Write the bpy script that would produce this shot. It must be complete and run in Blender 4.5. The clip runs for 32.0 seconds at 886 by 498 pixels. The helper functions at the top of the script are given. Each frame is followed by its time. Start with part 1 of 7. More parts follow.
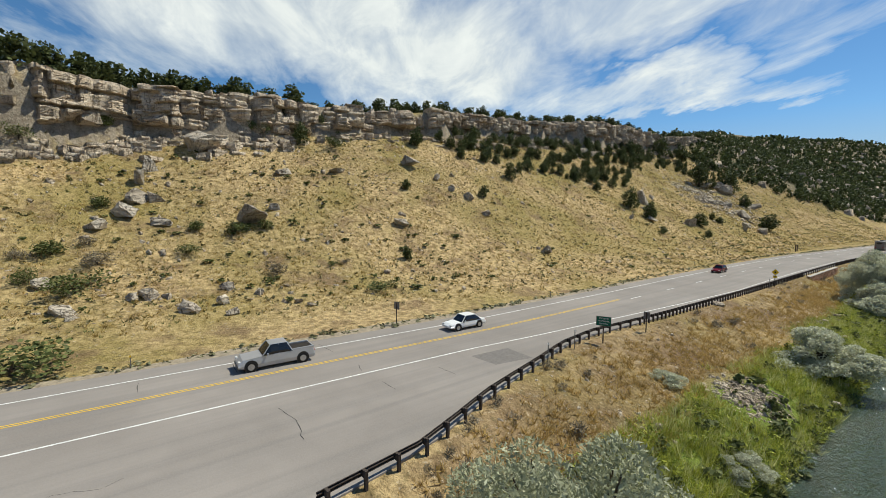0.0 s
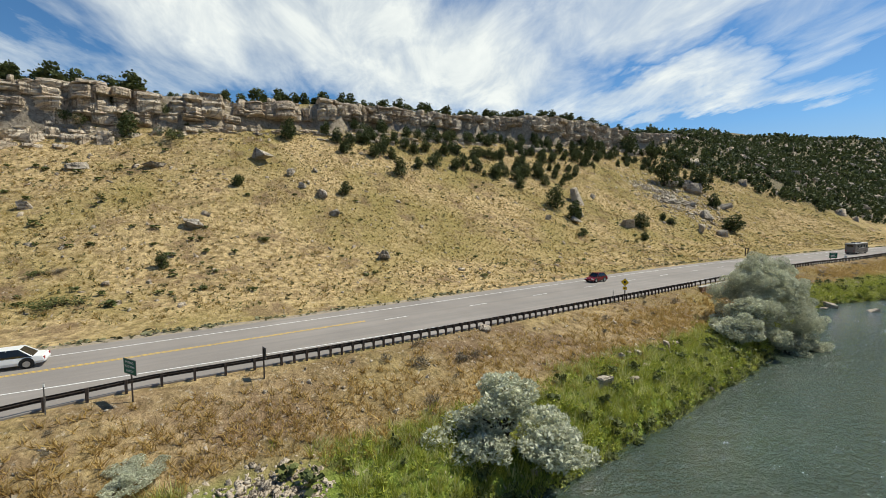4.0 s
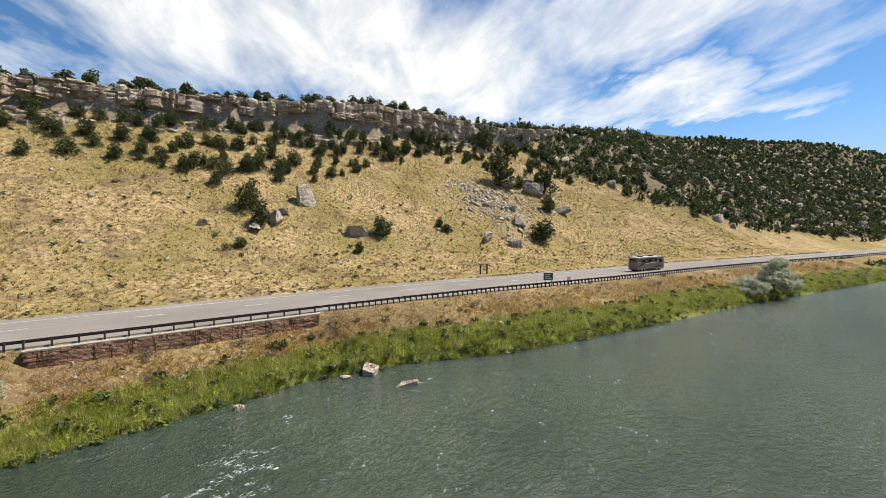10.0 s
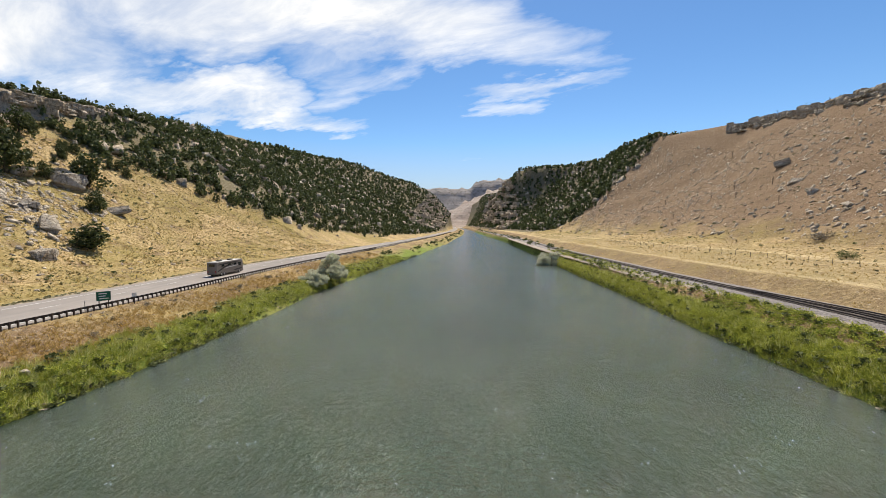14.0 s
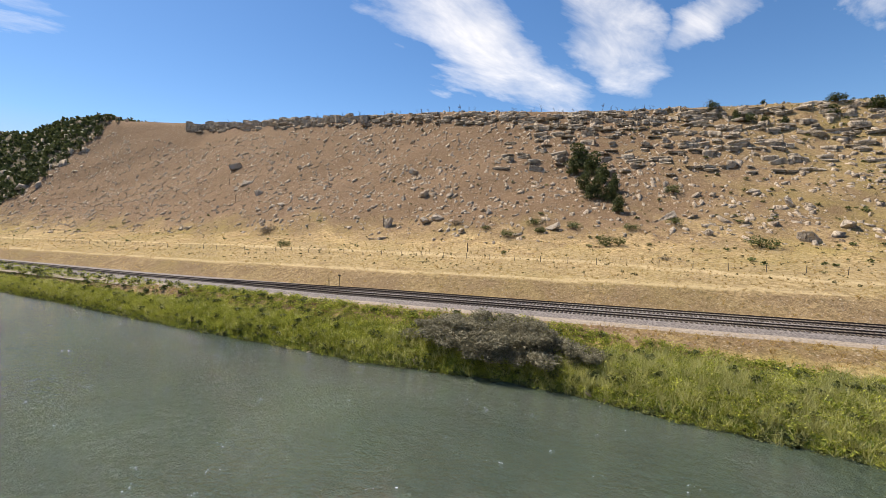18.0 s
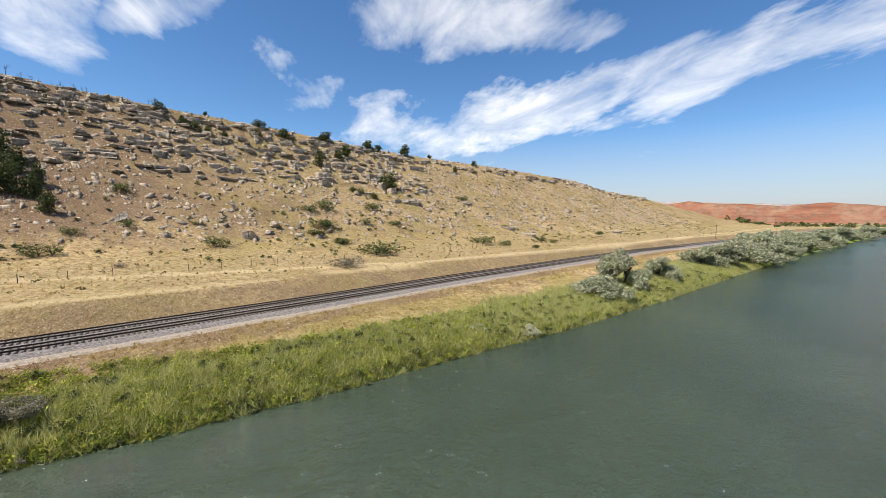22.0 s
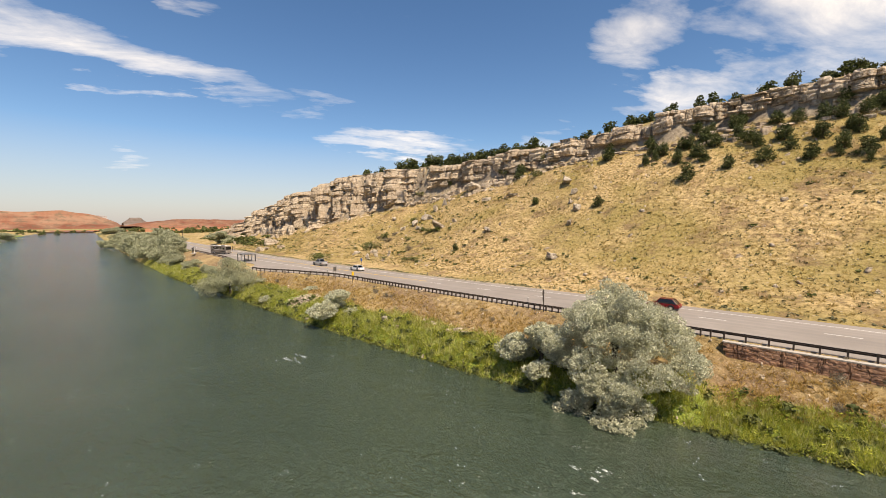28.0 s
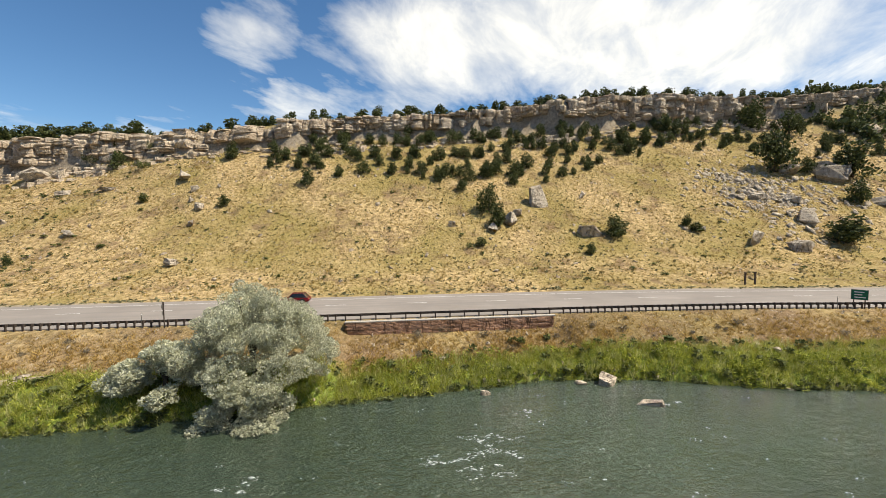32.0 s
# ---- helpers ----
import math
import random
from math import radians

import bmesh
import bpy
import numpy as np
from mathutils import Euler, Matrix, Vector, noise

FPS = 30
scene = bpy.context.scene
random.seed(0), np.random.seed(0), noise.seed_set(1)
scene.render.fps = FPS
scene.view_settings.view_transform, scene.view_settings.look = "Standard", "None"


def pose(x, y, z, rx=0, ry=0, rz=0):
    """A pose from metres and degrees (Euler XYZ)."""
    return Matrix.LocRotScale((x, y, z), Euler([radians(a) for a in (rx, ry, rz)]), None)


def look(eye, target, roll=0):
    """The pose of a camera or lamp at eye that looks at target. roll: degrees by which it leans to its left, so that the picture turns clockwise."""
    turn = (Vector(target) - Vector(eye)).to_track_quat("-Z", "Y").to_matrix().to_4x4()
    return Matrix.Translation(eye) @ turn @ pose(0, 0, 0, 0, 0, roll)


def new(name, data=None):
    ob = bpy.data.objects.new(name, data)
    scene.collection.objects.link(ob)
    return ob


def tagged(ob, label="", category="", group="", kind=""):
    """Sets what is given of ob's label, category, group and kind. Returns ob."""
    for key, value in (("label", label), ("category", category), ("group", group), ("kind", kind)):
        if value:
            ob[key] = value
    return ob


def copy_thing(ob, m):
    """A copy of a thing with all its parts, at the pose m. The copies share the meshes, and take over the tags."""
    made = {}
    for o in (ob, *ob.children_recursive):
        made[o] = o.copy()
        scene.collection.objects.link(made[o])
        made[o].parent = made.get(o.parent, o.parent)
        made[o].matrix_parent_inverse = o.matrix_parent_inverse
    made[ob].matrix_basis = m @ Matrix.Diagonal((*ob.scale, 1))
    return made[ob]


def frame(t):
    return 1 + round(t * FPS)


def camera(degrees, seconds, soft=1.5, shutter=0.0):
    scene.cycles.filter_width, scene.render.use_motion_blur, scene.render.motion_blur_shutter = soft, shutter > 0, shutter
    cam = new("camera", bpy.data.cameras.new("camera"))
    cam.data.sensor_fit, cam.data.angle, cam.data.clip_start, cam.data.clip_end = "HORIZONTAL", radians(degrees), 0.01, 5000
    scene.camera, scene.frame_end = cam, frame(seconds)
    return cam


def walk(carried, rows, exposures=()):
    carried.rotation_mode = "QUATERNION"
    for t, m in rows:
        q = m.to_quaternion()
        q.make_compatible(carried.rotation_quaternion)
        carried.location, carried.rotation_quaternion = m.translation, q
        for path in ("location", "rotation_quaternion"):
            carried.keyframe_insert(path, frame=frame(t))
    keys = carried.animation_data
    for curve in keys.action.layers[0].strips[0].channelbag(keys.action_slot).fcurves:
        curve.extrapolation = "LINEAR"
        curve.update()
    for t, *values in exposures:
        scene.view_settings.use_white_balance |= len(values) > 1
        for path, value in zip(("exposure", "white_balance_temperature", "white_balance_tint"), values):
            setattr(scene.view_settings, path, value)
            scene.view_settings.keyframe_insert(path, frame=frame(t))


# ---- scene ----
cam = camera(94.3, 32.0, soft=0.55)
# seconds, eye, yaw to the left of +y, pitch and roll in degrees
PATH = [
    (0, (-24.66, -121.22, 17.93), 52.56, -5.00, 0.41),
    (0.5, (-24.62, -121.30, 17.91), 53.38, -4.91, 0.38),
    (1, (-24.44, -121.19, 17.89), 54.25, -4.84, 0.43),
    (1.5, (-24.02, -117.24, 17.81), 53.54, -4.76, 0.36),
    (2, (-23.05, -111.52, 17.63), 54.10, -4.61, 0.26),
    (2.5, (-21.51, -103.95, 17.28), 53.92, -4.41, 0.17),
    (3, (-19.57, -96.07, 16.90), 54.06, -4.23, 0.11),
    (3.5, (-17.54, -89.79, 16.56), 54.64, -4.16, 0.12),
    (5.5, (-8.38, -57.47, 15.71), 54.65, -3.62, -0.73),
    (6, (-7.30, -49.29, 15.05), 54.07, -3.44, -0.56),
    (6.5, (-6.01, -39.82, 14.33), 52.58, -3.25, -0.60),
    (7, (-4.26, -30.32, 13.78), 51.84, -3.18, -0.53),
    (7.5, (-2.11, -21.19, 13.56), 51.34, -3.14, -0.57),
    (8, (0.41, -12.56, 13.72), 50.83, -3.20, -0.57),
    (8.5, (2.93, -5.58, 14.22), 51.26, -3.31, -0.36),
    (9, (4.56, -1.60, 15.00), 52.16, -3.34, -0.14),
    (9.5, (5.25, -1.00, 15.84), 52.84, -3.28, -0.08),
    (10, (5.66, -0.44, 16.55), 53.28, -3.30, 0.07),
    (10.5, (5.75, -0.39, 17.13), 52.97, -3.30, 0.27),
    (11, (6.36, -0.93, 17.46), 47.27, -3.25, 0.37),
    (11.5, (6.30, -0.99, 17.54), 41.04, -3.21, 0.26),
    (12, (6.26, -1.06, 17.57), 32.88, -3.20, 0.13),
    (12.5, (6.23, -1.11, 17.58), 23.77, -3.22, 0.04),
    (13, (6.21, -1.16, 17.61), 15.80, -3.26, -0.04),
    (13.5, (6.19, -1.20, 17.63), 7.96, -3.33, -0.12),
    (14, (6.17, -1.24, 17.66), -1.05, -3.45, -0.16),
    (14.5, (6.15, -1.29, 17.67), -9.56, -3.67, -0.13),
    (16.5, (6.13, -1.34, 17.67), -42.18, -3.92, -0.05),
    (17, (6.11, -1.38, 17.67), -50.56, -4.10, 0.02),
    (17.5, (6.10, -1.41, 17.68), -58.04, -4.18, 0.05),
    (18, (6.09, -1.43, 17.70), -66.81, -4.16, 0.06),
    (18.5, (6.09, -1.46, 17.73), -75.56, -4.12, 0.05),
    (19, (6.10, -1.47, 17.77), -83.32, -4.07, 0.05),
    (19.5, (6.10, -1.49, 17.83), -91.51, -4.05, 0.04),
    (20, (6.10, -1.49, 17.89), -100.60, -4.04, 0.05),
    (20.5, (6.09, -1.49, 17.94), -108.59, -4.04, 0.05),
    (21, (6.08, -1.49, 17.96), -116.51, -4.05, 0.02),
    (21.5, (6.07, -1.50, 17.95), -125.55, -4.06, -0.03),
    (22, (6.06, -1.51, 17.93), -133.58, -4.05, -0.08),
    (22.5, (6.06, -1.53, 17.91), -140.81, -4.02, -0.10),
    (23, (6.08, -1.56, 17.90), -149.29, -3.99, -0.12),
    (23.5, (6.10, -1.60, 17.90), -158.25, -3.95, -0.14),
    (24, (6.12, -1.63, 17.90), -166.24, -3.90, -0.16),
    (24.5, (6.14, -1.66, 17.90), -174.37, -3.83, -0.20),
    (25, (6.15, -1.70, 17.89), -182.77, -3.75, -0.26),
    (25.5, (6.15, -1.73, 17.88), -190.64, -3.68, -0.30),
    (26, (6.14, -1.77, 17.86), -198.90, -3.62, -0.30),
    (26.5, (6.13, -1.81, 17.81), -207.55, -3.58, -0.21),
    (28.5, (6.12, -1.85, 17.75), -230.31, -3.54, -0.05),
    (29, (6.11, -1.89, 17.69), -231.12, -3.51, 0.07),
    (29.5, (6.10, -1.92, 17.66), -232.04, -3.49, 0.10),
    (30, (6.09, -1.94, 17.63), -232.62, -3.49, 0.03),
    (30.5, (6.08, -1.97, 17.61), -236.78, -3.49, -0.09),
    (31, (6.06, -1.99, 17.59), -245.74, -3.52, -0.22),
    (31.5, (6.03, -2.02, 17.58), -259.52, -3.59, -0.38),
    (32, (5.99, -2.04, 17.57), -276.05, -3.70, -0.59),
]


def aim(eye, yaw, pitch, roll):
    a, b = radians(yaw), radians(pitch)
    way = Vector((-math.sin(a) * math.cos(b), math.cos(a) * math.cos(b), math.sin(b)))
    return look(eye, Vector(eye) + way, roll)


walk(cam, [(t, aim(eye, yaw, pitch, roll)) for t, eye, yaw, pitch, roll in PATH], exposures=[(0, -.06, 6800, 1), (3, -.04, 6800, 1), (7, .21, 6950, 7), (13, .26, 7100, 8), (17.5, .36, 7300, 13), (20, .38, 6800, 7), (22, .38, 6900, 10), (24, .36, 7300, 14), (26, .37, 8000, 14), (30, .40, 8300, 11), (32, .33, 7500, 7)])

# ---- daylight ----
SUN_AZ, SUN_EL = radians(-14), radians(57)  # from +y towards -x
to_sun = Vector((-math.sin(SUN_AZ) * math.cos(SUN_EL), math.cos(SUN_AZ) * math.cos(SUN_EL), math.sin(SUN_EL)))
sun = new("sun", bpy.data.lights.new("sun", "SUN"))
sun.data.energy, sun.data.angle, sun.data.color = 4.9, radians(.55), (1, .95, .87)
sun.matrix_world = look(to_sun * 300, (0, 0, 0))


class Nodes:
    """A small hand for wiring node trees."""

    def __init__(self, tree):
        self.tree = tree
        tree.nodes.clear()

    def add(self, kind, **settings):
        n = self.tree.nodes.new("ShaderNode" + kind)
        links = {}
        for key, value in settings.items():
            if key[0].isupper() or key.startswith("i_"):
                links[key] = value
            else:
                setattr(n, key, value)
        for key, value in links.items():
            slot = n.inputs[int(key[2:])] if key.startswith("i_") else n.inputs[key.replace("_", " ")]
            if isinstance(value, bpy.types.NodeSocket):
                self.tree.links.new(value, slot)
            else:
                slot.default_value = value
        return n

    def math(self, op, a, b=0.0, clamp=False):
        return self.add("Math", operation=op, use_clamp=clamp, i_0=a, i_1=b).outputs[0]

    def mix(self, f, a, b, blend="MIX"):
        n = self.add("MixRGB", blend_type=blend, Fac=f)
        for slot, v in (("Color1", a), ("Color2", b)):
            if isinstance(v, bpy.types.NodeSocket):
                self.tree.links.new(v, n.inputs[slot])
            else:
                n.inputs[slot].default_value = (*v, 1)
        return n.outputs[0]

    def span(self, v, a, b, c=0.0, d=1.0):
        return self.add("MapRange", Value=v, From_Min=a, From_Max=b, To_Min=c, To_Max=d).outputs[0]

    def noise(self, at, scale, detail=3.0, rough=.55, dist=0.0, dims="3D"):
        return self.add("TexNoise", noise_dimensions=dims, Vector=at, Scale=scale, Detail=detail, Roughness=rough, Distortion=dist).outputs[0]


# streaks of high cloud: bearing to the left of +y, height, tilt (degrees), half length and width, density
CLOUDS = [
    (69, 23, 2, 0.40, 0.090, 1.00), (53, 19, -1, 0.33, 0.080, 1.00), (28, 23, -3, 0.25, 0.060, 0.90), (27, 15, 1, 0.24, 0.030, 0.90), (84, 18, 7, 0.19, 0.060, 0.70), (12, 19, 7, 0.13, 0.030, 0.50),
    (15, 26, 0, 0.52, 0.060, 1.00), (24, 14, 3, 0.23, 0.020, 0.90), (-13, 17, 4, 0.18, 0.020, 0.60), (17, 21, 4, 0.25, 0.030, 0.70), (-71, 22, -29, 0.27, 0.060, 0.82), (-88, 22, -53, 0.20, 0.050, 0.74),
    (-100, 24, 36, 0.14, 0.040, 0.66), (-111, 19, 5, 0.04, 0.030, 0.49), (-116, 15, 23, 0.08, 0.020, 0.41), (-125, 13, 6, 0.10, 0.030, 0.57), (-139, 25, 1, 0.24, 0.050, 0.66), (-144, 14, 9, 0.35, 0.040, 0.82),
    (-179, 18, 0, 0.29, 0.035, 0.66), (-111, 19, 18, 0.04, 0.030, 0.41), (-116, 17, 5, 0.08, 0.020, 0.41), (170, 7, -5, 0.04, 0.010, 0.41), (-163, 16, 4, 0.20, 0.040, 0.66), (174, 17, -4, 0.33, 0.025, 0.66),
    (166, 26, -4, 0.08, 0.020, 0.41), (139, 11, -7, 0.16, 0.020, 0.66), (170, 8, -2, 0.04, 0.010, 0.41), (120, 11, 0, 0.07, 0.020, 0.41), (151, 16, -15, 0.06, 0.020, 0.33), (108, 22, -16, 0.09, 0.050, 0.57),
    (104, 15, 6, 0.17, 0.030, 0.66), (84, 22, -7, 0.26, 0.080, 0.90), (52, 21, -11, 0.26, 0.100, 0.90), (129, 10, -8, 0.04, 0.020, 0.33), (79, 18, -2, 0.18, 0.040, 0.70),
]


def sky_world():
    w = bpy.data.worlds.new("sky")
    scene.world = w
    w.use_nodes = True
    n = Nodes(w.node_tree)
    sky = n.add("TexSky", sky_type="NISHITA", sun_disc=False, sun_elevation=SUN_EL, sun_rotation=-SUN_AZ, altitude=1400, air_density=1.0, dust_density=.4, ozone_density=3.0)
    at = n.add("TexCoord").outputs["Generated"]
    sep = n.add("SeparateXYZ", Vector=at)
    x, y, z = sep.outputs
    lift = n.math("ADD", n.math("MAXIMUM", z, 0.0), .13)
    flat = n.add("CombineXYZ", X=n.math("DIVIDE", x, lift), Y=n.math("DIVIDE", y, lift), Z=0.0).outputs[0]
    turned = n.add("VectorRotate", rotation_type="Z_AXIS", Vector=flat, Angle=radians(28))
    thin = n.add("Mapping", Vector=turned.outputs[0])
    thin.inputs["Scale"].default_value = (.55, 1.1, 1)
    big = n.noise(thin.outputs[0], .9, 5, .58, .7)
    fine = n.noise(thin.outputs[0], 3.2, 8, .62, .5)
    wander = n.add('TexNoise', Vector=thin.outputs[0], Scale=2.2, Detail=6.0, Roughness=.6).outputs['Color']
    drift = n.add('VectorMath', operation='SCALE', i_0=n.add('VectorMath', operation='SUBTRACT', i_0=wander, i_1=(.5, .5, .5)).outputs[0], Scale=.26).outputs[0]
    bent = n.add('VectorMath', operation='ADD', i_0=at, i_1=drift).outputs[0]
    total = None
    for bearing, height, tip, length, wide, density in CLOUDS:
        a, e, q = radians(bearing), radians(height), radians(tip)
        c = Vector((-math.sin(a) * math.cos(e), math.cos(a) * math.cos(e), math.sin(e)))
        right = Vector((math.cos(a), math.sin(a), 0))
        up = right.cross(c)
        u, v = right * math.cos(q) + up * math.sin(q), up * math.cos(q) - right * math.sin(q)
        dots = [n.add("VectorMath", operation="DOT_PRODUCT", i_0=bent, i_1=tuple(k)).outputs["Value"] for k in (u / (length * 1.25), v / (wide * 1.9), c)]
        r = n.math("ADD", n.math("MULTIPLY", dots[0], dots[0]), n.math("MULTIPLY", dots[1], dots[1]))
        m = n.math("MULTIPLY", n.span(r, 1.0, 0.0, 0, density), n.math("GREATER_THAN", dots[2], .3))
        total = m if total is None else n.math("MAXIMUM", total, m)
    soft = n.math("ADD", n.math("MULTIPLY", big, .42), n.math("MULTIPLY", fine, .58))
    cloud = n.span(n.math("ADD", n.math("MULTIPLY", total, .57), soft), .63, 1.08)
    over = n.math("MULTIPLY", n.span(soft, .55, .72), n.span(z, .42, .6, 0, .8))
    cloud = n.math("MAXIMUM", cloud, over)
    cloud = n.math("MULTIPLY", cloud, n.span(z, .02, .10))
    deep = n.add("HueSaturation", Saturation=1.2, Value=1.64, Color=sky.outputs[0]).outputs[0]
    deep = n.mix(1.0, deep, (.955, 1.0, 1.05), 'MULTIPLY')
    pale = n.mix(n.span(z, .19, 0.0, 0, .92), deep, (5.25, 5.5, 6.4))
    body = n.mix(n.span(fine, .35, .68), (10.4, 11.0, 12.0), (14.0, 14.2, 14.5))
    col = n.mix(n.math("MULTIPLY", cloud, .94), pale, body)
    bg = n.add("Background", Color=col, Strength=.072)
    n.add("OutputWorld", Surface=bg.outputs[0])


sky_world()
# ---- the lie of the land: lines along the valley (y) and profiles across it ----
def lerp_table(pairs):
    ks, vs = [p[0] for p in pairs], [p[1] for p in pairs]
    return lambda v: np.interp(v, ks, vs)


water_left = lerp_table([(-1400, -165), (-384, -53), (-220, -38), (-150, -32.5), (-120, -33), (-85, -31.5), (-55, -31), (-30, -31.5), (0, -35), (14, -37.2), (25, -35.8), (36, -32), (45, -30.4), (58, -28.8), (78, -27), (100, -25.4), (141, -19.4), (212, -7.5), (377, 17.5), (703, 54), (1100, 84), (1500, 98), (1950, 116)])
water_right = lerp_table([(-1400, -90), (-700, 0), (-233, 33), (-183, 35.5), (-95, 38), (-60, 40.2), (-38, 43), (-22, 44.4), (-8, 46.4), (5, 49), (12, 49.2), (27, 48.2), (67, 50.2), (104, 53), (135, 54.5), (171, 57.4), (208, 60), (275, 65), (372, 73.5), (716, 84), (1100, 104), (1500, 116), (1950, 130)])
guard_line = lerp_table([(-1400, -230), (-384, -75), (-220, -56), (-160, -50), (-136, -45.5), (-126, -42), (-116, -40.6), (-109.6, -41.4), (-105.6, -42.8), (-102.4, -44), (-99, -44.9), (-95, -45.9), (-89.4, -47.5), (-83.4, -48.2), (-77.4, -47.8), (-70, -47.4), (-46, -46.8), (-30, -46.6), (0, -46.4), (20, -46.2), (32, -45.8), (49, -44.7), (61, -43), (79, -41), (108, -38.8), (136, -35.4), (224, -22), (405, 4.5), (700, 38), (1100, 68), (1500, 82), (1950, 100)])
road_mid = lerp_table([(-1400, -243), (-384, -86), (-220, -67), (-160, -60), (-110, -57.4), (-90, -56.4), (-60, -56.4), (-30, -57), (0, -57), (30, -56.2), (49, -54.6), (61, -53), (79, -51), (108, -48.2), (136, -44.4), (224, -30), (405, -3), (700, 30.5), (1100, 60.5), (1500, 74.5), (1950, 92)])
# the hill behind the road follows a line of its own
hill_line = lerp_table([(-1400, -243), (-384, -86), (-220, -67.5), (-170, -64), (-130, -68.6), (-117, -68.4), (-102, -65.2), (-88, -62.2), (-75, -60.2), (-55, -58.2), (-30, -57.6), (0, -57), (50, -56), (120, -52), (160, -46), (224, -31), (405, -3), (700, 30.5), (1100, 60.5), (1500, 74.5), (1950, 92)])
rail_line = lerp_table([(-1400, 20), (-400, 62), (-245, 69), (-176, 73), (-68, 69.5), (-31, 67), (0, 65.6), (40, 64.5), (100, 63.4), (190, 66), (254, 70), (390, 80), (728, 95), (1100, 113), (1500, 126), (1950, 140)])
rim_left = lerp_table([(-330, 30), (-260, 33), (-238, 34), (-213, 38), (-173, 47), (-143, 54), (-109, 63), (-64, 73), (0, 82), (50, 87), (112, 95), (168, 102), (216, 115.9), (260, 112), (400, 129.7), (700, 132.3), (850, 113.8), (1000, 68.8), (1500, 69.7)])
crest_left = lerp_table([(-330, 11), (-290, 16), (-260, 23), (-238, 27.5), (-213, 32.5), (-187, 36.8), (-173, 40.2), (-143, 42.6), (-119, 44), (-100, 45.4), (-64, 47.6), (-28, 53.2), (18, 57), (40, 60), (62, 63.6), (80, 66.4), (99, 67.6), (112, 67.8), (130, 67.4), (166, 68.4), (216, 74), (260, 80), (400, 103.3), (600, 129), (800, 127), (1000, 112), (1100, 92), (1500, 80)])
foot_left = lerp_table([(-330, 9), (-260, 9.5), (-213, 11), (-190, 14), (-173, 17), (-140, 27), (-110, 33), (-64, 38.5), (-20, 44), (18, 49), (62, 51), (112, 57), (166, 60), (216, 72), (260, 80), (400, 100), (600, 121), (800, 126), (1000, 112), (1500, 100)])
rim_right = lerp_table([(-600, 120), (-400, 130), (-200, 142), (0, 148), (150, 160), (300, 176), (430, 150), (560, 150), (640, 130), (720, 58), (800, 42), (900, 40), (1100, 40), (1500, 60)])
crest_right = lerp_table([(-800, 12), (-700, 20), (-585, 31), (-465, 43), (-400, 46), (-347, 53), (-267, 57), (-166, 59.5), (-80, 63.4), (0, 67), (106, 78), (190, 85), (342, 98.5), (440, 108), (500, 111), (560, 106), (640, 106), (720, 112), (800, 92), (900, 80), (1500, 120)])
bank_left = lerp_table([(-.4, -3), (-.12, -1.4), (0, -.12), (.06, 1.0), (.2, 2.1), (.5, 3.1), (.8, 4.5), (.92, 5.1), (1, 5.25), (1.1, 5.3)])
slope_left = lerp_table([(-30, 5.22), (-1.5, 5.24), (.3, 5.32), (2, 5.65), (5, 6.1), (10, 7), (15, 8.1), (22, 10.7), (30, 15.3), (36, 18.7), (47, 25.5), (60, 34), (75, 44), (200, 129)])
bank_right = lerp_table([(-.4, -3), (-.12, -1.4), (0, -.12), (.05, 1.0), (.25, 2.3), (.5, 3.2), (.7, 4.1), (.8, 4.5), (1, 4.6)])
slope_right = lerp_table([(-5, 4.6), (5, 4.6), (6, 4.9), (10.5, 7.4), (14, 7.8), (28, 8.8), (40, 9.8), (54, 12)])

steep_left = lerp_table([(200, 1), (400, 0.83), (700, 0.97), (900, 1.18), (1100, 1.82), (1500, 1.8)])
terrace_right = lerp_table([(330, 54), (450, 40), (560, 30), (640, 22), (700, 12), (800, 7), (1500, 14)])
cut_left = lerp_table([(600, 0), (750, 12), (900, 28), (1100, 40), (1500, 15)])


def hump(x, y, size, seed):
    """A cheap smooth unevenness between -1 and 1, from a few crossed waves."""
    a, b = x / size, y / size
    return (np.sin(a * 1.7 + seed) * np.cos(b * 1.3 + 2 * seed) + .6 * np.sin(a * 2.9 - b * 2.3 + 3 * seed) + .4 * np.sin(a * 5.3 + b * 4.1 + seed)) / 2


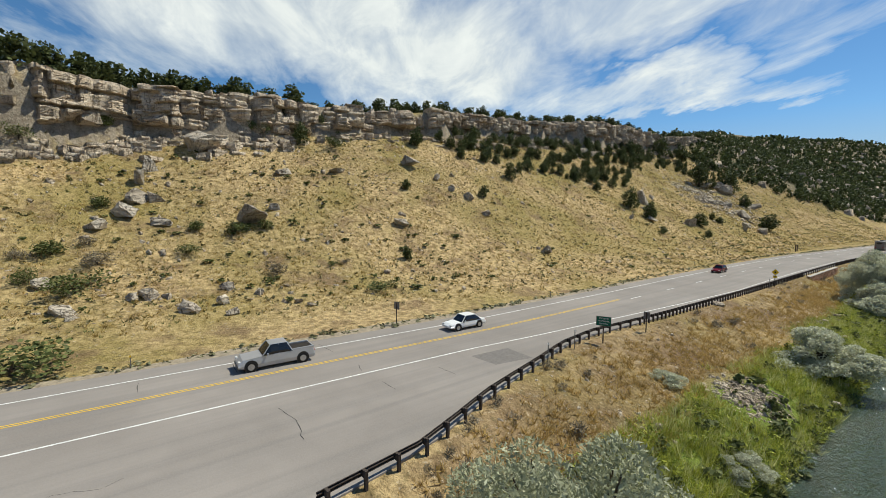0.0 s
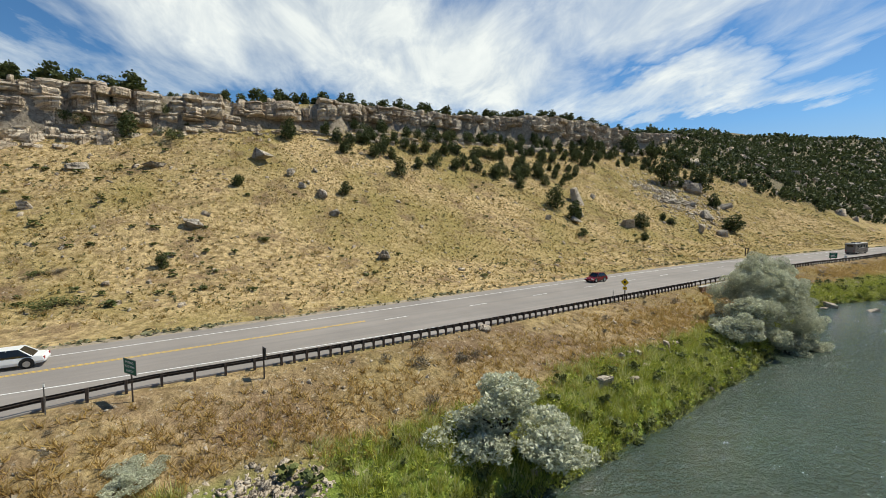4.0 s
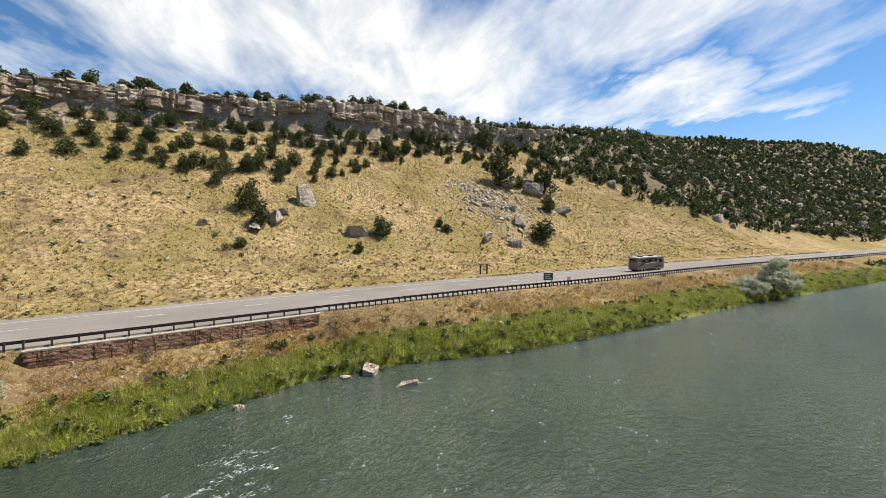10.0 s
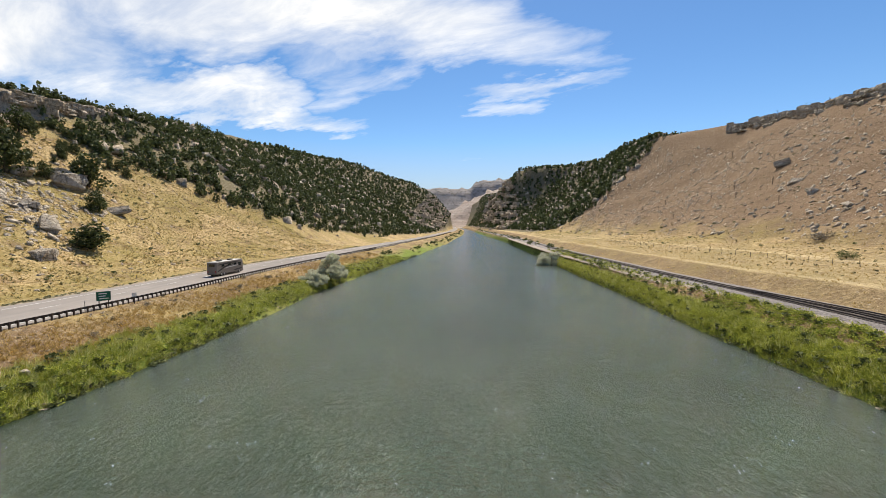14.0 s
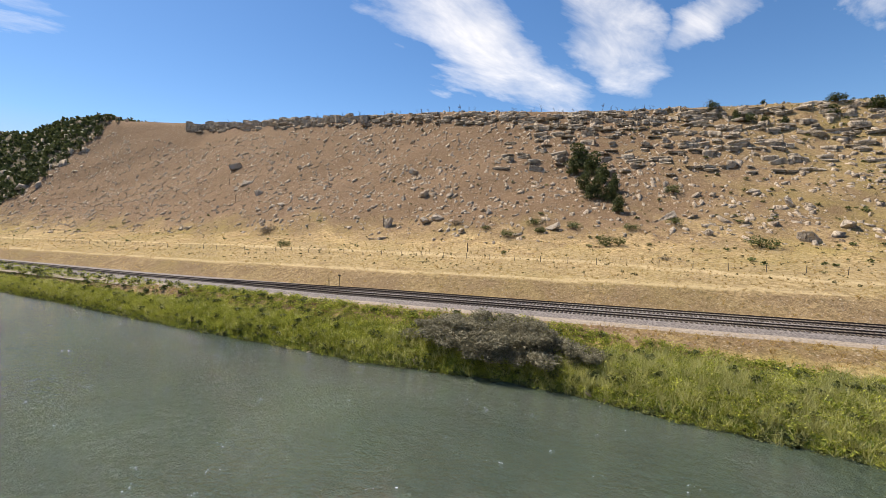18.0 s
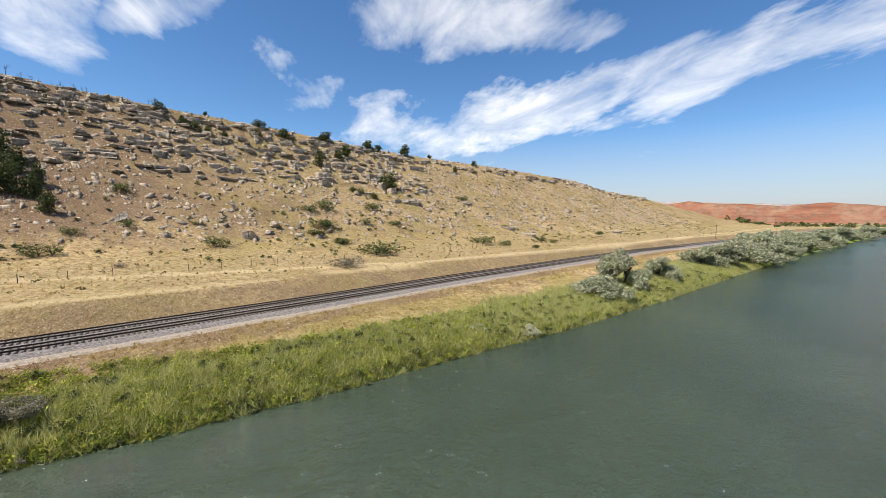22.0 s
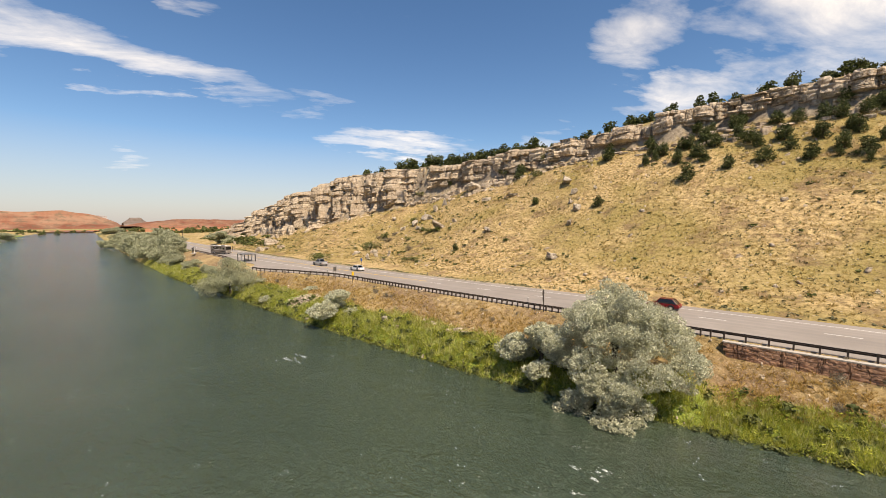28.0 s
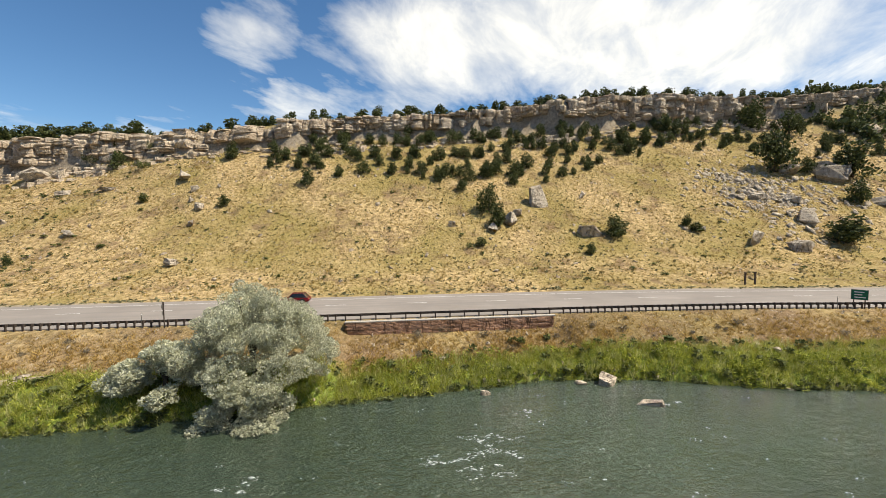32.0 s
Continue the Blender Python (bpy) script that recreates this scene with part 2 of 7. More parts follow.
def land(x, y):
    """The height of the bare ground, for arrays of x and y."""
    x, y = np.asarray(x, float), np.asarray(y, float)
    wl, wr, gl, rm, rl = water_left(y), water_right(y), guard_line(y), road_mid(y), rail_line(y)
    mid = (wl + wr) / 2
    # road side
    v = (wl - x) / (wl - gl)
    zl = bank_left(v)
    # the ground drops in front of the retaining wall
    low = np.clip(np.minimum(y + 10.5, 19.8 - y) / 1.5, 0, 1)
    zl = np.where(x > -45.78, zl - low * np.clip(zl - (3.5 - .35 * (x + 45.2)), 0, 3), zl)
    w = hill_line(y) - 6 - x
    more = steep_left(y)
    rise, rim, top, foot = slope_left(w + cut_left(y) * np.clip(w / 8, 0, 1)), rim_left(y), crest_left(y), foot_left(y)
    rise = 6 + (rise - 6) * more
    rise = rise + .5 * hump(x, y, 14, 1) * np.clip((w - 12) / 20, 0, 1) + 1.5 * hump(x, y, 60, 2) * np.clip((w - 25) / 30, 0, 1)
    wf = np.interp(foot, [5.9, 8.1, 10.7, 15.3, 18.7, 25.5, 34, 44, 129], [0, 15, 22, 30, 36, 47, 60, 75, 200])
    wf = np.minimum(wf, rim - 1.5)
    wig = (2.2 * hump(x * 0, y, 7, 5) + 1.6 * hump(x * 0, y, 19, 3)) * np.clip((300 - y) / 60, .15, 1)
    k = np.clip((w + wig - wf) / np.maximum(rim - wf, 1.5), 0, 1)
    steep = np.where(k < .5, .35 * (k / .5) ** 1.5, .35 + .65 * (1 - (1 - (k - .5) / .5) ** 2.2))
    hill = np.where(w + wig < wf, rise, np.minimum(rise, foot) * (1 - steep) + top * steep)
    hill = np.where(w + wig > rim, top + .04 * (w + wig - rim) + .4 * hump(x, y, 25, 4), hill)
    plain = np.clip((y - 205) / 40, 0, 1)
    hill = hill * (1 - plain) + plain * np.minimum(rise, top + .04 * np.maximum(w - rim, 0) + .8 * hump(x, y, 20, 4))
    zl = np.where(v > 1, np.where(w > -5.5, np.where(w > 0, hill, slope_left(w)), 5.25), zl)
    # rail side
    span = np.maximum(rl - 5 - wr, 3)
    zr = bank_right((x - wr) / span)
    q = x - rl
    wide = terrace_right(y)
    rimr, topr = rim_right(y), crest_right(y)
    up = np.clip((q - wide) / np.maximum(rimr - wide, 1), 0, 1)
    face = 12 + (topr - 12) * (up - .09 * np.sin(np.pi * up) + .05 * np.clip(hump(x, y, 40, 6), -1, 1) * np.sin(np.pi * up))
    face = face + .5 * hump(x, y, 11, 7) * np.clip((q - 45) / 20, 0, 1)
    beyond = topr + .05 * (q - rimr) + .5 * hump(x, y, 30, 8)
    zr = np.where(q > -5, np.where(q < wide, slope_right(np.where(wide < 54, np.maximum(q, 0) * 54 / wide, q)) + .12 * hump(x, y, 6, 9) * (q > 11), np.where(q < rimr, face, beyond)), zr)
    z = np.where(x < mid, zl, zr)
    # northward the valley opens into flats
    flat = np.clip((-y - 330) / 120, 0, 1) * (x < mid) + np.clip((-y - 640) / 200, 0, 1) * (x > mid)
    low = np.clip(np.abs(x - mid) - (wr - wl) / 2, 0, 12) * .4
    return z * (1 - flat) + flat * np.where(np.abs(x - mid) < (wr - wl) / 2, -2, np.minimum(z, low + .012 * np.clip(np.abs(x - mid) - 60, 0, 900)))

# ---- materials ----
def material(name, build):
    m = bpy.data.materials.new(name)
    m.use_nodes = True
    n = Nodes(m.node_tree)
    out = n.add("OutputMaterial")
    shader = build(n)
    m.node_tree.links.new(shader, out.inputs["Surface"])
    return m


def surface(n, color, rough=.9, bump=None, depth=.05, metal=0.0, spec=.3, alpha=None):
    p = n.add("BsdfPrincipled", Metallic=metal)
    for slot, v in (("Base Color", color), ("Roughness", rough), ("Specular IOR Level", spec)):
        if isinstance(v, bpy.types.NodeSocket):
            n.tree.links.new(v, p.inputs[slot])
        else:
            p.inputs[slot].default_value = (*v, 1) if slot == "Base Color" else v
    if bump is not None:
        b = n.add("Bump", Strength=1.0, Distance=depth, Height=bump)
        n.tree.links.new(b.outputs[0], p.inputs["Normal"])
    return p.outputs[0]


def where(n):
    return n.add("TexCoord").outputs["Object"]


def attr(n, name):
    return n.add("Attribute", attribute_name=name).outputs["Fac"]


def ground_look(n):
    at = where(n)
    patch, tuft, grain = n.noise(at, .045, 4, .6), n.noise(at, 1.1, 6, .72), n.noise(at, 4.5, 4, .75)
    straw = n.mix(n.span(tuft, .40, .60), (.27, .19, .09), (.64, .47, .24))
    olive = n.mix(n.span(grain, .35, .65), (.14, .12, .035), (.40, .315, .10))
    dry = n.mix(n.span(patch, .42, .62, 0, .75), straw, olive)
    soil = n.mix(n.span(grain, .35, .7), (.12, .072, .042), (.30, .20, .125))
    dry = n.mix(n.math("MULTIPLY", n.span(n.noise(at, .16, 5, .65), .52, .66), .75), dry, soil)
    soil = n.mix(n.span(n.noise(at, 2.8, 3, .6), .60, .66, 0, .7), soil, (.54, .45, .34))
    dry = n.mix(attr(n, "soil"), dry, soil)
    stone = n.mix(n.span(tuft, .35, .68), (.19, .15, .11), (.41, .35, .27))
    dry = n.mix(attr(n, "rock"), dry, stone)
    gold = n.mix(n.span(tuft, .35, .65), (.26, .19, .09), (.44, .345, .19))
    dry = n.mix(attr(n, "gold"), dry, gold)
    # darker olive-brown ground wherever the juniper woods stand
    dry = n.mix(attr(n, "woods_floor"), dry, n.mix(n.span(tuft, .35, .65), (.10, .09, .05), (.24, .20, .135)))
    dry = n.mix(attr(n, "pale"), dry, (.58, .45, .26))
    green = n.mix(n.span(grain, .3, .7), (.10, .15, .025), (.27, .32, .07))
    dry = n.mix(attr(n, "green"), dry, green)
    red = n.mix(n.span(patch, .4, .6), (.36, .115, .055), (.46, .19, .10))
    dry = n.mix(attr(n, "red"), dry, red)
    speck = n.noise(at, 1.5, 3, .6)
    # dark specks painted in for small shrubs and the shadows of grass
    dry = n.mix(n.span(speck, .57, .67, 0, .42), dry, (.085, .075, .032))
    dry = n.mix(n.span(n.noise(at, 2.3, 2, .5), .64, .72, 0, .6), dry, (.50, .43, .33))
    h = n.math("ADD", n.math("MULTIPLY", tuft, .5), n.math("MULTIPLY", grain, .3))
    h = n.math("ADD", h, n.math("MULTIPLY", speck, .5))
    return surface(n, dry, .95, h, .52, spec=.1)


def water_look(n):
    at = where(n)
    m = n.add("Mapping", Vector=at)
    m.inputs["Scale"].default_value = (1.0, .55, 1)
    m.inputs["Rotation"].default_value = (0, 0, radians(-12))
    chop, swell = n.noise(m.outputs[0], 1.5, 4, .7, .4), n.noise(m.outputs[0], .18, 3, .5, .6)
    h = n.math("ADD", n.math("MULTIPLY", chop, .5), n.math("MULTIPLY", swell, .9))
    murk = n.mix(n.span(n.noise(at, .03, 3), .35, .65), (.037, .056, .034), (.058, .080, .051))
    h = n.math("ADD", h, n.math("MULTIPLY", n.noise(m.outputs[0], 4.2, 3, .65), .26))
    return surface(n, murk, .12, h, .95, spec=.55)


def asphalt_look(n):
    at = where(n)
    big, grain = n.noise(at, .12, 4, .6), n.noise(at, 9, 3, .7)
    streak = n.add("Mapping", Vector=at)
    streak.inputs["Scale"].default_value = (1.1, .02, 1)
    lanes = n.noise(streak.outputs[0], 1.0, 3, .6)
    c = n.mix(n.span(big, .35, .65), (.235, .205, .182), (.31, .272, .243))
    c = n.mix(n.span(lanes, .42, .68, 0, .45), c, (.175, .162, .152))
    c = n.mix(n.span(grain, .3, .75, 0, .35), c, (.33, .305, .28))
    return surface(n, c, .9, grain, .01)


def plain_look(color, rough=.8, amount=.25, scale=3.0, depth=.02, metal=0.0, spec=.3):
    def build(n):
        at = where(n)
        a, b = n.noise(at, scale, 4, .65), n.noise(at, scale * 6, 3, .6)
        dark = tuple(v * (1 - amount) for v in color)
        pale = tuple(min(1, v * (1 + amount)) for v in color)
        c = n.mix(n.span(a, .35, .65), dark, pale)
        c = n.mix(n.span(b, .4, .7, 0, .4), c, tuple(v * (1 - amount * .8) for v in color))
        return surface(n, c, rough, b, depth, metal, spec)
    return build


GROUND = material("ground", ground_look)
WATER = material("river_water", water_look)
ASPHALT = material("asphalt", asphalt_look)
WHITE_LINE = material("white_line", plain_look((.72, .71, .68), .8, .15, 2))
YELLOW_LINE = material("yellow_line", plain_look((.70, .45, .06), .8, .15, 2))
RUST = material("weathered_steel", plain_look((.075, .058, .05), .75, .35, 4, metal=.3))
TIMBER = material("dark_timber", plain_look((.07, .055, .045), .9, .4, 5))


def stone_look(light, dark, stain):
    def build(n):
        at = where(n)
        one = n.add("ObjectInfo").outputs["Random"]
        world = n.add("NewGeometry").outputs["Position"]
        flat = n.add("Mapping", Vector=world)
        flat.inputs["Scale"].default_value = (.16, .16, 1.9)
        beds = n.noise(flat.outputs[0], 1.0, 5, .65, .3)
        spots, grain = n.noise(world, .55, 5, .65), n.noise(world, 5.5, 4, .7)
        c = n.mix(n.span(beds, .38, .62), dark, light)
        c = n.mix(n.span(spots, .45, .68, 0, .8), c, stain)
        c = n.mix(n.span(grain, .35, .7, 0, .35), c, tuple(v * .6 for v in dark))
        crack = n.noise(flat.outputs[0], 3.0, 4, .7, 1.2)
        c = n.mix(n.span(crack, .57, .65, 0, .55), c, tuple(v * .3 for v in dark))
        c = n.mix(n.span(one, 0, 1, 0, .35), c, tuple(min(1, v * 1.25) for v in light))
        isle = n.add("NewGeometry").outputs["Random Per Island"]
        c = n.mix(n.span(isle, 0, 1, 0, .3), c, stain)
        tall = n.add("Mapping", Vector=world)
        tall.inputs["Scale"].default_value = (.7, .7, .09)
        joint = n.noise(tall.outputs[0], 1.0, 4, .6, .8)
        joint = n.math("ABSOLUTE", n.math("SUBTRACT", joint, .5))
        joint = n.span(joint, .018, .0, 0, .85)
        c = n.mix(joint, c, tuple(v * .3 for v in dark))
        h = n.math("ADD", n.math("MULTIPLY", beds, .6), n.math("MULTIPLY", grain, .4))
        h = n.math("SUBTRACT", h, n.math("ADD", joint, n.span(crack, .54, .64, 0, .8)))
        return surface(n, c, .92, h, .3, spec=.15)
    return build


def leaf_look(dark, pale, gloss=.6, through_light=.15):
    def build(n):
        isle = n.add("NewGeometry").outputs["Random Per Island"]
        world = n.add("NewGeometry").outputs["Position"]
        c = n.mix(n.math("POWER", isle, 1.3), dark, pale)
        c = n.mix(n.span(n.noise(world, .35, 3, .6), .35, .65, 0, .45), c, tuple(v * .6 for v in dark))
        s = surface(n, c, gloss, spec=.2)
        t = n.add("BsdfTranslucent", Color=c)
        return n.add("MixShader", Fac=through_light, i_1=s, i_2=t.outputs[0]).outputs[0]
    return build


LIMESTONE = material("limestone", stone_look((.76, .66, .53), (.50, .41, .31), (.50, .36, .24)))
GREY_STONE = material("grey_limestone", stone_look((.68, .60, .49), (.48, .405, .32), (.37, .295, .225)))
PALE_STONE = material("pale_boulder", stone_look((.72, .62, .49), (.48, .39, .295), (.37, .28, .20)))
TAN_STONE = material("tan_sandstone", stone_look((.68, .59, .47), (.44, .36, .27), (.36, .29, .22)))
JUNIPER = material("juniper_foliage", leaf_look((.040, .056, .019), (.16, .18, .062), .6, .2))
FAR_JUNIPER = material("distant_juniper_foliage", leaf_look((.05, .066, .024), (.16, .185, .07), .6, .25))
SHRUB = material("shrub_foliage", leaf_look((.075, .095, .03), (.21, .225, .075)))
DRY_SAGE = material("dry_sage", leaf_look((.13, .115, .05), (.32, .27, .13)))
THICKET = material("thicket_leaves", leaf_look((.17, .16, .10), (.46, .42, .30), .6, .35))
GREY_SHRUB = material("grey_brush", leaf_look((.16, .135, .095), (.34, .29, .21)))
SILVER = material("silver_leaves", leaf_look((.43, .44, .30), (.93, .92, .73), .5, .38))
DULL_SILVER = material("grey_green_leaves", leaf_look((.29, .31, .19), (.66, .66, .46), .6, .3))
BARK = material("bark", plain_look((.09, .07, .05), .95, .4, 4))
GREEN_GRASS = material("green_reeds", leaf_look((.23, .27, .04), (.72, .70, .15), .6, .4))
BANK_LEAF = material("bank_leaves", leaf_look((.15, .20, .03), (.66, .66, .12), .6, .4))
VERGE_WEED = material("verge_weed", leaf_look((.16, .16, .085), (.36, .34, .19)))
PALE_GRASS = material("pale_reeds", leaf_look((.40, .41, .13), (.88, .84, .42), .6, .45))
DRY_GRASS = material("dry_grass", leaf_look((.30, .21, .07), (.62, .46, .17), .8, .45))
STRAW = material("golden_straw", leaf_look((.38, .25, .085), (.68, .49, .19), .8, .45))
SNAG = material("burnt_wood", plain_look((.10, .085, .075), .9, .3, 4))


def part(name, bm, mat, parent=None, label=""):
    """Links a bmesh as one mesh object, under a thing if one is given."""
    me = bpy.data.meshes.new(name)
    bm.to_mesh(me)
    bm.free()
    return part_mesh(name, me, mat, parent, label)


def part_mesh(name, me, mat, parent=None, label=""):
    if mat and not me.materials:
        me.materials.append(mat)
    ob = new(name, me)
    if parent is not None:
        ob.parent = parent
    if label:
        ob["label"] = label
    return ob


def raw_mesh(name, verts, faces, smooth=False):
    me = bpy.data.meshes.new(name)
    me.from_pydata(verts, [], faces)
    if smooth:
        me.polygons.foreach_set("use_smooth", [True] * len(me.polygons))
    me.update()
    return me


def grid_mesh(name, xs, ys, height):
    """A sheet over the given lines, with its height at each crossing."""
    gx, gy = np.meshgrid(xs, ys)
    gz = height(gx, gy)
    me = bpy.data.meshes.new(name)
    nx, ny = len(xs), len(ys)
    me.vertices.add(nx * ny)
    me.vertices.foreach_set("co", np.stack([gx, gy, gz], -1).ravel())
    i = (np.arange(ny - 1)[:, None] * nx + np.arange(nx - 1)[None]).ravel()
    quads = np.stack([i, i + 1, i + nx + 1, i + nx], -1)
    me.loops.add(quads.size)
    me.loops.foreach_set("vertex_index", quads.ravel())
    me.polygons.add(len(quads))
    me.polygons.foreach_set("loop_start", np.arange(0, quads.size, 4))
    me.polygons.foreach_set("use_smooth", np.ones(len(quads), bool))
    me.update()
    me.validate()
    return me, gx, gy, gz


def lines_between(*stops):
    """Grid lines: (from, to, step) stretches after one another."""
    return np.unique(np.round(np.concatenate([np.arange(a, b, s) for a, b, s in stops]), 3))


def rough_noise(x, y, seed):
    """Cheap multi-scale unevenness for weights."""
    return .5 * hump(x, y, 9, seed) + .3 * hump(x, y, 3.7, seed + 1) + .2 * hump(x, y, 1.6, seed + 2)


def build_ground():
    xs = lines_between((-4000, -900, 120), (-900, -260, 16), (-260, -175, 3), (-175, -62, 1.4), (-62, -46.2, .9), (-46.2, -44.7, .15), (-44.7, -28, .9), (-28, 36, 6), (36, 78, .9), (78, 225, 2.2), (225, 300, 5), (300, 900, 25), (900, 4001, 120))
    ys = lines_between((-4500, -900, 90), (-900, -330, 9), (-330, -130, 2.2), (-130, 130, 1.5), (130, 330, 2.6), (330, 700, 6), (700, 1500, 25), (1500, 4501, 100))
    me, gx, gy, gz = grid_mesh("ground", xs, ys, land)
    wl, wr, gl, rl, rm = water_left(gy), water_right(gy), guard_line(gy), rail_line(gy), road_mid(gy)
    v = (wl - gx) / (wl - gl)
    q = (gx - wr) / np.maximum(rl - 5 - wr, 3)
    ragged = rough_noise(gx, gy, 11)
    near = np.abs(gy) < 900
    green = np.where((v > -.3) & (v < 1) & (gx < (wl + wr) / 2), np.clip((.47 + .18 * ragged - v) * 8, 0, 1), 0)
    green = green * np.clip((420 - gy) / 160, .35, 1) * np.clip((gy + 250) / 60, .15, 1)
    green = np.maximum(green, np.where((q > -.3) & (q < 1) & (gx > (wl + wr) / 2), np.clip((.55 + .12 * ragged - q) * 8, 0, 1), 0)) * near
    w = hill_line(gy) - 6 - gx
    steep = np.hypot(np.gradient(gz, ys, axis=0), np.gradient(gz, xs, axis=1))
    rock = np.clip((steep - .85) * 3, 0, 1) * (w > 20)
    soil = np.where((v > .4) & (v < 1) & (gx < (wl + wr) / 2), np.clip(.5 + .9 * ragged, 0, .9), 0)
    soil = np.maximum(soil, np.where(gx - rl > 36, np.clip((gx - rl - 46 + 18 * ragged) / 24, 0, 1) * np.clip((gy + 110) / 110 + .4 * ragged, .3, .95), 0))
    soil = np.maximum(soil, np.where((np.abs(gx - rl) < 10), np.clip(.6 + ragged, 0, 1), 0))
    gold = np.where(gx > rl + 4, np.clip((56 - (gx - rl) + 22 * ragged) / 22, 0, 1) * np.clip(.75 + .5 * ragged, 0, 1), 0)
    gold = gold * np.clip((380 - gy) / 120, .15, 1)
    q2 = gx - rl
    trail = np.interp(gy, [-60, -26, 7, 46, 112], [83, 88, 95.5, 96.8, 99.4])
    soil = np.maximum(soil, .5 * ((q2 > 5.2) & (q2 < 10.8)))
    gold = np.where((q2 > 5.2) & (q2 < 10.8), gold * .35, gold * .8)
    pale = np.where((gx > rl + 8) & (np.abs(gx - trail) < 1.3), .8, 0)
    pale = np.maximum(pale, np.where(np.abs(q2 - 11.8) < .8, .6, 0))
    red = np.where((gy < -700), np.clip((-gy - 700) / 150 - .2, 0, .8) * (np.abs(gx) > 150), 0)
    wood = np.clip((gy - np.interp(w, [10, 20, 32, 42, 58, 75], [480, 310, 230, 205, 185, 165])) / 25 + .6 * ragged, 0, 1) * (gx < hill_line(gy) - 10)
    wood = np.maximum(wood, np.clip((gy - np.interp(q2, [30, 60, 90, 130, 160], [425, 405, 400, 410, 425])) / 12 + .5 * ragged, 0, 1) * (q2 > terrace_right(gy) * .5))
    for name, a in (("woods_floor", wood * .9), ("green", green), ("rock", rock), ("soil", soil), ("gold", gold), ("red", red), ("pale", pale)):
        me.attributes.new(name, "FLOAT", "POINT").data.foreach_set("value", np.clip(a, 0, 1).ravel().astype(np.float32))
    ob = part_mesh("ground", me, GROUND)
    tagged(ob, "dry grassy canyon slopes and green river banks", "ground", kind="structure")


build_ground()


def strip(name, ys, left, right, z, mat, parent=None, thick=0.0, label=""):
    """A ribbon along the valley between two lines of x."""
    vs, fs = [], []
    for y in ys:
        a, b = float(left(y)), float(right(y))
        vs += [(a, y, z), (b, y, z)] + ([(a, y, z - thick), (b, y, z - thick)] if thick else [])
    k = 4 if thick else 2
    for i in range(len(ys) - 1):
        a, b = i * k, (i + 1) * k
        fs.append((a, a + 1, b + 1, b))
        if thick:
            fs += [(a + 2, a, b, b + 2), (a + 1, a + 3, b + 3, b + 1), (a + 3, a + 2, b + 2, b + 3)]
    return part_mesh(name, raw_mesh(name, vs, fs), mat, parent, label)


YS_ROAD = list(np.concatenate([np.arange(-420, 400, 4), np.arange(400, 1940, 20)]))
river = strip("water", [-1400, -700, -300, 0, 300, 700, 1100, 1500, 1950], lambda y: water_left(y) - 14, lambda y: water_right(y) + 14, 0.0, WATER)
tagged(river, "wide green-grey river with light ripples", "river", kind="structure")
ROAD_Z = 5.35
road = strip("road", YS_ROAD, lambda y: road_mid(y) - 6.3, lambda y: np.minimum(guard_line(y) - .3, road_mid(y) + np.interp(y, [-130, -118, -92, -80], [10.4, 17, 17, 12])), ROAD_Z, ASPHALT, thick=.5)
tagged(road, "worn grey two-lane asphalt highway", "road", kind="structure")
for off in (lambda y: -4.05, lambda y: np.interp(y, [-95, -40, 150, 250], [4.05, 8.2, 7.6, 5.0])):
    strip("edge_line", YS_ROAD, lambda y: road_mid(y) + off(y) - .08, lambda y: road_mid(y) + off(y) + .08, ROAD_Z + .006, WHITE_LINE, road)
for off in (-.13, .13):
    strip("center_line", [y for y in YS_ROAD if -400 <= y <= -64], lambda y: road_mid(y) + off - .06, lambda y: road_mid(y) + off + .06, ROAD_Z + .006, YELLOW_LINE, road)

# ---- scattering ----
class Form:
    """A small template: vertices, and faces that all have the same number of corners."""

    def __init__(self, verts, faces):
        self.v, self.f = np.array(verts, float), np.array(faces, int)

    def mesh(self, name, smooth=False):
        return raw_mesh(name, self.v.tolist(), self.f.tolist(), smooth)


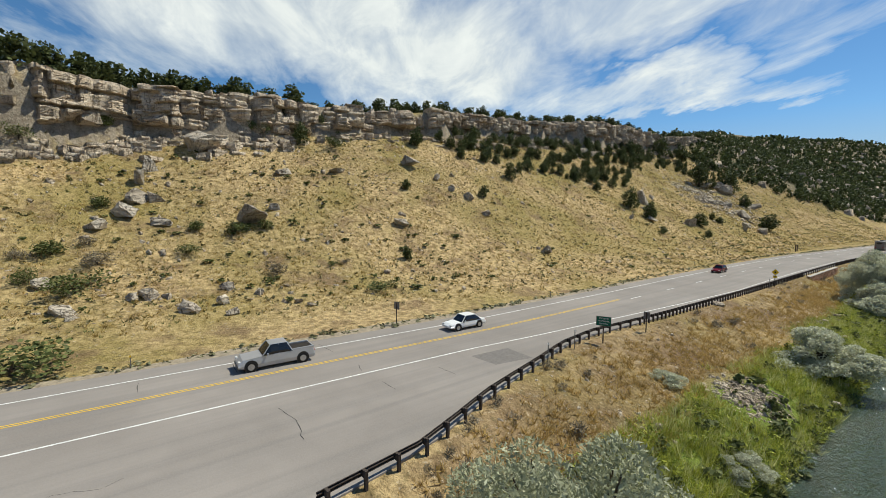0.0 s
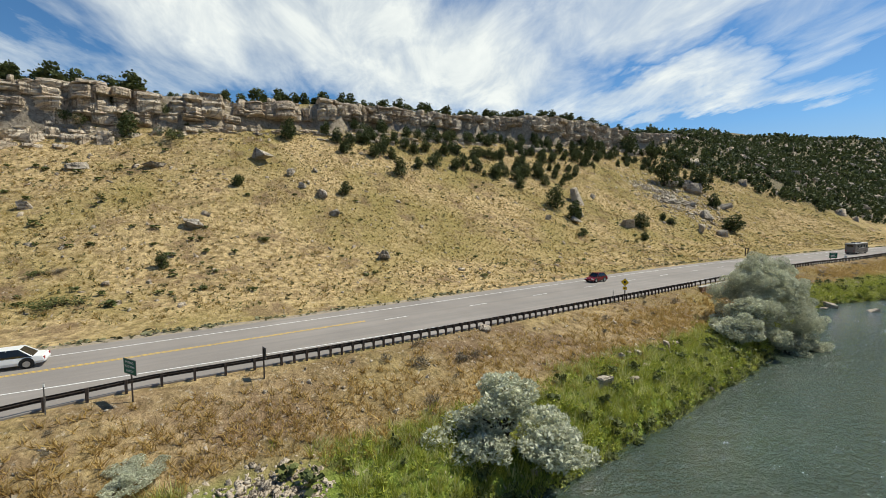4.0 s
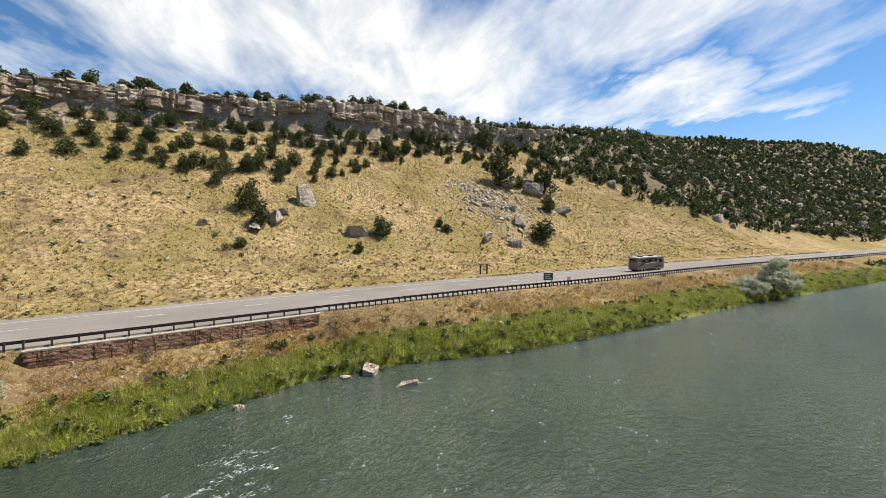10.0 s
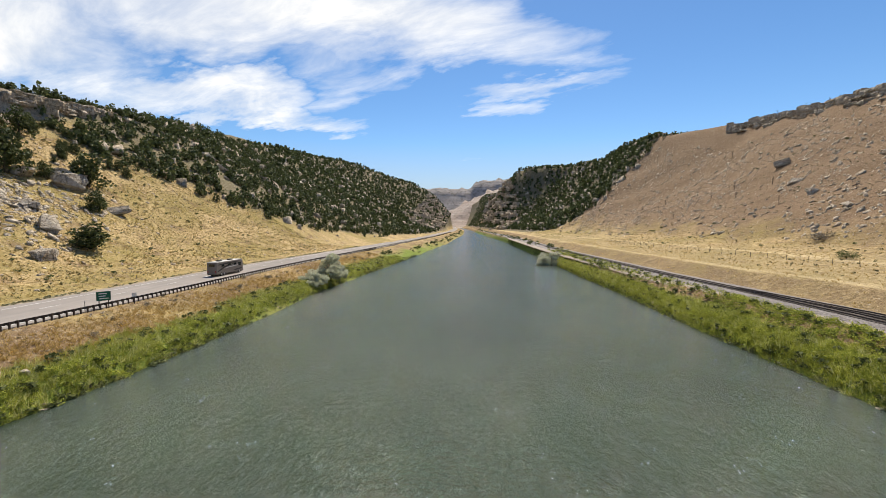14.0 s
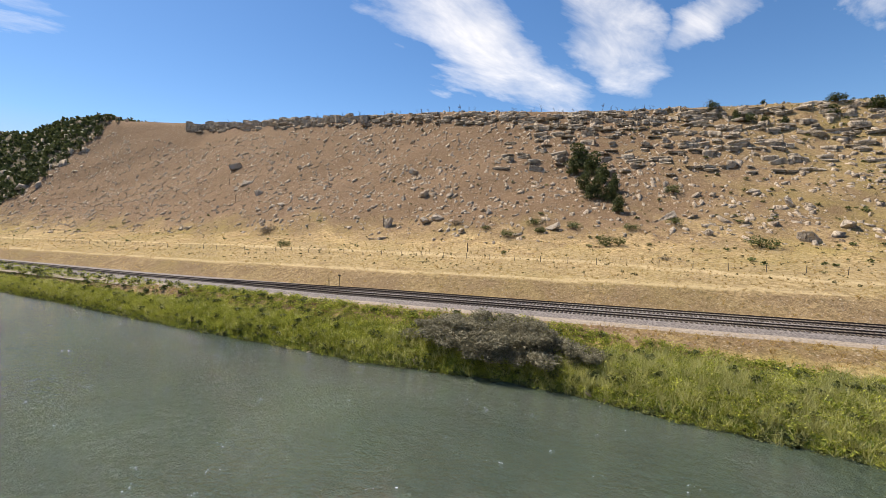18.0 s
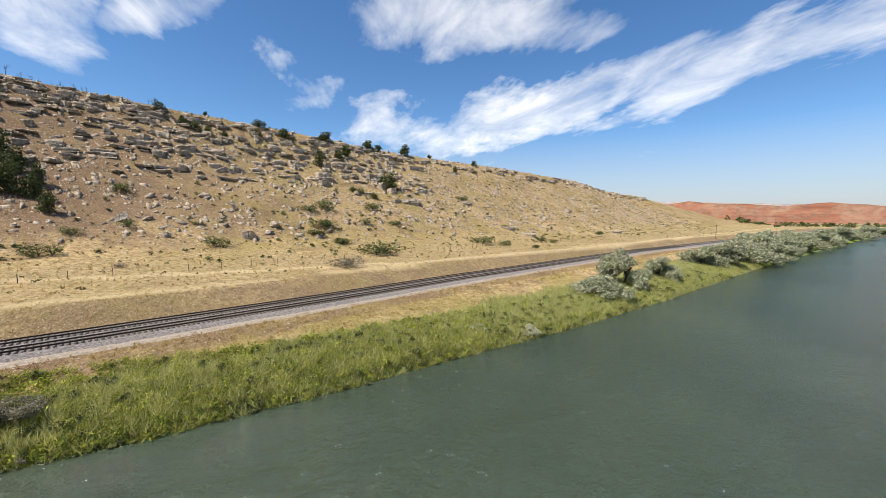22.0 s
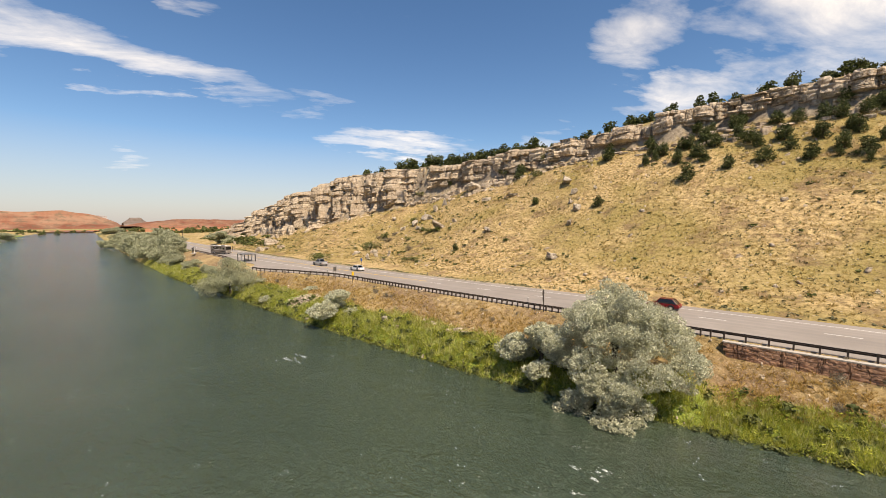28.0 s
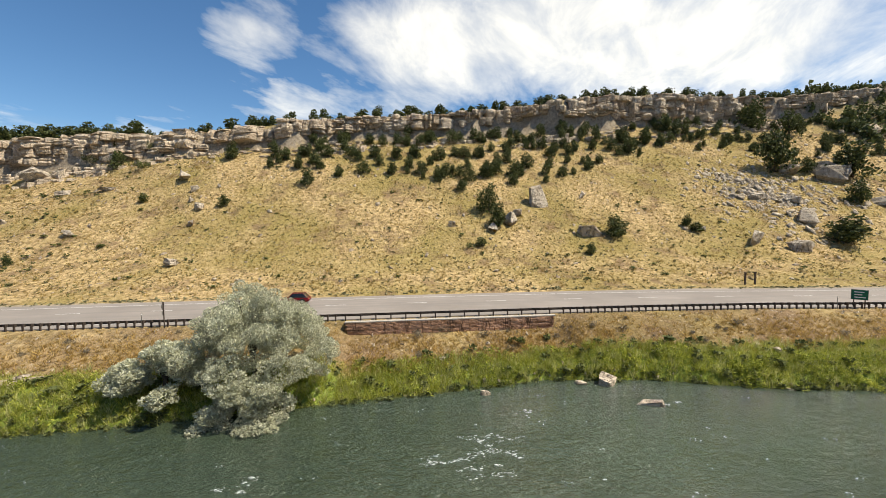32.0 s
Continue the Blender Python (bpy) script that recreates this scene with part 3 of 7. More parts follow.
def scatter(name, forms, pos, size, turn, rng, mat, label="", category="", tilt=0.0, parent=None, lie=None):
    """Many copies of some templates joined into one mesh. size: one number or three a copy."""
    pos, size = np.asarray(pos, float), np.asarray(size, float)
    if size.ndim == 1:
        size = np.repeat(size[:, None], 3, 1)
    pick = rng.integers(0, len(forms), len(pos))
    vs, loops, counts, base = [], [], [], 0
    for k, form in enumerate(forms):
        m = np.where(pick == k)[0]
        if not len(m):
            continue
        c, s = np.cos(turn[m])[:, None], np.sin(turn[m])[:, None]
        v = form.v[None] * size[m][:, None, :]
        if tilt:
            lean = rng.normal(0, tilt, (len(m), 2))
            v = v + np.stack([v[..., 2] * lean[:, :1], v[..., 2] * lean[:, 1:], -v[..., 0] * lean[:, :1] - v[..., 1] * lean[:, 1:]], -1)
        x, y = v[..., 0] * c - v[..., 1] * s, v[..., 0] * s + v[..., 1] * c
        z = v[..., 2] if lie is None else v[..., 2] + x * lie[m, :1] + y * lie[m, 1:]
        v = np.stack([x, y, z], -1) + pos[m][:, None, :]
        f = form.f[None] + (base + np.arange(len(m)) * len(form.v))[:, None, None]
        vs.append(v.reshape(-1, 3))
        loops.append(f.reshape(-1))
        counts.append(np.full(len(m) * len(form.f), form.f.shape[1]))
        base += len(m) * len(form.v)
    v, l, n = np.concatenate(vs), np.concatenate(loops), np.concatenate(counts)
    me = bpy.data.meshes.new(name)
    me.vertices.add(len(v))
    me.vertices.foreach_set("co", v.ravel())
    me.loops.add(len(l))
    me.loops.foreach_set("vertex_index", l)
    me.polygons.add(len(n))
    me.polygons.foreach_set("loop_start", np.concatenate([[0], np.cumsum(n)[:-1]]))
    me.update(calc_edges=True)
    ob = part_mesh(name, me, mat, parent)
    tagged(ob, label, category, kind="stuff")
    return ob


def rock_form(seed, points=16, box=.55, steps=1, rough=.05, beds=0.0):
    """An angular rock one metre across, standing on z = 0."""
    rng = np.random.default_rng(seed)
    bm = bmesh.new()
    for p in rng.normal(0, 1, (points, 3)):
        p = np.sign(p) * np.abs(p / np.abs(p).max()) ** box
        bm.verts.new(p * np.array([1, .85, .9]) * rng.uniform(.82, 1))
    bmesh.ops.convex_hull(bm, input=bm.verts[:])
    bmesh.ops.delete(bm, geom=[v for v in bm.verts if not v.link_faces], context="VERTS")
    if steps:
        bmesh.ops.subdivide_edges(bm, edges=bm.edges[:], cuts=steps, use_grid_fill=True)
    bmesh.ops.triangulate(bm, faces=bm.faces[:])
    for v in bm.verts:
        v.co += Vector(rng.normal(0, rough, 3))
        if beds:
            v.co.x += beds * math.sin(v.co.z * 9 + seed)
            v.co.y += beds * math.cos(v.co.z * 7 + seed)
    bm.verts.ensure_lookup_table()
    co = np.array([v.co for v in bm.verts])
    fs = [[v.index for v in f.verts] for f in bm.faces]
    bm.free()
    co -= (co.max(0) + co.min(0)) / 2
    co /= np.maximum(co.max(0) - co.min(0), 1e-6)
    co[:, 2] += .38
    return Form(co, fs)


def slab_form(seed):
    """A broken slab: an uneven polygon with a tilted top, one metre across."""
    rng = np.random.default_rng(seed)
    k = int(rng.integers(4, 7))
    a = np.sort(rng.uniform(0, 6.28, k) * .35 + np.arange(k) * 6.28 / k * .85)
    r, tip = rng.uniform(.36, .56, k), rng.normal(0, .28, 2)
    x, y = r * np.cos(a), r * np.sin(a) * rng.uniform(.6, 1)
    top = .62 + x * tip[0] + y * tip[1]
    inset = rng.uniform(.72, .98, k)
    v = [(p, q, -.25) for p, q in zip(x, y)] + [(p * i, q * i, t) for p, q, t, i in zip(x, y, top, inset)] + [(0, 0, .62 + rng.uniform(0, .08))]
    f = []
    for i in range(k):
        j = (i + 1) % k
        f += [(i, j, k + j), (i, k + j, k + i), (k + i, k + j, 2 * k)]
    return Form(v, f)


def block_form(seed):
    """A bedded, joint-bounded block of cliff, one metre each way, its front towards +x."""
    rng = np.random.default_rng(seed)
    nz, ny, nx = 6, 4, 2
    vs, at, fs = [], {}, []
    bed = rng.normal(0, .05, nz + 1)
    notch = rng.normal(0, .05, ny + 1)
    lean = rng.normal(0, .06, 2)
    for k in range(nz + 1):
        for j in range(ny + 1):
            for i in range(nx + 1):
                if 0 < k < nz and 0 < j < ny and 0 < i < nx:
                    continue
                x, y, z = i / nx - .5, j / ny - .5, k / nz
                round_off = 1 - .10 * (abs(2 * y) ** 4) - .08 * (abs(2 * z - 1) ** 5)
                x = x * round_off + (bed[k] + notch[j] if i == nx else 0) + rng.normal(0, .018)
                y = y * (1 + bed[k] * .8) * (1 - .06 * (2 * x) ** 4) + lean[0] * z + rng.normal(0, .018)
                at[i, j, k] = len(vs)
                vs.append((x, y, z + rng.normal(0, .012) + lean[1] * y))
    for k in range(nz + 1):
        for j in range(ny + 1):
            for i in range(nx + 1):
                for a, b in (((1, 0, 0), (0, 1, 0)), ((0, 1, 0), (0, 0, 1)), ((1, 0, 0), (0, 0, 1))):
                    q = [(i, j, k), (i + a[0], j + a[1], k + a[2]), (i + a[0] + b[0], j + a[1] + b[1], k + a[2] + b[2]), (i + b[0], j + b[1], k + b[2])]
                    if all(p in at for p in q):
                        for axis, last in ((0, nx), (1, ny), (2, nz)):
                            if len({p[axis] for p in q}) == 1 and q[0][axis] in (0, last):
                                fs.append([at[p] for p in q])
                                break
    return Form(vs, fs)


def ground_at(x, y):
    return float(land(x, y))


ROCKS = [rock_form(s, 9 + s % 5 * 2, .62 + .16 * (s % 3), 2, .03, .03) for s in range(14)]
ROUND_MESHES = [rock_form(100 + s, 18, .62, 1, .03).mesh("boulder") for s in range(5)]
ROCK_MESHES = [f.mesh("boulder") for f in ROCKS]
STONES = [rock_form(40 + s, 9, .4 + .1 * (s % 3), 0, .05) for s in range(3)] + [slab_form(60 + s) for s in range(9)]
BLOCKS = [block_form(s) for s in range(10)]
LEDGE_MESHES = [f.mesh("ledge") for f in BLOCKS]

# x, y, width and height in metres
boulders_north = [
    (-96.7, -76.5, 3.6, 3.4), (-103.4, -103.9, 6, 6.5), (-106.3, -99, 2.9, 2), (-121.4, -117.7, 3.4, 3.9), (-117.6, -119, 3.5, 4), (-112.2, -119.7, 5.4, 3.5), (-112.6, -117.2, 3.1, 2.3), (-108.4, -121.6, 5.1, 2.7),
    (-104.9, -125.2, 3.9, 2.3), (-105.2, -117, 3.9, 1.7), (-110.7, -137.2, 4, 2.4), (-86.2, -119.5, 3.4, 2.2), (-85.5, -121.3, 1.8, 1.4), (-85.4, -117.9, 2, 1.3), (-80, -116.3, 3.2, 2), (-85.2, -111, 2.4, 1.8),
    (-80.8, -112.1, 1.9, 2), (-82.6, -107.8, 2.1, 1.2), (-77.1, -111.9, 1.9, 1.3), (-77.5, -104.1, 1.4, 1), (-91.6, -129.8, 3.4, 2.3), (-83.9, -127.3, 3.7, 1.2), (-81.8, -126.4, 1.8, 0.9), (-98.5, -119.1, 1.5, 0.9),
]
boulders_slope = [
    (-117.6, -61.8, 5.3, 3.6), (-112, -56.7, 2.7, 2.3), (-113.4, -50.5, 2.3, 1.3), (-107.2, -55.6, 2.1, 1.6), (-104, -52.1, 3.7, 2.6), (-98.7, -51.8, 2.5, 2), (-82.7, -48.2, 4.2, 1.9), (-84.5, -48.6, 1.6, 0.9),
    (-117.3, -81.6, 5.4, 1.7), (-118.2, -93.7, 4.8, 1.9), (-128.3, -107, 11.4, 4.9), (-133.3, -122.6, 6, 3.2), (-131.2, -126.7, 7.3, 3.8),
]
boulders_south = [
    (-103.4, 36.8, 8.8, 9.4), (-96.1, 25.5, 6.2, 4.3), (-93.7, 21.4, 4.9, 2.2), (-99.3, 28.6, 3.8, 2.9), (-107.9, 50.2, 4.4, 2.4), (-90.3, 44.3, 7.5, 4.3), (-95.2, 10.9, 2.5, 2.5), (-85, 83.1, 6.4, 4.7),
    (-80.3, 91.5, 7.9, 3.4), (-92.3, 105.2, 7.8, 5.1), (-108.6, 132.3, 13.1, 7.1), (-113.1, 131.8, 9.6, 5.8), (-103.6, 101.4, 6.1, 2.8), (-100.4, 109, 5.4, 2.5), (-90.5, 73.8, 2.6, 1.5), 
    (-148.6, 168.4, 12.5, 10.6), (-115.5, 123.3, 9.4, 4.2), (-100.5, 130.2, 8.2, 4.6), (-96.7, 134, 9.2, 4.1),
]
bank_rocks = [
    (-35.7, 20.2, 2.6, 1.6), (-30, 21.6, 2.7, 1.1), (-34.2, 6.4, 1, 1.2), (-40, 2.6, 1, 0.8), (-37.9, 24.1, 0.7, 0.4), (-31.4, 38, 1.2, 0.5), (-35.5, 40.5, 1.2, 0.7), (-36.8, 39.1, 0.8, 0.6),
    (-35.7, 17.2, 1.3, 0.9), (-36.5, -10.6, 1, 0.9), (-29.8, -27.6, 0.8, 0.4), (-34.3, 5.7, 0.4, 0.2),
]
bank_rocks_north = [
    (-35, -51.9, 1.5, 1.1), (-35, -52.5, 0.8, 0.4), (-37.3, -45.6, 0.8, 0.7), (-37.6, -44.1, 0.8, 0.6), (-37.1, -43.1, 0.8, 0.6), (-36.3, -39.8, 1, 0.8), (-36.5, -38.2, 1.3, 1), (-36.5, -36.9, 1.1, 0.8),
    (-36.1, -38.9, 0.7, 0.4), (-46.5, -55.4, 1.7, 0.6), (-35.6, -50.3, 0.6, 0.5), (-34.4, -48.4, 1, 0.5),
]
boulders_cliff_foot = [
    (-106.5, -282.4, 6.4, 4.3), (-95.9, -262.6, 5.3, 3), (-85.3, -199.6, 6.9, 3.7), (-98, -204.7, 6.2, 4), (-101.4, -202.1, 6.3, 4), (-73.2, -185.3, 4.3, 2.2), (-80.8, -180.3, 3.4, 2), (-76.4, -185.8, 2.4, 1.7), (-84.3, -242.3, 3, 1.8), (-94.1, -211.9, 3.4, 2.3),
]
right_rocks_near = [
    (126.1, 69.2, 4.5, 4.9), (130.2, 58.1, 6.7, 3.3), (132, 55.1, 4.4, 3.3), (122.7, 42.1, 3, 2.2), (168.9, 82.8, 6.4, 4.2), (145.4, 75.1, 4.3, 3.4), (148.1, 66.9, 5.1, 3), (139.9, 130.5, 5, 2.3),
    (161.8, 174.3, 8.2, 4.4), (157.6, 177.9, 5.7, 3.2), (153.6, 157.3, 5.8, 3.5), (179.7, 202.8, 9.4, 5.1), (135.8, 38, 2.5, 3.3), (126.4, 16.2, 7.2, 2.4), (133.9, -13.6, 7.2, 2.8), (125, -21.3, 2.8, 2.3),
    (124.7, -41.1, 5.7, 3.4), (132, -50.4, 5.1, 2.9), (131.9, -58.2, 3.3, 3), (144.1, -42.6, 3.9, 4.3), (127.9, -66.2, 3, 1.7), (127, 36.8, 2.4, 1.5), (131.7, 23.3, 3.1, 1.5), (152.2, -36.7, 4.4, 2.4),
]
right_ledges = [
    (199.5, 17.6, 8, 3.7), (200.6, -4.5, 13.3, 2.7), (200.5, -13.8, 9.6, 2.9), (206.1, -27.6, 15.5, 3.9), (183.3, -39.4, 10.8, 4.9), (186.4, -49.8, 11.1, 4.6), (183.9, -33.2, 4.4, 3.9), (194.1, -62.8, 11.8, 4.3),
    (195.8, -72.3, 10.4, 4.1), (179.8, -92.8, 11.6, 5.8), (194.7, -89.2, 13, 3.7), (185.5, -81.3, 6.4, 5.8), (190.7, -107.5, 16.1, 4.3), (188.7, -117.3, 13.4, 3.8), (182, -119.1, 11.4, 6.8), (171.9, -119.1, 3.6, 9.3),
    (168, -121.5, 4.3, 8.1), (157.3, -125, 15.2, 7.3), (198.8, -57.1, 8.2, 3.3), (201.5, -150.2, 16.6, 4), (197.2, -161.6, 16.8, 6.7), (176.4, -146.6, 12.1, 4.2), (186, -107.1, 11.3, 2.8), (205.7, 39.1, 11.2, 2.2),
]
right_ledges_north = [
    (158.7, -117.3, 6.7, 4.1), (170.6, -147.9, 7.7, 4.1), (157.5, -128.1, 8, 4.8), (197.1, -191.8, 14.6, 3.6), (144.8, -166.5, 5.8, 3.5), (129.8, -165.2, 11, 3.9), (115, -162.7, 6.3, 3.7), (110.6, -243.1, 10.6, 4.2),
    (159.7, -166.3, 9.1, 4.2), (183.3, -121, 10.4, 5.2), (153.7, -141.1, 4.9, 3.3), (149.4, -255.2, 11.7, 3.9),
]


def boulders(places, mat, label, group, sink=.12, deep=.85, seed=1):
    """Single boulders lying on the land."""
    rng = np.random.default_rng(seed)
    for x, y, w, h in places:
        big = 1.25 if mat is PALE_STONE else 1
        w, h = w * (1 if deep < .7 else .70 * big), h * (.62 if deep < .7 else .80 * big)
        ledge = deep < .7
        pick = ROUND_MESHES if mat is PALE_STONE else ROCK_MESHES
        me = LEDGE_MESHES[int(rng.integers(len(LEDGE_MESHES)))] if ledge else pick[int(rng.integers(len(pick)))].copy()
        if not me.materials:
            me.materials.append(mat)
        ob = new("ledge" if ledge else "boulder", me)
        z = max(ground_at(x, y), -.4)
        tip = .08 if mat is PALE_STONE else .3
        ob.matrix_world = Matrix.Translation((x, y, z - sink * h)) @ Euler((rng.normal(0, tip), rng.normal(0, tip), rng.uniform(0, 6.28))).to_matrix().to_4x4() @ Matrix.Diagonal((w * 1.12, w * deep * rng.uniform(.6, 1), h * rng.uniform(.9, 1.15), 1))
        if ledge:
            ob.matrix_world = Matrix.Translation((x + 1.4, y, z - .55 * h)) @ Matrix.Rotation(math.pi + rng.normal(0, .25), 4, "Z") @ Matrix.Rotation(rng.normal(0, .08), 4, "X") @ Matrix.Diagonal((rng.uniform(3.5, 5.5), w * .62, h * 1.1, 1))
        size = "large" if max(w, h) > 4 else "small" if max(w, h) < 1.6 else "mid-sized"
        tagged(ob, size + " " + label, "boulder", group)


boulders(boulders_north, GREY_STONE, "angular grey limestone boulder on dry grass slope", "boulders on the road slope", seed=3)
boulders(boulders_slope, GREY_STONE, "weathered limestone boulder lying in dry grass", "boulders on the road slope", seed=4)
boulders(boulders_south, GREY_STONE, "cracked grey limestone boulder on the hillside", "boulders on the road slope", seed=5)
boulders(boulders_cliff_foot, PALE_STONE, "pale limestone boulder fallen from the cliffs", "boulders on the road slope", seed=12)
boulders(bank_rocks, PALE_STONE, "pale rounded rock at the water's edge", "rocks on the road bank", seed=6)
boulders(bank_rocks_north, PALE_STONE, "whitish rock among bank grass", "rocks on the road bank", seed=7)
boulders(right_rocks_near, GREY_STONE, "grey sandstone boulder on reddish slope", "boulders above the railway", seed=8)
boulders(right_ledges, TAN_STONE, "flat bedded sandstone slab below the hilltop", "ledges above the railway", deep=.6, seed=9)
boulders(right_ledges_north, TAN_STONE, "broken tan sandstone ledge on the hillside", "ledges above the railway", deep=.6, seed=10)


def crossing(y, z, lo=20.0, hi=200.0):
    """How far beyond the road the land first reaches a height."""
    w = np.linspace(lo, hi, 400)
    h = land(hill_line(y) - 6 - w, y + 0 * w)
    i = np.argmax(h > z)
    return float(w[i]) if h[i] > z else None


def cliff_foot(y):
    """Where the bare rock starts: high walls in the north, a thin broken rim along the rest."""
    tall = np.interp(y, [-165, -150, -138, -120, -100, -80, -62, -20, 45, 72, 90, 124, 140], [23, 15.5, 9.8, 7.2, 8.4, 6.6, 4.6, 4.2, 4.2, 6.5, 9.5, 9.5, 4.4])
    return np.maximum(foot_left(y), crest_left(y) - tall)


def cliff_face(cliff):
    """The carved wall itself: beds one above another, each cut by its own joints, with hollows at its foot."""
    rng = np.random.default_rng(23)
    ys = np.arange(-322, 214, .45)
    crest = crest_left(ys)
    foot = np.minimum(cliff_foot(ys) + 1.6 * hump(ys, ys * 0, 8, 3) - 1.2 * np.clip((-ys - 120) / 30, 0, 1), crest - 2)
    tall = np.clip((-ys - 120) / 30, 0, 1)
    beds = np.concatenate([[-3], np.cumsum(rng.choice([.5, .8, 1.2, 1.9, 2.8], 40))])
    n = 56
    v = np.linspace(-.06, 1, n)
    z = foot[None] + v[:, None] * (crest - foot)[None]
    down = crest[None] - z + .5 * hump(ys, ys * 0, 11, 4)[None]
    bed = np.clip(np.searchsorted(beds, down) - 1, 0, 40)
    out = np.zeros_like(z)
    for b in range(41):
        if b % 4 == 0:
            ends = np.concatenate([[-330], -330 + np.cumsum(rng.uniform(1.4, 6.5, 170))])
        cell = np.clip(np.searchsorted(ends, ys) - 1, 0, 169)
        step = rng.uniform(-1.1, 1.1, 171)[cell] + rng.normal(0, .3)
        side = np.minimum(ys - ends[cell], ends[np.minimum(cell + 1, 170)] - ys)
        step = step - 1.3 * np.clip(1 - side / .6, 0, 1)
        out = np.where(bed == b, step[None], out)
    edge = np.abs(down - beds[bed])
    out -= .5 * np.clip(1 - edge / .35, 0, 1)
    out += (1.8 * hump(ys, ys * 0, 9, 8) + 1.4 * np.sign(hump(ys, ys * 0, 4.1, 2)) * np.abs(hump(ys, ys * 0, 4.1, 2)) ** .5)[None] * (.5 + 1.3 * tall)[None]
    out += .9 * tall[None] * np.clip(v, 0, 1)[:, None]
    for y0, v0, wide, high, deep in ((-232, .38, 7, .30, 4.5), (-206, .30, 4, .3, 3.5), (-188, .45, 3.5, .42, 5), (-179, .55, 2.5, .35, 4), (-252, .4, 5, .3, 3), (-160, .35, 3, .3, 2.5)):
        r = ((ys - y0) / wide)[None] ** 2 + ((v - v0) / high)[:, None] ** 2
        out -= deep * np.sqrt(np.clip(1 - r, 0, 1))
    out = np.maximum(out + 1.3 + .8 * tall[None] + (1 - tall)[None] * 2.4 * hump(ys, ys * 0, 9, 6)[None], -1.5) + rng.normal(0, .07, out.shape)
    gap = np.clip(2.0 * hump(ys, ys * 0, 9, 9) + .6 * hump(ys, ys * 0, 3.3, 5) - .15, 0, 1) * np.clip((ys + 146) / 16, 0, 1) * (1 - np.clip(1 - np.abs(ys - 104) / 20, 0, 1))
    out = out - 4.2 * gap[None]
    out = out * np.clip((v + .06) / .10, 0, 1)[:, None] - 1.2 * (v < -.02)[:, None]
    # where the ground reaches each height
    w = np.linspace(8, 140, 530)
    face = np.empty_like(z)
    for j, y in enumerate(ys):
        h = np.maximum.accumulate(land(hill_line(y) - 6 - w, y + 0 * w))
        face[:, j] = np.interp(z[:, j], h + np.arange(530) * 1e-6, w)
    upright = (.3 + .4 * tall)[None]
    face = face * (1 - upright) + upright * np.minimum(face[n // 3][None], face + 4)
    x = hill_line(ys)[None] - 6 - face + out
    x = np.vstack([x, x[-1:] - 1.5, x[-1:] - 14])
    z = np.vstack([z, z[-1:] + .25, z[-1:] + .1])
    vs = np.stack([x, np.repeat(ys[None], n + 2, 0), z], -1).reshape(-1, 3)
    m = len(ys)
    fs = [(i * m + j, i * m + j + 1, (i + 1) * m + j + 1, (i + 1) * m + j) for i in range(n + 1) for j in range(m - 1)]
    part_mesh("rock_face", raw_mesh("rock_face", vs.tolist(), fs), LIMESTONE, cliff, "tan bedded limestone wall with dark hollows")


def build_cliff():
    cliff = tagged(new("cliff"), "layered tan limestone cliff along the hilltop", "cliff")
    rng = np.random.default_rng(21)
    made = []
    y = -318.0
    while y < 212:
        foot, top = float(cliff_foot(y)), float(crest_left(y))
        width = rng.uniform(1.8, 5.2) * (1 if y > -130 else 1.9)
        z = foot - .6
        skew = rng.normal(0, .7)
        while z < top - .5:
            h = min(rng.uniform(.9, 3.6) * (1 if y > -130 else 2.0), top + .5 - z)
            w = crossing(y, z + .5 * h)
            if w is not None and rng.random() > (.72 if y < -130 else .55):
                jut = rng.normal(1.2, .6) + skew * .6
                deep = rng.uniform(3.5, 6.5)
                x = float(hill_line(y)) - 6 - w - deep / 2 + jut + .5
                made.append((x, y + rng.normal(0, .6), z - .15 * h, deep, width * rng.uniform(.8, 1.25), h * rng.uniform(1.05, 1.3), rng.normal(0, .24)))
            z += h * .97
        y += width * .86
    # broken ledges on the slope below
    for k in range(92):
        y = rng.uniform(-142, -82) if k % 14 == 0 else rng.choice([rng.uniform(-165, -55), rng.uniform(-55, 165)])
        back = rng.uniform(2, 12) if k % 14 else rng.uniform(7, 18)
        if y < -145:
            back = min(back, 6)
        elif y < -60:
            back *= .7
        high = rng.uniform(.5, 1.7)
        for _ in range(rng.integers(3, 9)):
            wide = rng.uniform(.9, 3.0)
            x = float(hill_line(y)) - 6 - float(rim_left(y)) + back + rng.normal(0, .4)
            made.append((x - 1.3, y, float(land(x, y)) - .7 * high, rng.uniform(2.6, 3.6), wide * 1.1, high * rng.uniform(1.1, 1.9), rng.normal(0, .45)))
            y += wide * rng.uniform(.8, 2.2)
    cliff_face(cliff)
    made.sort(key=lambda m: abs(m[1] + 60))
    meshes = [f.mesh("rock_block") for f in BLOCKS]
    for me in meshes:
        me.materials.append(LIMESTONE)
    for i, (x, y, z, a, b, c, turn) in enumerate(made[:300]):
        ob = part_mesh("rock_block", meshes[i % len(meshes)], None, cliff)
        ob.matrix_world = Matrix.Translation((x, y, z)) @ Matrix.Rotation(turn, 4, "Z") @ Matrix.Diagonal((a, b, c, 1))
    far = made[300:]
    if far:
        scatter("rock_block", BLOCKS, [m[:3] for m in far], [m[3:6] for m in far], np.array([m[6] for m in far]), rng, LIMESTONE, parent=cliff)


build_cliff()


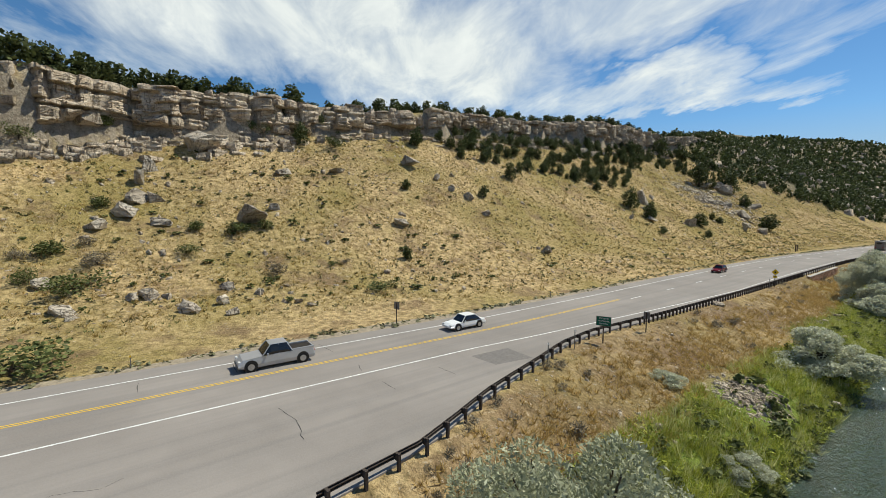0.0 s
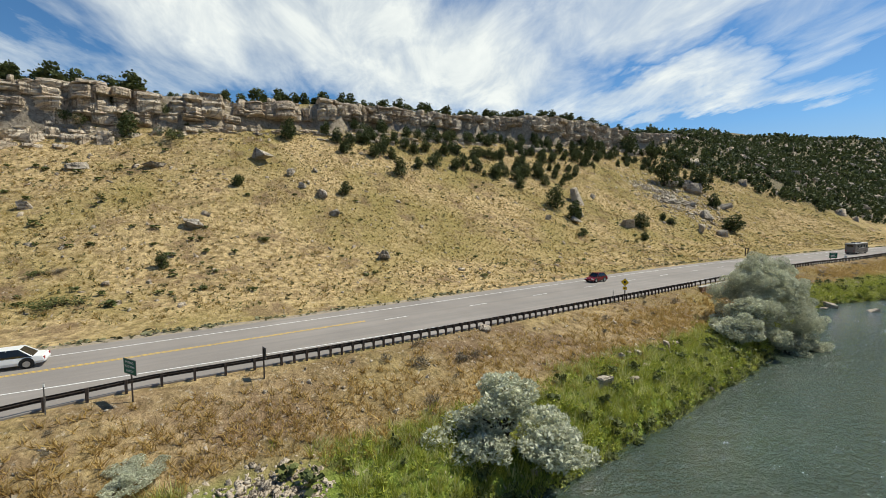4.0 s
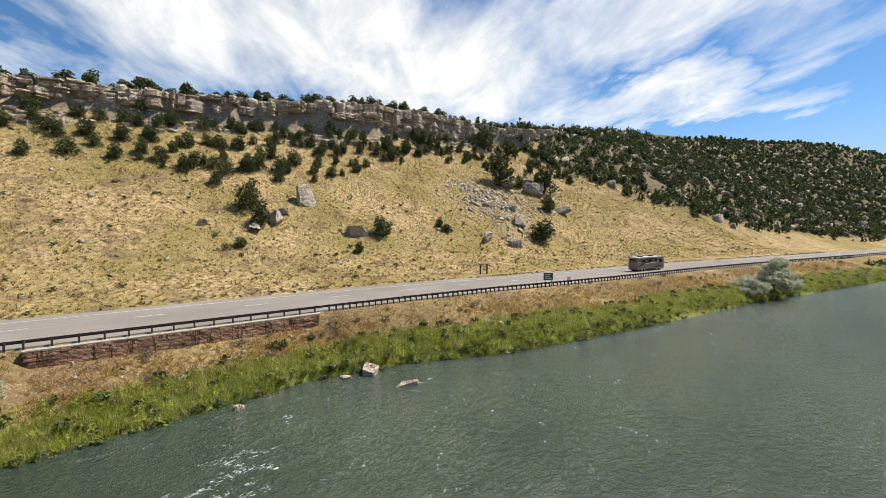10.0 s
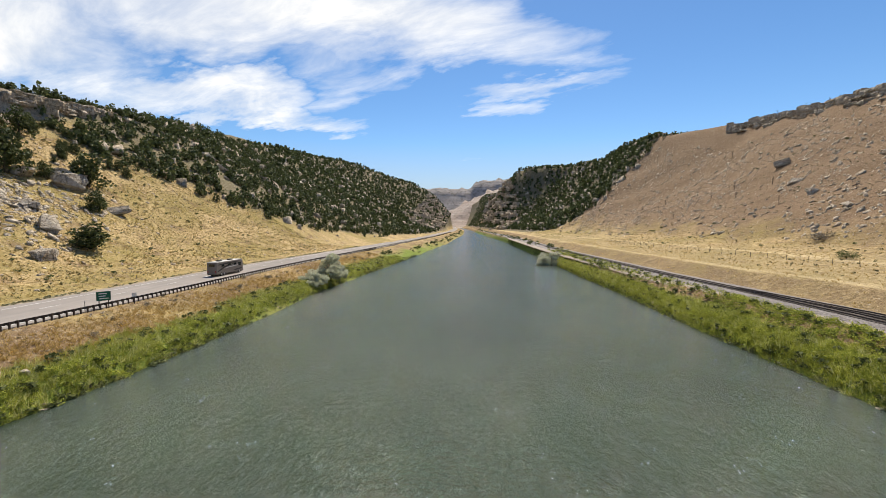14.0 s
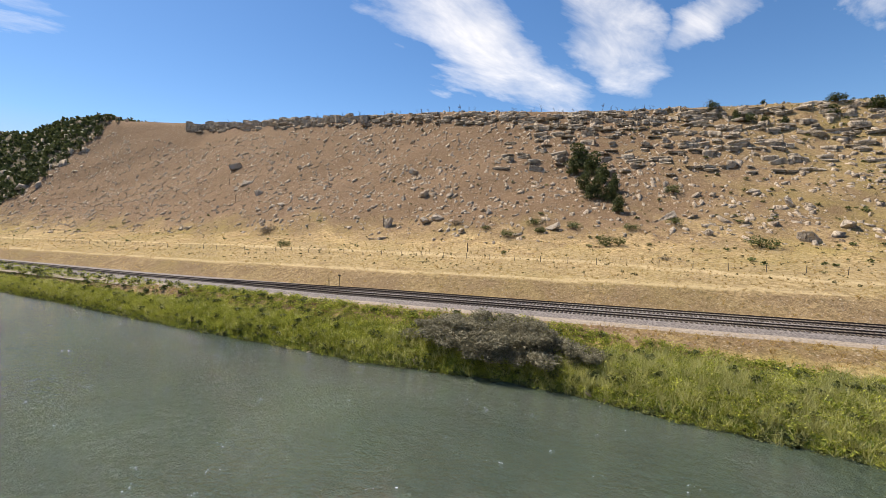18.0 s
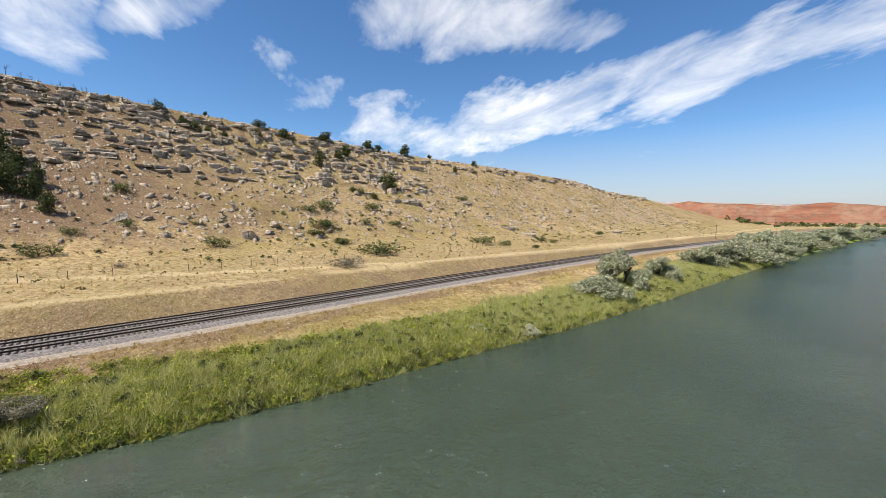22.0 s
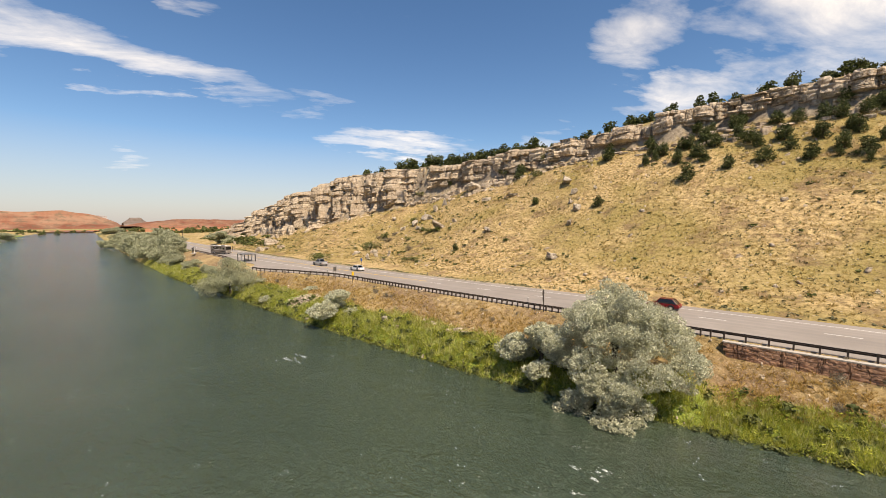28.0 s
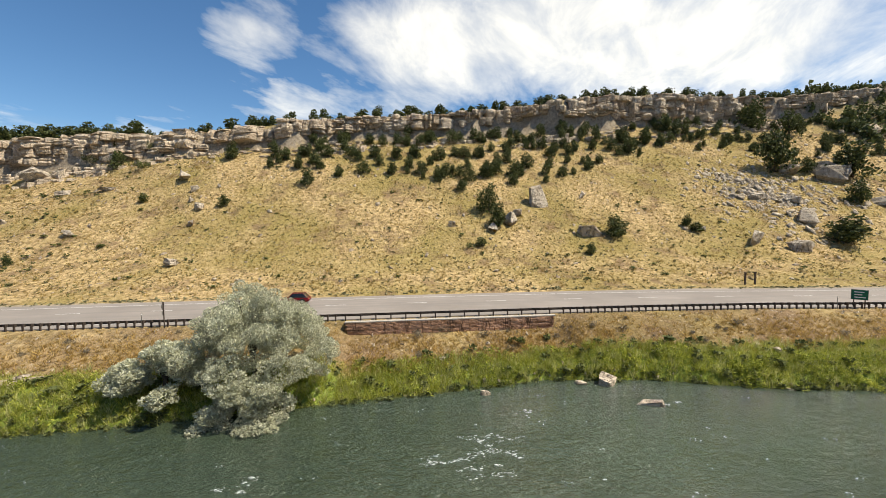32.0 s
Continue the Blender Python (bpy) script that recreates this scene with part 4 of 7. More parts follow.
def rim_right_ledges():
    """The thin broken rim of the hill above the railway."""
    rim = tagged(new("rock_rim"), "low broken sandstone rim along the hilltop", "cliff")
    rng = np.random.default_rng(22)
    meshes = [f.mesh("rock_block") for f in BLOCKS]
    for me in meshes:
        me.materials.append(TAN_STONE)
    y, i = -470.0, 0
    while y < 330 and i < 290:
        tall = 4.6 if y > 138 else 1.3 if y < -90 else 1.0
        step = rng.uniform(2, 6)
        if rng.random() < (.95 if y > 138 else .8 if y < -90 else .55):
            q = float(rim_right(y)) - rng.uniform(2, 10 if y < 138 else 6)
            x = float(rail_line(y)) + q
            ob = part_mesh("rock_block", meshes[i % len(meshes)], None, rim)
            h = tall * rng.uniform(.6, 1.3)
            ob.matrix_world = Matrix.Translation((x, y, ground_at(x, y) - .85 * h)) @ Matrix.Rotation(math.pi + rng.normal(0, .3), 4, "Z") @ Matrix.Diagonal((rng.uniform(3, 6), step * rng.uniform(.8, 1.5), h * 1.4, 1))
            i += 1
        y += step


rim_right_ledges()


def loose_stones():
    rng = np.random.default_rng(31)

    def lay(name, xs, ys, keep, sizes, mat, label):
        x, y = xs, ys
        m = keep(x, y)
        x, y = x[m], y[m]
        z = land(x, y)
        s = sizes(len(x))
        dims = np.stack([s * rng.uniform(.8, 1.5, len(x)), s * rng.uniform(.6, 1.1, len(x)), s * rng.uniform(.25, .7, len(x))], -1)
        scatter(name, STONES, np.stack([x, y, z - .1 * s], -1), dims, rng.uniform(0, 6.28, len(x)), rng, mat, label, "stones", .16, lie=np.stack([land(x + 1, y) - land(x - 1, y), land(x, y + 1) - land(x, y - 1)], -1) * .5)

    heavy = lambda lo, hi, p=2.6: (lambda n: lo + (hi - lo) * rng.random(n) ** p)
    # hill above the railway
    n = 76000
    x, y = rng.uniform(112, 225, n), rng.uniform(-420, 425, n)
    lay("loose_stones", x, y, lambda x, y: (x - rail_line(y) < rim_right(y) + 3) & (x - rail_line(y) > 42) & (rng.random(n) < np.clip((x - 112) / 25, .05, 1) * np.clip((260 - y) / 130, .7, 1) * np.clip(.55 + .6 * hump(x, y, 16, 3) + .5 * hump(x, y, 5, 1), .3, 1)), heavy(.2, 2.4, 3.6), PALE_STONE, "countless broken stones strewn over reddish slope")
    # broken beds standing out below the rim
    n = 620
    y = np.concatenate([rng.uniform(-150, 45, 420), rng.uniform(45, 330, 200)])
    q = rim_right(y) - np.where(np.arange(n) < 420, 2 + 48 * rng.random(n) ** 1.4, 1 + 9 * rng.random(n))
    x = rail_line(y) + q
    dims = np.stack([rng.uniform(1.6, 3.6, n), rng.uniform(1.6, 6.5, n), .5 + 1.9 * rng.random(n) ** 1.6], -1)
    scatter("slope_ledges", BLOCKS, np.stack([x, y, land(x, y) - .45 * dims[:, 2]], -1), dims, math.pi + rng.normal(0, .35, n), rng, TAN_STONE, "broken sandstone beds below the hilltop", "ledges", .1)
    # below the cliffs of the road-side hill
    n = 11000
    w, y = rng.uniform(4, 110, n) , rng.uniform(-240, 240, n)
    x = hill_line(y) - 6 - w
    lay("loose_stones", x, y, lambda x, y: (w < rim_left(y)) & (rng.random(n) < np.where(w > rim_left(y) - 26, .9, np.where(y < -85, .6, .4))), heavy(.16, 1.2, 3.2), PALE_STONE, "scattered stones on the dry slope below cliffs")
    # the rockslide among the trees
    n = 900
    y = rng.normal(110, 13, n)
    x = -104 - (y - 108) * .2 + rng.normal(0, 10, n)
    lay("rock_slide", x, y, lambda x, y: (x < -80) & (x > -128), heavy(.3, 2.2), TAN_STONE, "grey rubble of a rock slide on slope")
    # rip-rap pile and pebbles on the bank
    n = 800
    y, x = rng.normal(-79.2, 1.9, n), rng.normal(-35.8, 1.5, n)
    lay("rock_pile", x, y, lambda x, y: np.hypot(x + 35.8, (y + 79.2) * .8) < 3.2, heavy(.2, .5, 1.6), PALE_STONE, "heap of broken grey stones on the bank")
    # broken rock spilling down from the rim
    n = 620
    y = rng.normal(104, 6.5, n)
    x = rng.normal(-108, 7.5, n) + .6 * (y - 104)
    lay("talus", x, y, lambda x, y: np.hypot(x + 108, y - 104) < 19, heavy(.3, 2.4, 3), GREY_STONE, "grey broken talus spilling down the hillside")
    n = 2600
    y = rng.uniform(-120, 140, n)
    x = guard_line(y) + rng.uniform(.6, 12, n)
    lay("bank_stones", x, y, lambda x, y: (x < water_left(y) - .5) & (rng.random(n) < .55), heavy(.1, .55, 3), PALE_STONE, "small stones scattered over the road bank")
    n = 44
    y = np.concatenate([rng.normal(-43, 4, 34), rng.normal(-84, 12, 10)])
    x = water_left(y) - rng.uniform(4.2, 8, n)
    lay("white_rocks", x, y, lambda x, y: x > -1e3, heavy(.3, .9, 1.8), PALE_STONE, "whitish rocks strewn on the grassy bank")
    n = 500
    y = rng.uniform(-180, 200, n)
    x = np.where(rng.random(n) < .5, water_left(y) + rng.normal(-.2, .35, n), water_right(y) + rng.normal(.2, .35, n))
    z = land(x, y)
    s = heavy(.15, .8, 3)(n)
    scatter("shore_stones", STONES, np.stack([x, y, np.maximum(z, -.3)], -1), np.stack([s, s * .8, s * .6], -1), rng.uniform(0, 6.28, n), rng, GREY_STONE, "wet stones along the waterline", "stones", .1)


loose_stones()

# ---- the road's furniture ----
STEEL = material("galvanised_steel", plain_look((.20, .19, .18), .55, .25, 3, metal=.5))
SIGN_GREEN = material("sign_green", plain_look((.012, .13, .075), .5, .1, 2))
SIGN_WHITE = material("sign_white", plain_look((.78, .78, .75), .5, .06, 2))
SIGN_YELLOW = material("sign_yellow", plain_look((.80, .50, .02), .5, .08, 2))
SIGN_BLACK = material("sign_black", plain_look((.02, .02, .02), .5, .1, 2))
SIGN_BLUE = material("sign_blue", plain_look((.02, .10, .42), .5, .1, 2))
BRICK = material("wall_block", stone_look((.64, .39, .27), (.42, .24, .155), (.52, .31, .205)))
CONCRETE = material("pale_concrete", plain_look((.45, .41, .36), .9, .2, 3))
CRACK = material("tar_crack", plain_look((.035, .033, .032), .8, .2, 5))
PATCH = material("asphalt_patch", plain_look((.19, .172, .158), .9, .15, 4))


def box(bm, x, y, z, a, b, c, turn=0.0, bevel=0.0):
    """Adds a box with its centre at x, y, z."""
    m = Matrix.Translation((x, y, z)) @ Matrix.Rotation(turn, 4, "Z") @ Matrix.Diagonal((a, b, c, 1))
    made = bmesh.ops.create_cube(bm, size=1, matrix=m)["verts"]
    if bevel:
        edges = list({e for v in made for e in v.link_edges})
        bmesh.ops.bevel(bm, geom=edges, offset=bevel, segments=2, affect="EDGES", profile=.6)
    return made


def box_mesh(a, b, c, bevel=0.0, lift=0.0):
    bm = bmesh.new()
    box(bm, 0, 0, lift, a, b, c, bevel=bevel)
    return bm


def rail_profile(bm, ys, line, z, shift):
    """The folded steel beam of a guard rail along a line."""
    shape = [(0, -.155), (.08, -.125), (.08, -.055), (.0, -.02), (.0, .02), (.08, .055), (.08, .125), (0, .155)]
    rows = []
    for y in ys:
        x = float(line(y)) + shift
        rows.append([bm.verts.new((x - dx, y, z + dz)) for dx, dz in shape] + [bm.verts.new((x - dx + .012, y, z + dz)) for dx, dz in reversed(shape)])
    n = len(shape) * 2
    for a, b in zip(rows, rows[1:]):
        for i in range(n):
            bm.faces.new((a[i], a[(i + 1) % n], b[(i + 1) % n], b[i]))


def guard_rail(first, last, tight, label, far=False):
    rail = tagged(new("guardrail"), label, "guardrail")
    post = box_mesh(.17, .16, 1.35, .012, .12)
    pm = bpy.data.meshes.new("post")
    post.to_mesh(pm)
    post.free()
    pm.materials.append(RUST)
    bm = box_mesh(.20, .15, .36, .01)
    blm = bpy.data.meshes.new("blockout")
    bm.to_mesh(blm)
    bm.free()
    blm.materials.append(TIMBER)
    y, count, rest = first, 0, []
    while y < last:
        x = float(guard_line(y))
        if count < 290 and not far:
            ob = part_mesh("post", pm, None, rail)
            ob.location = (x, y, ROAD_Z)
            b = part_mesh("blockout", blm, None, ob)
            b.location = (-.19, 0, .56)
        else:
            rest.append((x, y, ROAD_Z + .1))
        count += 1
        y += tight(y)
    if rest:
        v = np.array([(a, b, c) for a in (-.085, .085) for b in (-.08, .08) for c in (-.6, .68)])
        scatter("post", [Form(v, [(0, 1, 3, 2), (4, 6, 7, 5), (0, 4, 5, 1), (2, 3, 7, 6), (1, 5, 7, 3), (0, 2, 6, 4)])], rest, np.ones(len(rest)), np.zeros(len(rest)), np.random.default_rng(1), RUST, parent=rail)
    a = first - .4
    while a < last:
        b = min(a + 7.62, last + .3)
        bm = bmesh.new()
        rail_profile(bm, np.linspace(a, b, 5), guard_line, ROAD_Z + .56, -.29)
        part("rail_beam", bm, RUST, rail)
        a = b + .003


def spacing(y):
    return 1.905 if y < -76 or -9.5 < y < 18.5 else .9525


guard_rail(-115, -9.5, spacing, "long dark weathered steel guardrail along the highway")
guard_rail(-9.0, 210, spacing, "dark steel guardrail on posts beside the highway")
guard_rail(211, 640, lambda y: 1.905, "far stretch of dark guardrail along the highway", True)
guard_rail(-214, -141, lambda y: 1.905, "short dark guardrail beside the pull-out")


def retaining_wall():
    wall = tagged(new("retaining_wall"), "low reddish block retaining wall under the guardrail", "wall")
    rng = np.random.default_rng(5)
    bm = bmesh.new()
    box(bm, -46.0, 4.6, 3.65, 1.0, 26.6, 3.0)
    part("core", bm, BRICK, wall)
    bm = bmesh.new()
    box(bm, -45.78, 4.6, 5.23, .72, 27.2, .14, bevel=.02)
    part("coping", bm, CONCRETE, wall)
    forms = []
    for k in range(4):
        bm = box_mesh(.20, .617, .283, .02)
        for v in bm.verts:
            v.co += Vector(rng.normal(0, .012, 3))
        me = bpy.data.meshes.new("block")
        bm.to_mesh(me)
        bm.free()
        me.materials.append(BRICK)
        forms.append(me)
    n = 0
    for row in range(7):
        z = 5.01 - row * .29
        y = -8.6 + (row % 2) * .31 + (row * .35 if row > 3 else 0)
        while y < 17.9 - (row * .5 if row > 3 else 0) and n < 298:
            ob = part_mesh("block", forms[int(rng.integers(4))], None, wall)
            ob.location = (-45.53 + rng.normal(0, .014), y, z)
            n += 1
            y += .625


retaining_wall()

for i, y in enumerate(np.arange(-62, 420, 12.2)):
    strip("lane_dash", [y, y + 1.5, y + 3.05], lambda v: road_mid(v) + .62, lambda v: road_mid(v) + .78, ROAD_Z + .006, WHITE_LINE, road)
for path in ([(-51.2, -114.1), (-49.1, -113.7), (-46.6, -114.0)], [(-51.0, -106.7), (-49.2, -106.6)], [(-50.8, -101.6), (-48.8, -101.4)], [(-61.6, -114.9), (-59.3, -115.0)], [(-61.5, -121.2), (-59.5, -121.3)], [(-48.1, -126.4), (-48.8, -124.5), (-48.0, -122.8), (-48.4, -122.0)], [(-62.3, -107.3), (-59.5, -107.1)], [(-55.1, -106.6), (-53.9, -107.0)]):
    fine = [path[0]]
    rc = random.Random(7)
    for a, b in zip(path, path[1:]):
        for k in range(1, 6):
            fine.append((a[0] + (b[0] - a[0]) * k / 5 + rc.gauss(0, .04), a[1] + (b[1] - a[1]) * k / 5 + rc.gauss(0, .06)))
    vs, fs = [], []
    for x, y in fine:
        wd = rc.uniform(.012, .03)
        vs += [(x, y - wd, ROAD_Z + .005), (x, y + wd, ROAD_Z + .005)]
    fs = [(2 * k, 2 * k + 1, 2 * k + 3, 2 * k + 2) for k in range(len(fine) - 1)]
    part_mesh("crack", raw_mesh("crack", vs, fs), CRACK, road, "dark tar-filled crack")
part_mesh("patch", raw_mesh("patch", [(-51.2, -97.7, ROAD_Z + .004), (-50.8, -93.5, ROAD_Z + .004), (-47.7, -93.6, ROAD_Z + .004), (-48.4, -97.4, ROAD_Z + .004)], [(0, 1, 2, 3)]), PATCH, road, "darker asphalt patch")
# gravel verge on the hill side
VERGE = material("gravel_verge", plain_look((.34, .28, .20), .95, .3, 2.5, .04))
verge = strip("verge", YS_ROAD, lambda y: road_mid(y) - 7.9 - .25 * np.sin(y * .37) - .3 * np.sin(y * .11), lambda y: road_mid(y) - 6.2, ROAD_Z - .03, VERGE, thick=.4)
tagged(verge, "pale gravel verge along the highway", "verge", kind="structure")


def post_mesh(bm, x, y, z, h, wide=.07):
    box(bm, x, y, z + h / 2 - .15, wide, wide, h + .3, bevel=wide * .12)


def words(text, size, mat, parent, at, turn):
    cu = bpy.data.curves.new("lettering", "FONT")
    cu.body, cu.size, cu.align_x, cu.align_y, cu.extrude = text, size, "CENTER", "CENTER", .002
    ob = new("lettering", cu)
    cu.materials.append(mat)
    ob.parent = parent
    ob.matrix_world = Matrix.Translation(at) @ Matrix.Rotation(turn, 4, "Z") @ Matrix.Rotation(radians(90), 4, "X")


def panel_sign(x, y, base, wide, tall, centre, turn, mat, label, posts=(0,), lines=(), bars=()):
    """A board on posts; turn: the way its face looks, 0 towards -y."""
    sign = tagged(new("road_sign"), label, "sign", "road signs")
    c, s = math.cos(turn), math.sin(turn)
    for off in posts:
        bm = bmesh.new()
        post_mesh(bm, x + off * c + .06 * -s, y + off * s + .06 * c, base, centre + tall / 2 - .05 - base, .09)
        part("post", bm, TIMBER, sign)
    bm = bmesh.new()
    box(bm, x, y, centre, wide, .02, tall, turn, .006)
    board = part("board", bm, STEEL, sign)
    fx, fy = s, -c
    bm = bmesh.new()
    box(bm, x + fx * .013, y + fy * .013, centre, wide * .955, .008, tall * .93, turn)
    part("face", bm, mat, board)
    for k, (text, size) in enumerate(lines):
        z = centre + tall * (.28 - .28 * k)
        words(text, size, SIGN_WHITE, board, (x + fx * .022, y + fy * .022, z), turn)
    for off, z, length, thick in bars:
        bm = bmesh.new()
        box(bm, x + fx * .02 + off * c, y + fy * .02 + off * s, centre + z, length, .006, thick, turn)
        part("text_bar", bm, SIGN_WHITE, board)
    return sign


panel_sign(-46.7, -84.2, 4.6, 1.4, .96, 7.35, radians(28), SIGN_GREEN, "green sign board on a timber post by the guardrail", lines=(("ENTERING", .19), ("WIND RIVER", .19), ("CANYON", .19)))
panel_sign(-43.4, 60.5, 4.2, 1.7, 1.4, 7.1, radians(38), SIGN_GREEN, "wide green sign board on two dark posts", posts=(-.55, .55), bars=((-.05, .36, 1.0, .13), (-.15, .0, .8, .13), (.05, -.36, 1.1, .13)))


def diamond_sign(x, y, base, centre, turn, label):
    sign = tagged(new("warning_sign"), label, "sign", "road signs")
    bm = bmesh.new()
    post_mesh(bm, x, y, base, centre + .5 - base, .10)
    part("post", bm, TIMBER, sign)
    c, s = math.cos(turn), math.sin(turn)
    for name, z, w, h, tip in (("board", centre, .78, .78, 45), ("plate", centre - .82, .55, .42, 0)):
        bm = bmesh.new()
        m = Matrix.Translation((x + s * .08, y - c * .08, z)) @ Matrix.Rotation(turn, 4, "Z") @ Matrix.Rotation(radians(tip), 4, "Y")
        vs = bmesh.ops.create_cube(bm, size=1, matrix=m @ Matrix.Diagonal((w, .02, h, 1)))["verts"]
        ob = part(name, bm, STEEL, sign)
        bm = bmesh.new()
        bmesh.ops.create_cube(bm, size=1, matrix=m @ Matrix.Translation((0, -.012, 0)) @ Matrix.Diagonal((w * .98, .006, h * .98, 1)))
        part('face', bm, SIGN_YELLOW, ob)
        bm = bmesh.new()
        bmesh.ops.create_cube(bm, size=1, matrix=m @ Matrix.Translation((0, -.019, 0)) @ Matrix.Rotation(radians(-tip), 4, "Y") @ Matrix.Diagonal((w * .3, .006, h * .4, 1)))
        part("symbol", bm, SIGN_BLACK, ob)


diamond_sign(-46.2, -30.4, 4.6, 7.9, radians(10), "yellow diamond warning sign on a dark post")
panel_sign(-46.2, -76.5, 4.4, .66, .8, 6.9, radians(190), SIGN_YELLOW, "small yellow sign plate beside the guardrail")


def simple_posts(places, name, h, wide, mat, label, group, plate=None):
    for x, y in places:
        thing = tagged(new(name), label, "post", group)
        z = max(ground_at(x, y), 0)
        if -64.5 < x < -46 and z < ROAD_Z + .2:
            z = ROAD_Z
        bm = bmesh.new()
        post_mesh(bm, x, y, z, h, wide)
        part("shaft", bm, mat, thing)
        bm = bmesh.new()
        box(bm, x, y, z + h - .12, wide * 1.5, wide * 1.5, .16, bevel=.01)
        part("cap", bm, plate or mat, thing)


simple_posts([(-62.9, 61.2), (-62.9, 63.2)], "timber_post", 2.3, .26, TIMBER, "one of two dark timber posts by the road", "marker posts")
simple_posts([(-65.4, -121.6), (-63.6, -70.8), (-66.2, -12.6), (-64.6, 35), (-61.2, 92)], "delineator", 1.15, .07, STEEL, "slim roadside delineator post in dry grass", "delineators", SIGN_YELLOW)
simple_posts([(-46.2, -93.4), (-47.2, -88.2), (-46.3, -33), (-43.6, 57.4)], "delineator", 1.7, .06, STEEL, "slim steel delineator behind the guardrail", "delineators", SIGN_WHITE)
panel_sign(-41.8, 64.5, 4.2, .6, .6, 6.6, radians(30), SIGN_WHITE, "small white sign plate beside the guardrail")
panel_sign(-64.0, -97.6, 5.3, .75, .85, 7.5, radians(200), SIGN_BLUE, "small blue sign on a post beside the road")

# ---- plants ----
def leaf_cloud(rng, blobs, count, size, slim=1.0, up=0.0, skin=.35):
    """Loose leaf sprays over a set of blobs (x, y, z, rx, ry, rz), denser towards their skins."""
    blobs = np.array(blobs, float)
    share = (blobs[:, 3] * blobs[:, 4] * blobs[:, 5]) ** .67
    pick = rng.choice(len(blobs), count, p=share / share.sum())
    d = rng.normal(0, 1, (count, 3))
    d /= np.linalg.norm(d, axis=1, keepdims=True)
    r = rng.uniform(skin, 1.0, count) ** .55 * (1 + (.13 if skin < .5 else .06) * rng.normal(0, 1, count))
    c = blobs[pick, :3] + d * r[:, None] * blobs[pick, 3:]
    a = rng.normal(0, 1, (count, 3)) + d * .8 + np.array([0, 0, up])
    a /= np.linalg.norm(a, axis=1, keepdims=True)
    b = np.cross(a, rng.normal(0, 1, (count, 3)))
    b /= np.linalg.norm(b, axis=1, keepdims=True)
    s = size * rng.uniform(.6, 1.4, count)[:, None]
    a, b = a * s * max(1, slim), b * s * min(1, 1 / slim)
    v = np.stack([c - a * .5, c + b * .5, c + a * .5, c - b * .5], 1).reshape(-1, 3)
    return Form(v, np.arange(count * 4).reshape(-1, 4))


def limb_mesh(bm, a, b, r0, r1, sides=6):
    a, b = Vector(a), Vector(b)
    turn = (b - a).to_track_quat("Z", "Y").to_matrix().to_4x4()
    bmesh.ops.create_cone(bm, cap_ends=True, segments=sides, radius1=r0, radius2=r1, depth=(b - a).length, matrix=Matrix.Translation((a + b) / 2) @ turn)


def tree_thing(name, blobs, count, size, leaf_mat, rng, slim=1.0, up=0.0, trunk=.05, skin=.35):
    """A tree one metre high: trunk with limbs to its blobs, and a crown."""
    tree = new(name)
    bm = bmesh.new()
    top = max(b[2] for b in blobs)
    bends = [(0, 0, -.04), (rng.normal(0, .03), rng.normal(0, .03), top * .3), (rng.normal(0, .05), rng.normal(0, .05), top * .75)]

    def ring(at, r):
        return [bm.verts.new((at[0] + r * math.cos(k * 1.05), at[1] + r * math.sin(k * 1.05), at[2])) for k in range(6)]

    def sleeve(p, q):
        for k in range(6):
            bm.faces.new((p[k], p[(k + 1) % 6], q[(k + 1) % 6], q[k]))

    foot, fork = ring(bends[0], trunk), ring(bends[1], trunk * .6)
    sleeve(foot, fork)
    for tip in [bends[2]] + [b[:3] for b in blobs[:9]]:
        sleeve(fork, ring(tip, trunk * .1))
    part("trunk", bm, BARK, tree)
    part_mesh("crown", leaf_cloud(rng, blobs, count, size, slim, up, skin).mesh("crown"), leaf_mat, tree)
    return tree


def juniper_blobs(rng, wide=.36):
    out = []
    lobes = rng.integers(4, 7)
    for k in range(lobes):
        z = .16 + .68 * k / (lobes - 1)
        r = wide * (1 - .42 * (k / (lobes - 1)) ** 2.4) * rng.uniform(.8, 1.1)
        out.append((rng.normal(0, .07), rng.normal(0, .07), z, r, r, .19))
    return out + [(rng.normal(0, .17), rng.normal(0, .17), rng.uniform(.2, .6), .17, .17, .14) for _ in range(3)]


def dome_blobs(rng, n=6, flat=.45):
    return [(rng.normal(0, .2), rng.normal(0, .2), .28 + .22 * rng.random(), rng.uniform(.2, .32), rng.uniform(.2, .32), flat * rng.uniform(.5, .8)) for _ in range(n)]


right_shrubs = [
    (120.9, 28.1, 4.5, 2.2), (128.8, 21.9, 4.4, 2.3), (124.7, 19.2, 4.2, 1.9), (127.4, 10.8, 3.9, 2.3), (115.2, 0.5, 5.6, 2.9), (127.1, -4.1, 3.6, 1.9), (118.5, -30.5, 5.9, 2.8), (154.2, -16.8, 4.8, 2.8),
    (130.3, -14.9, 4, 2.3), (131.3, -67.9, 6.5, 2.9), (146.1, -75.5, 6, 4.3), (144.5, -68.3, 7, 2.9), (126.1, -61.1, 6.5, 2.2), (116, -64.1, 6.1, 2.4), (95.9, -63.1, 10, 4.1), (148.3, -97, 7.4, 3.7),
    (133, -97.2, 5.1, 2.1), (133.5, -84.2, 4.9, 2.9), (163.5, -108.1, 6.1, 3.1), (168.7, -103.8, 6.2, 3.1), (169.7, -100.9, 4.6, 3.1), (100, 90.6, 3.5, 2.5), (125, 35.3, 2.7, 1.3),
]
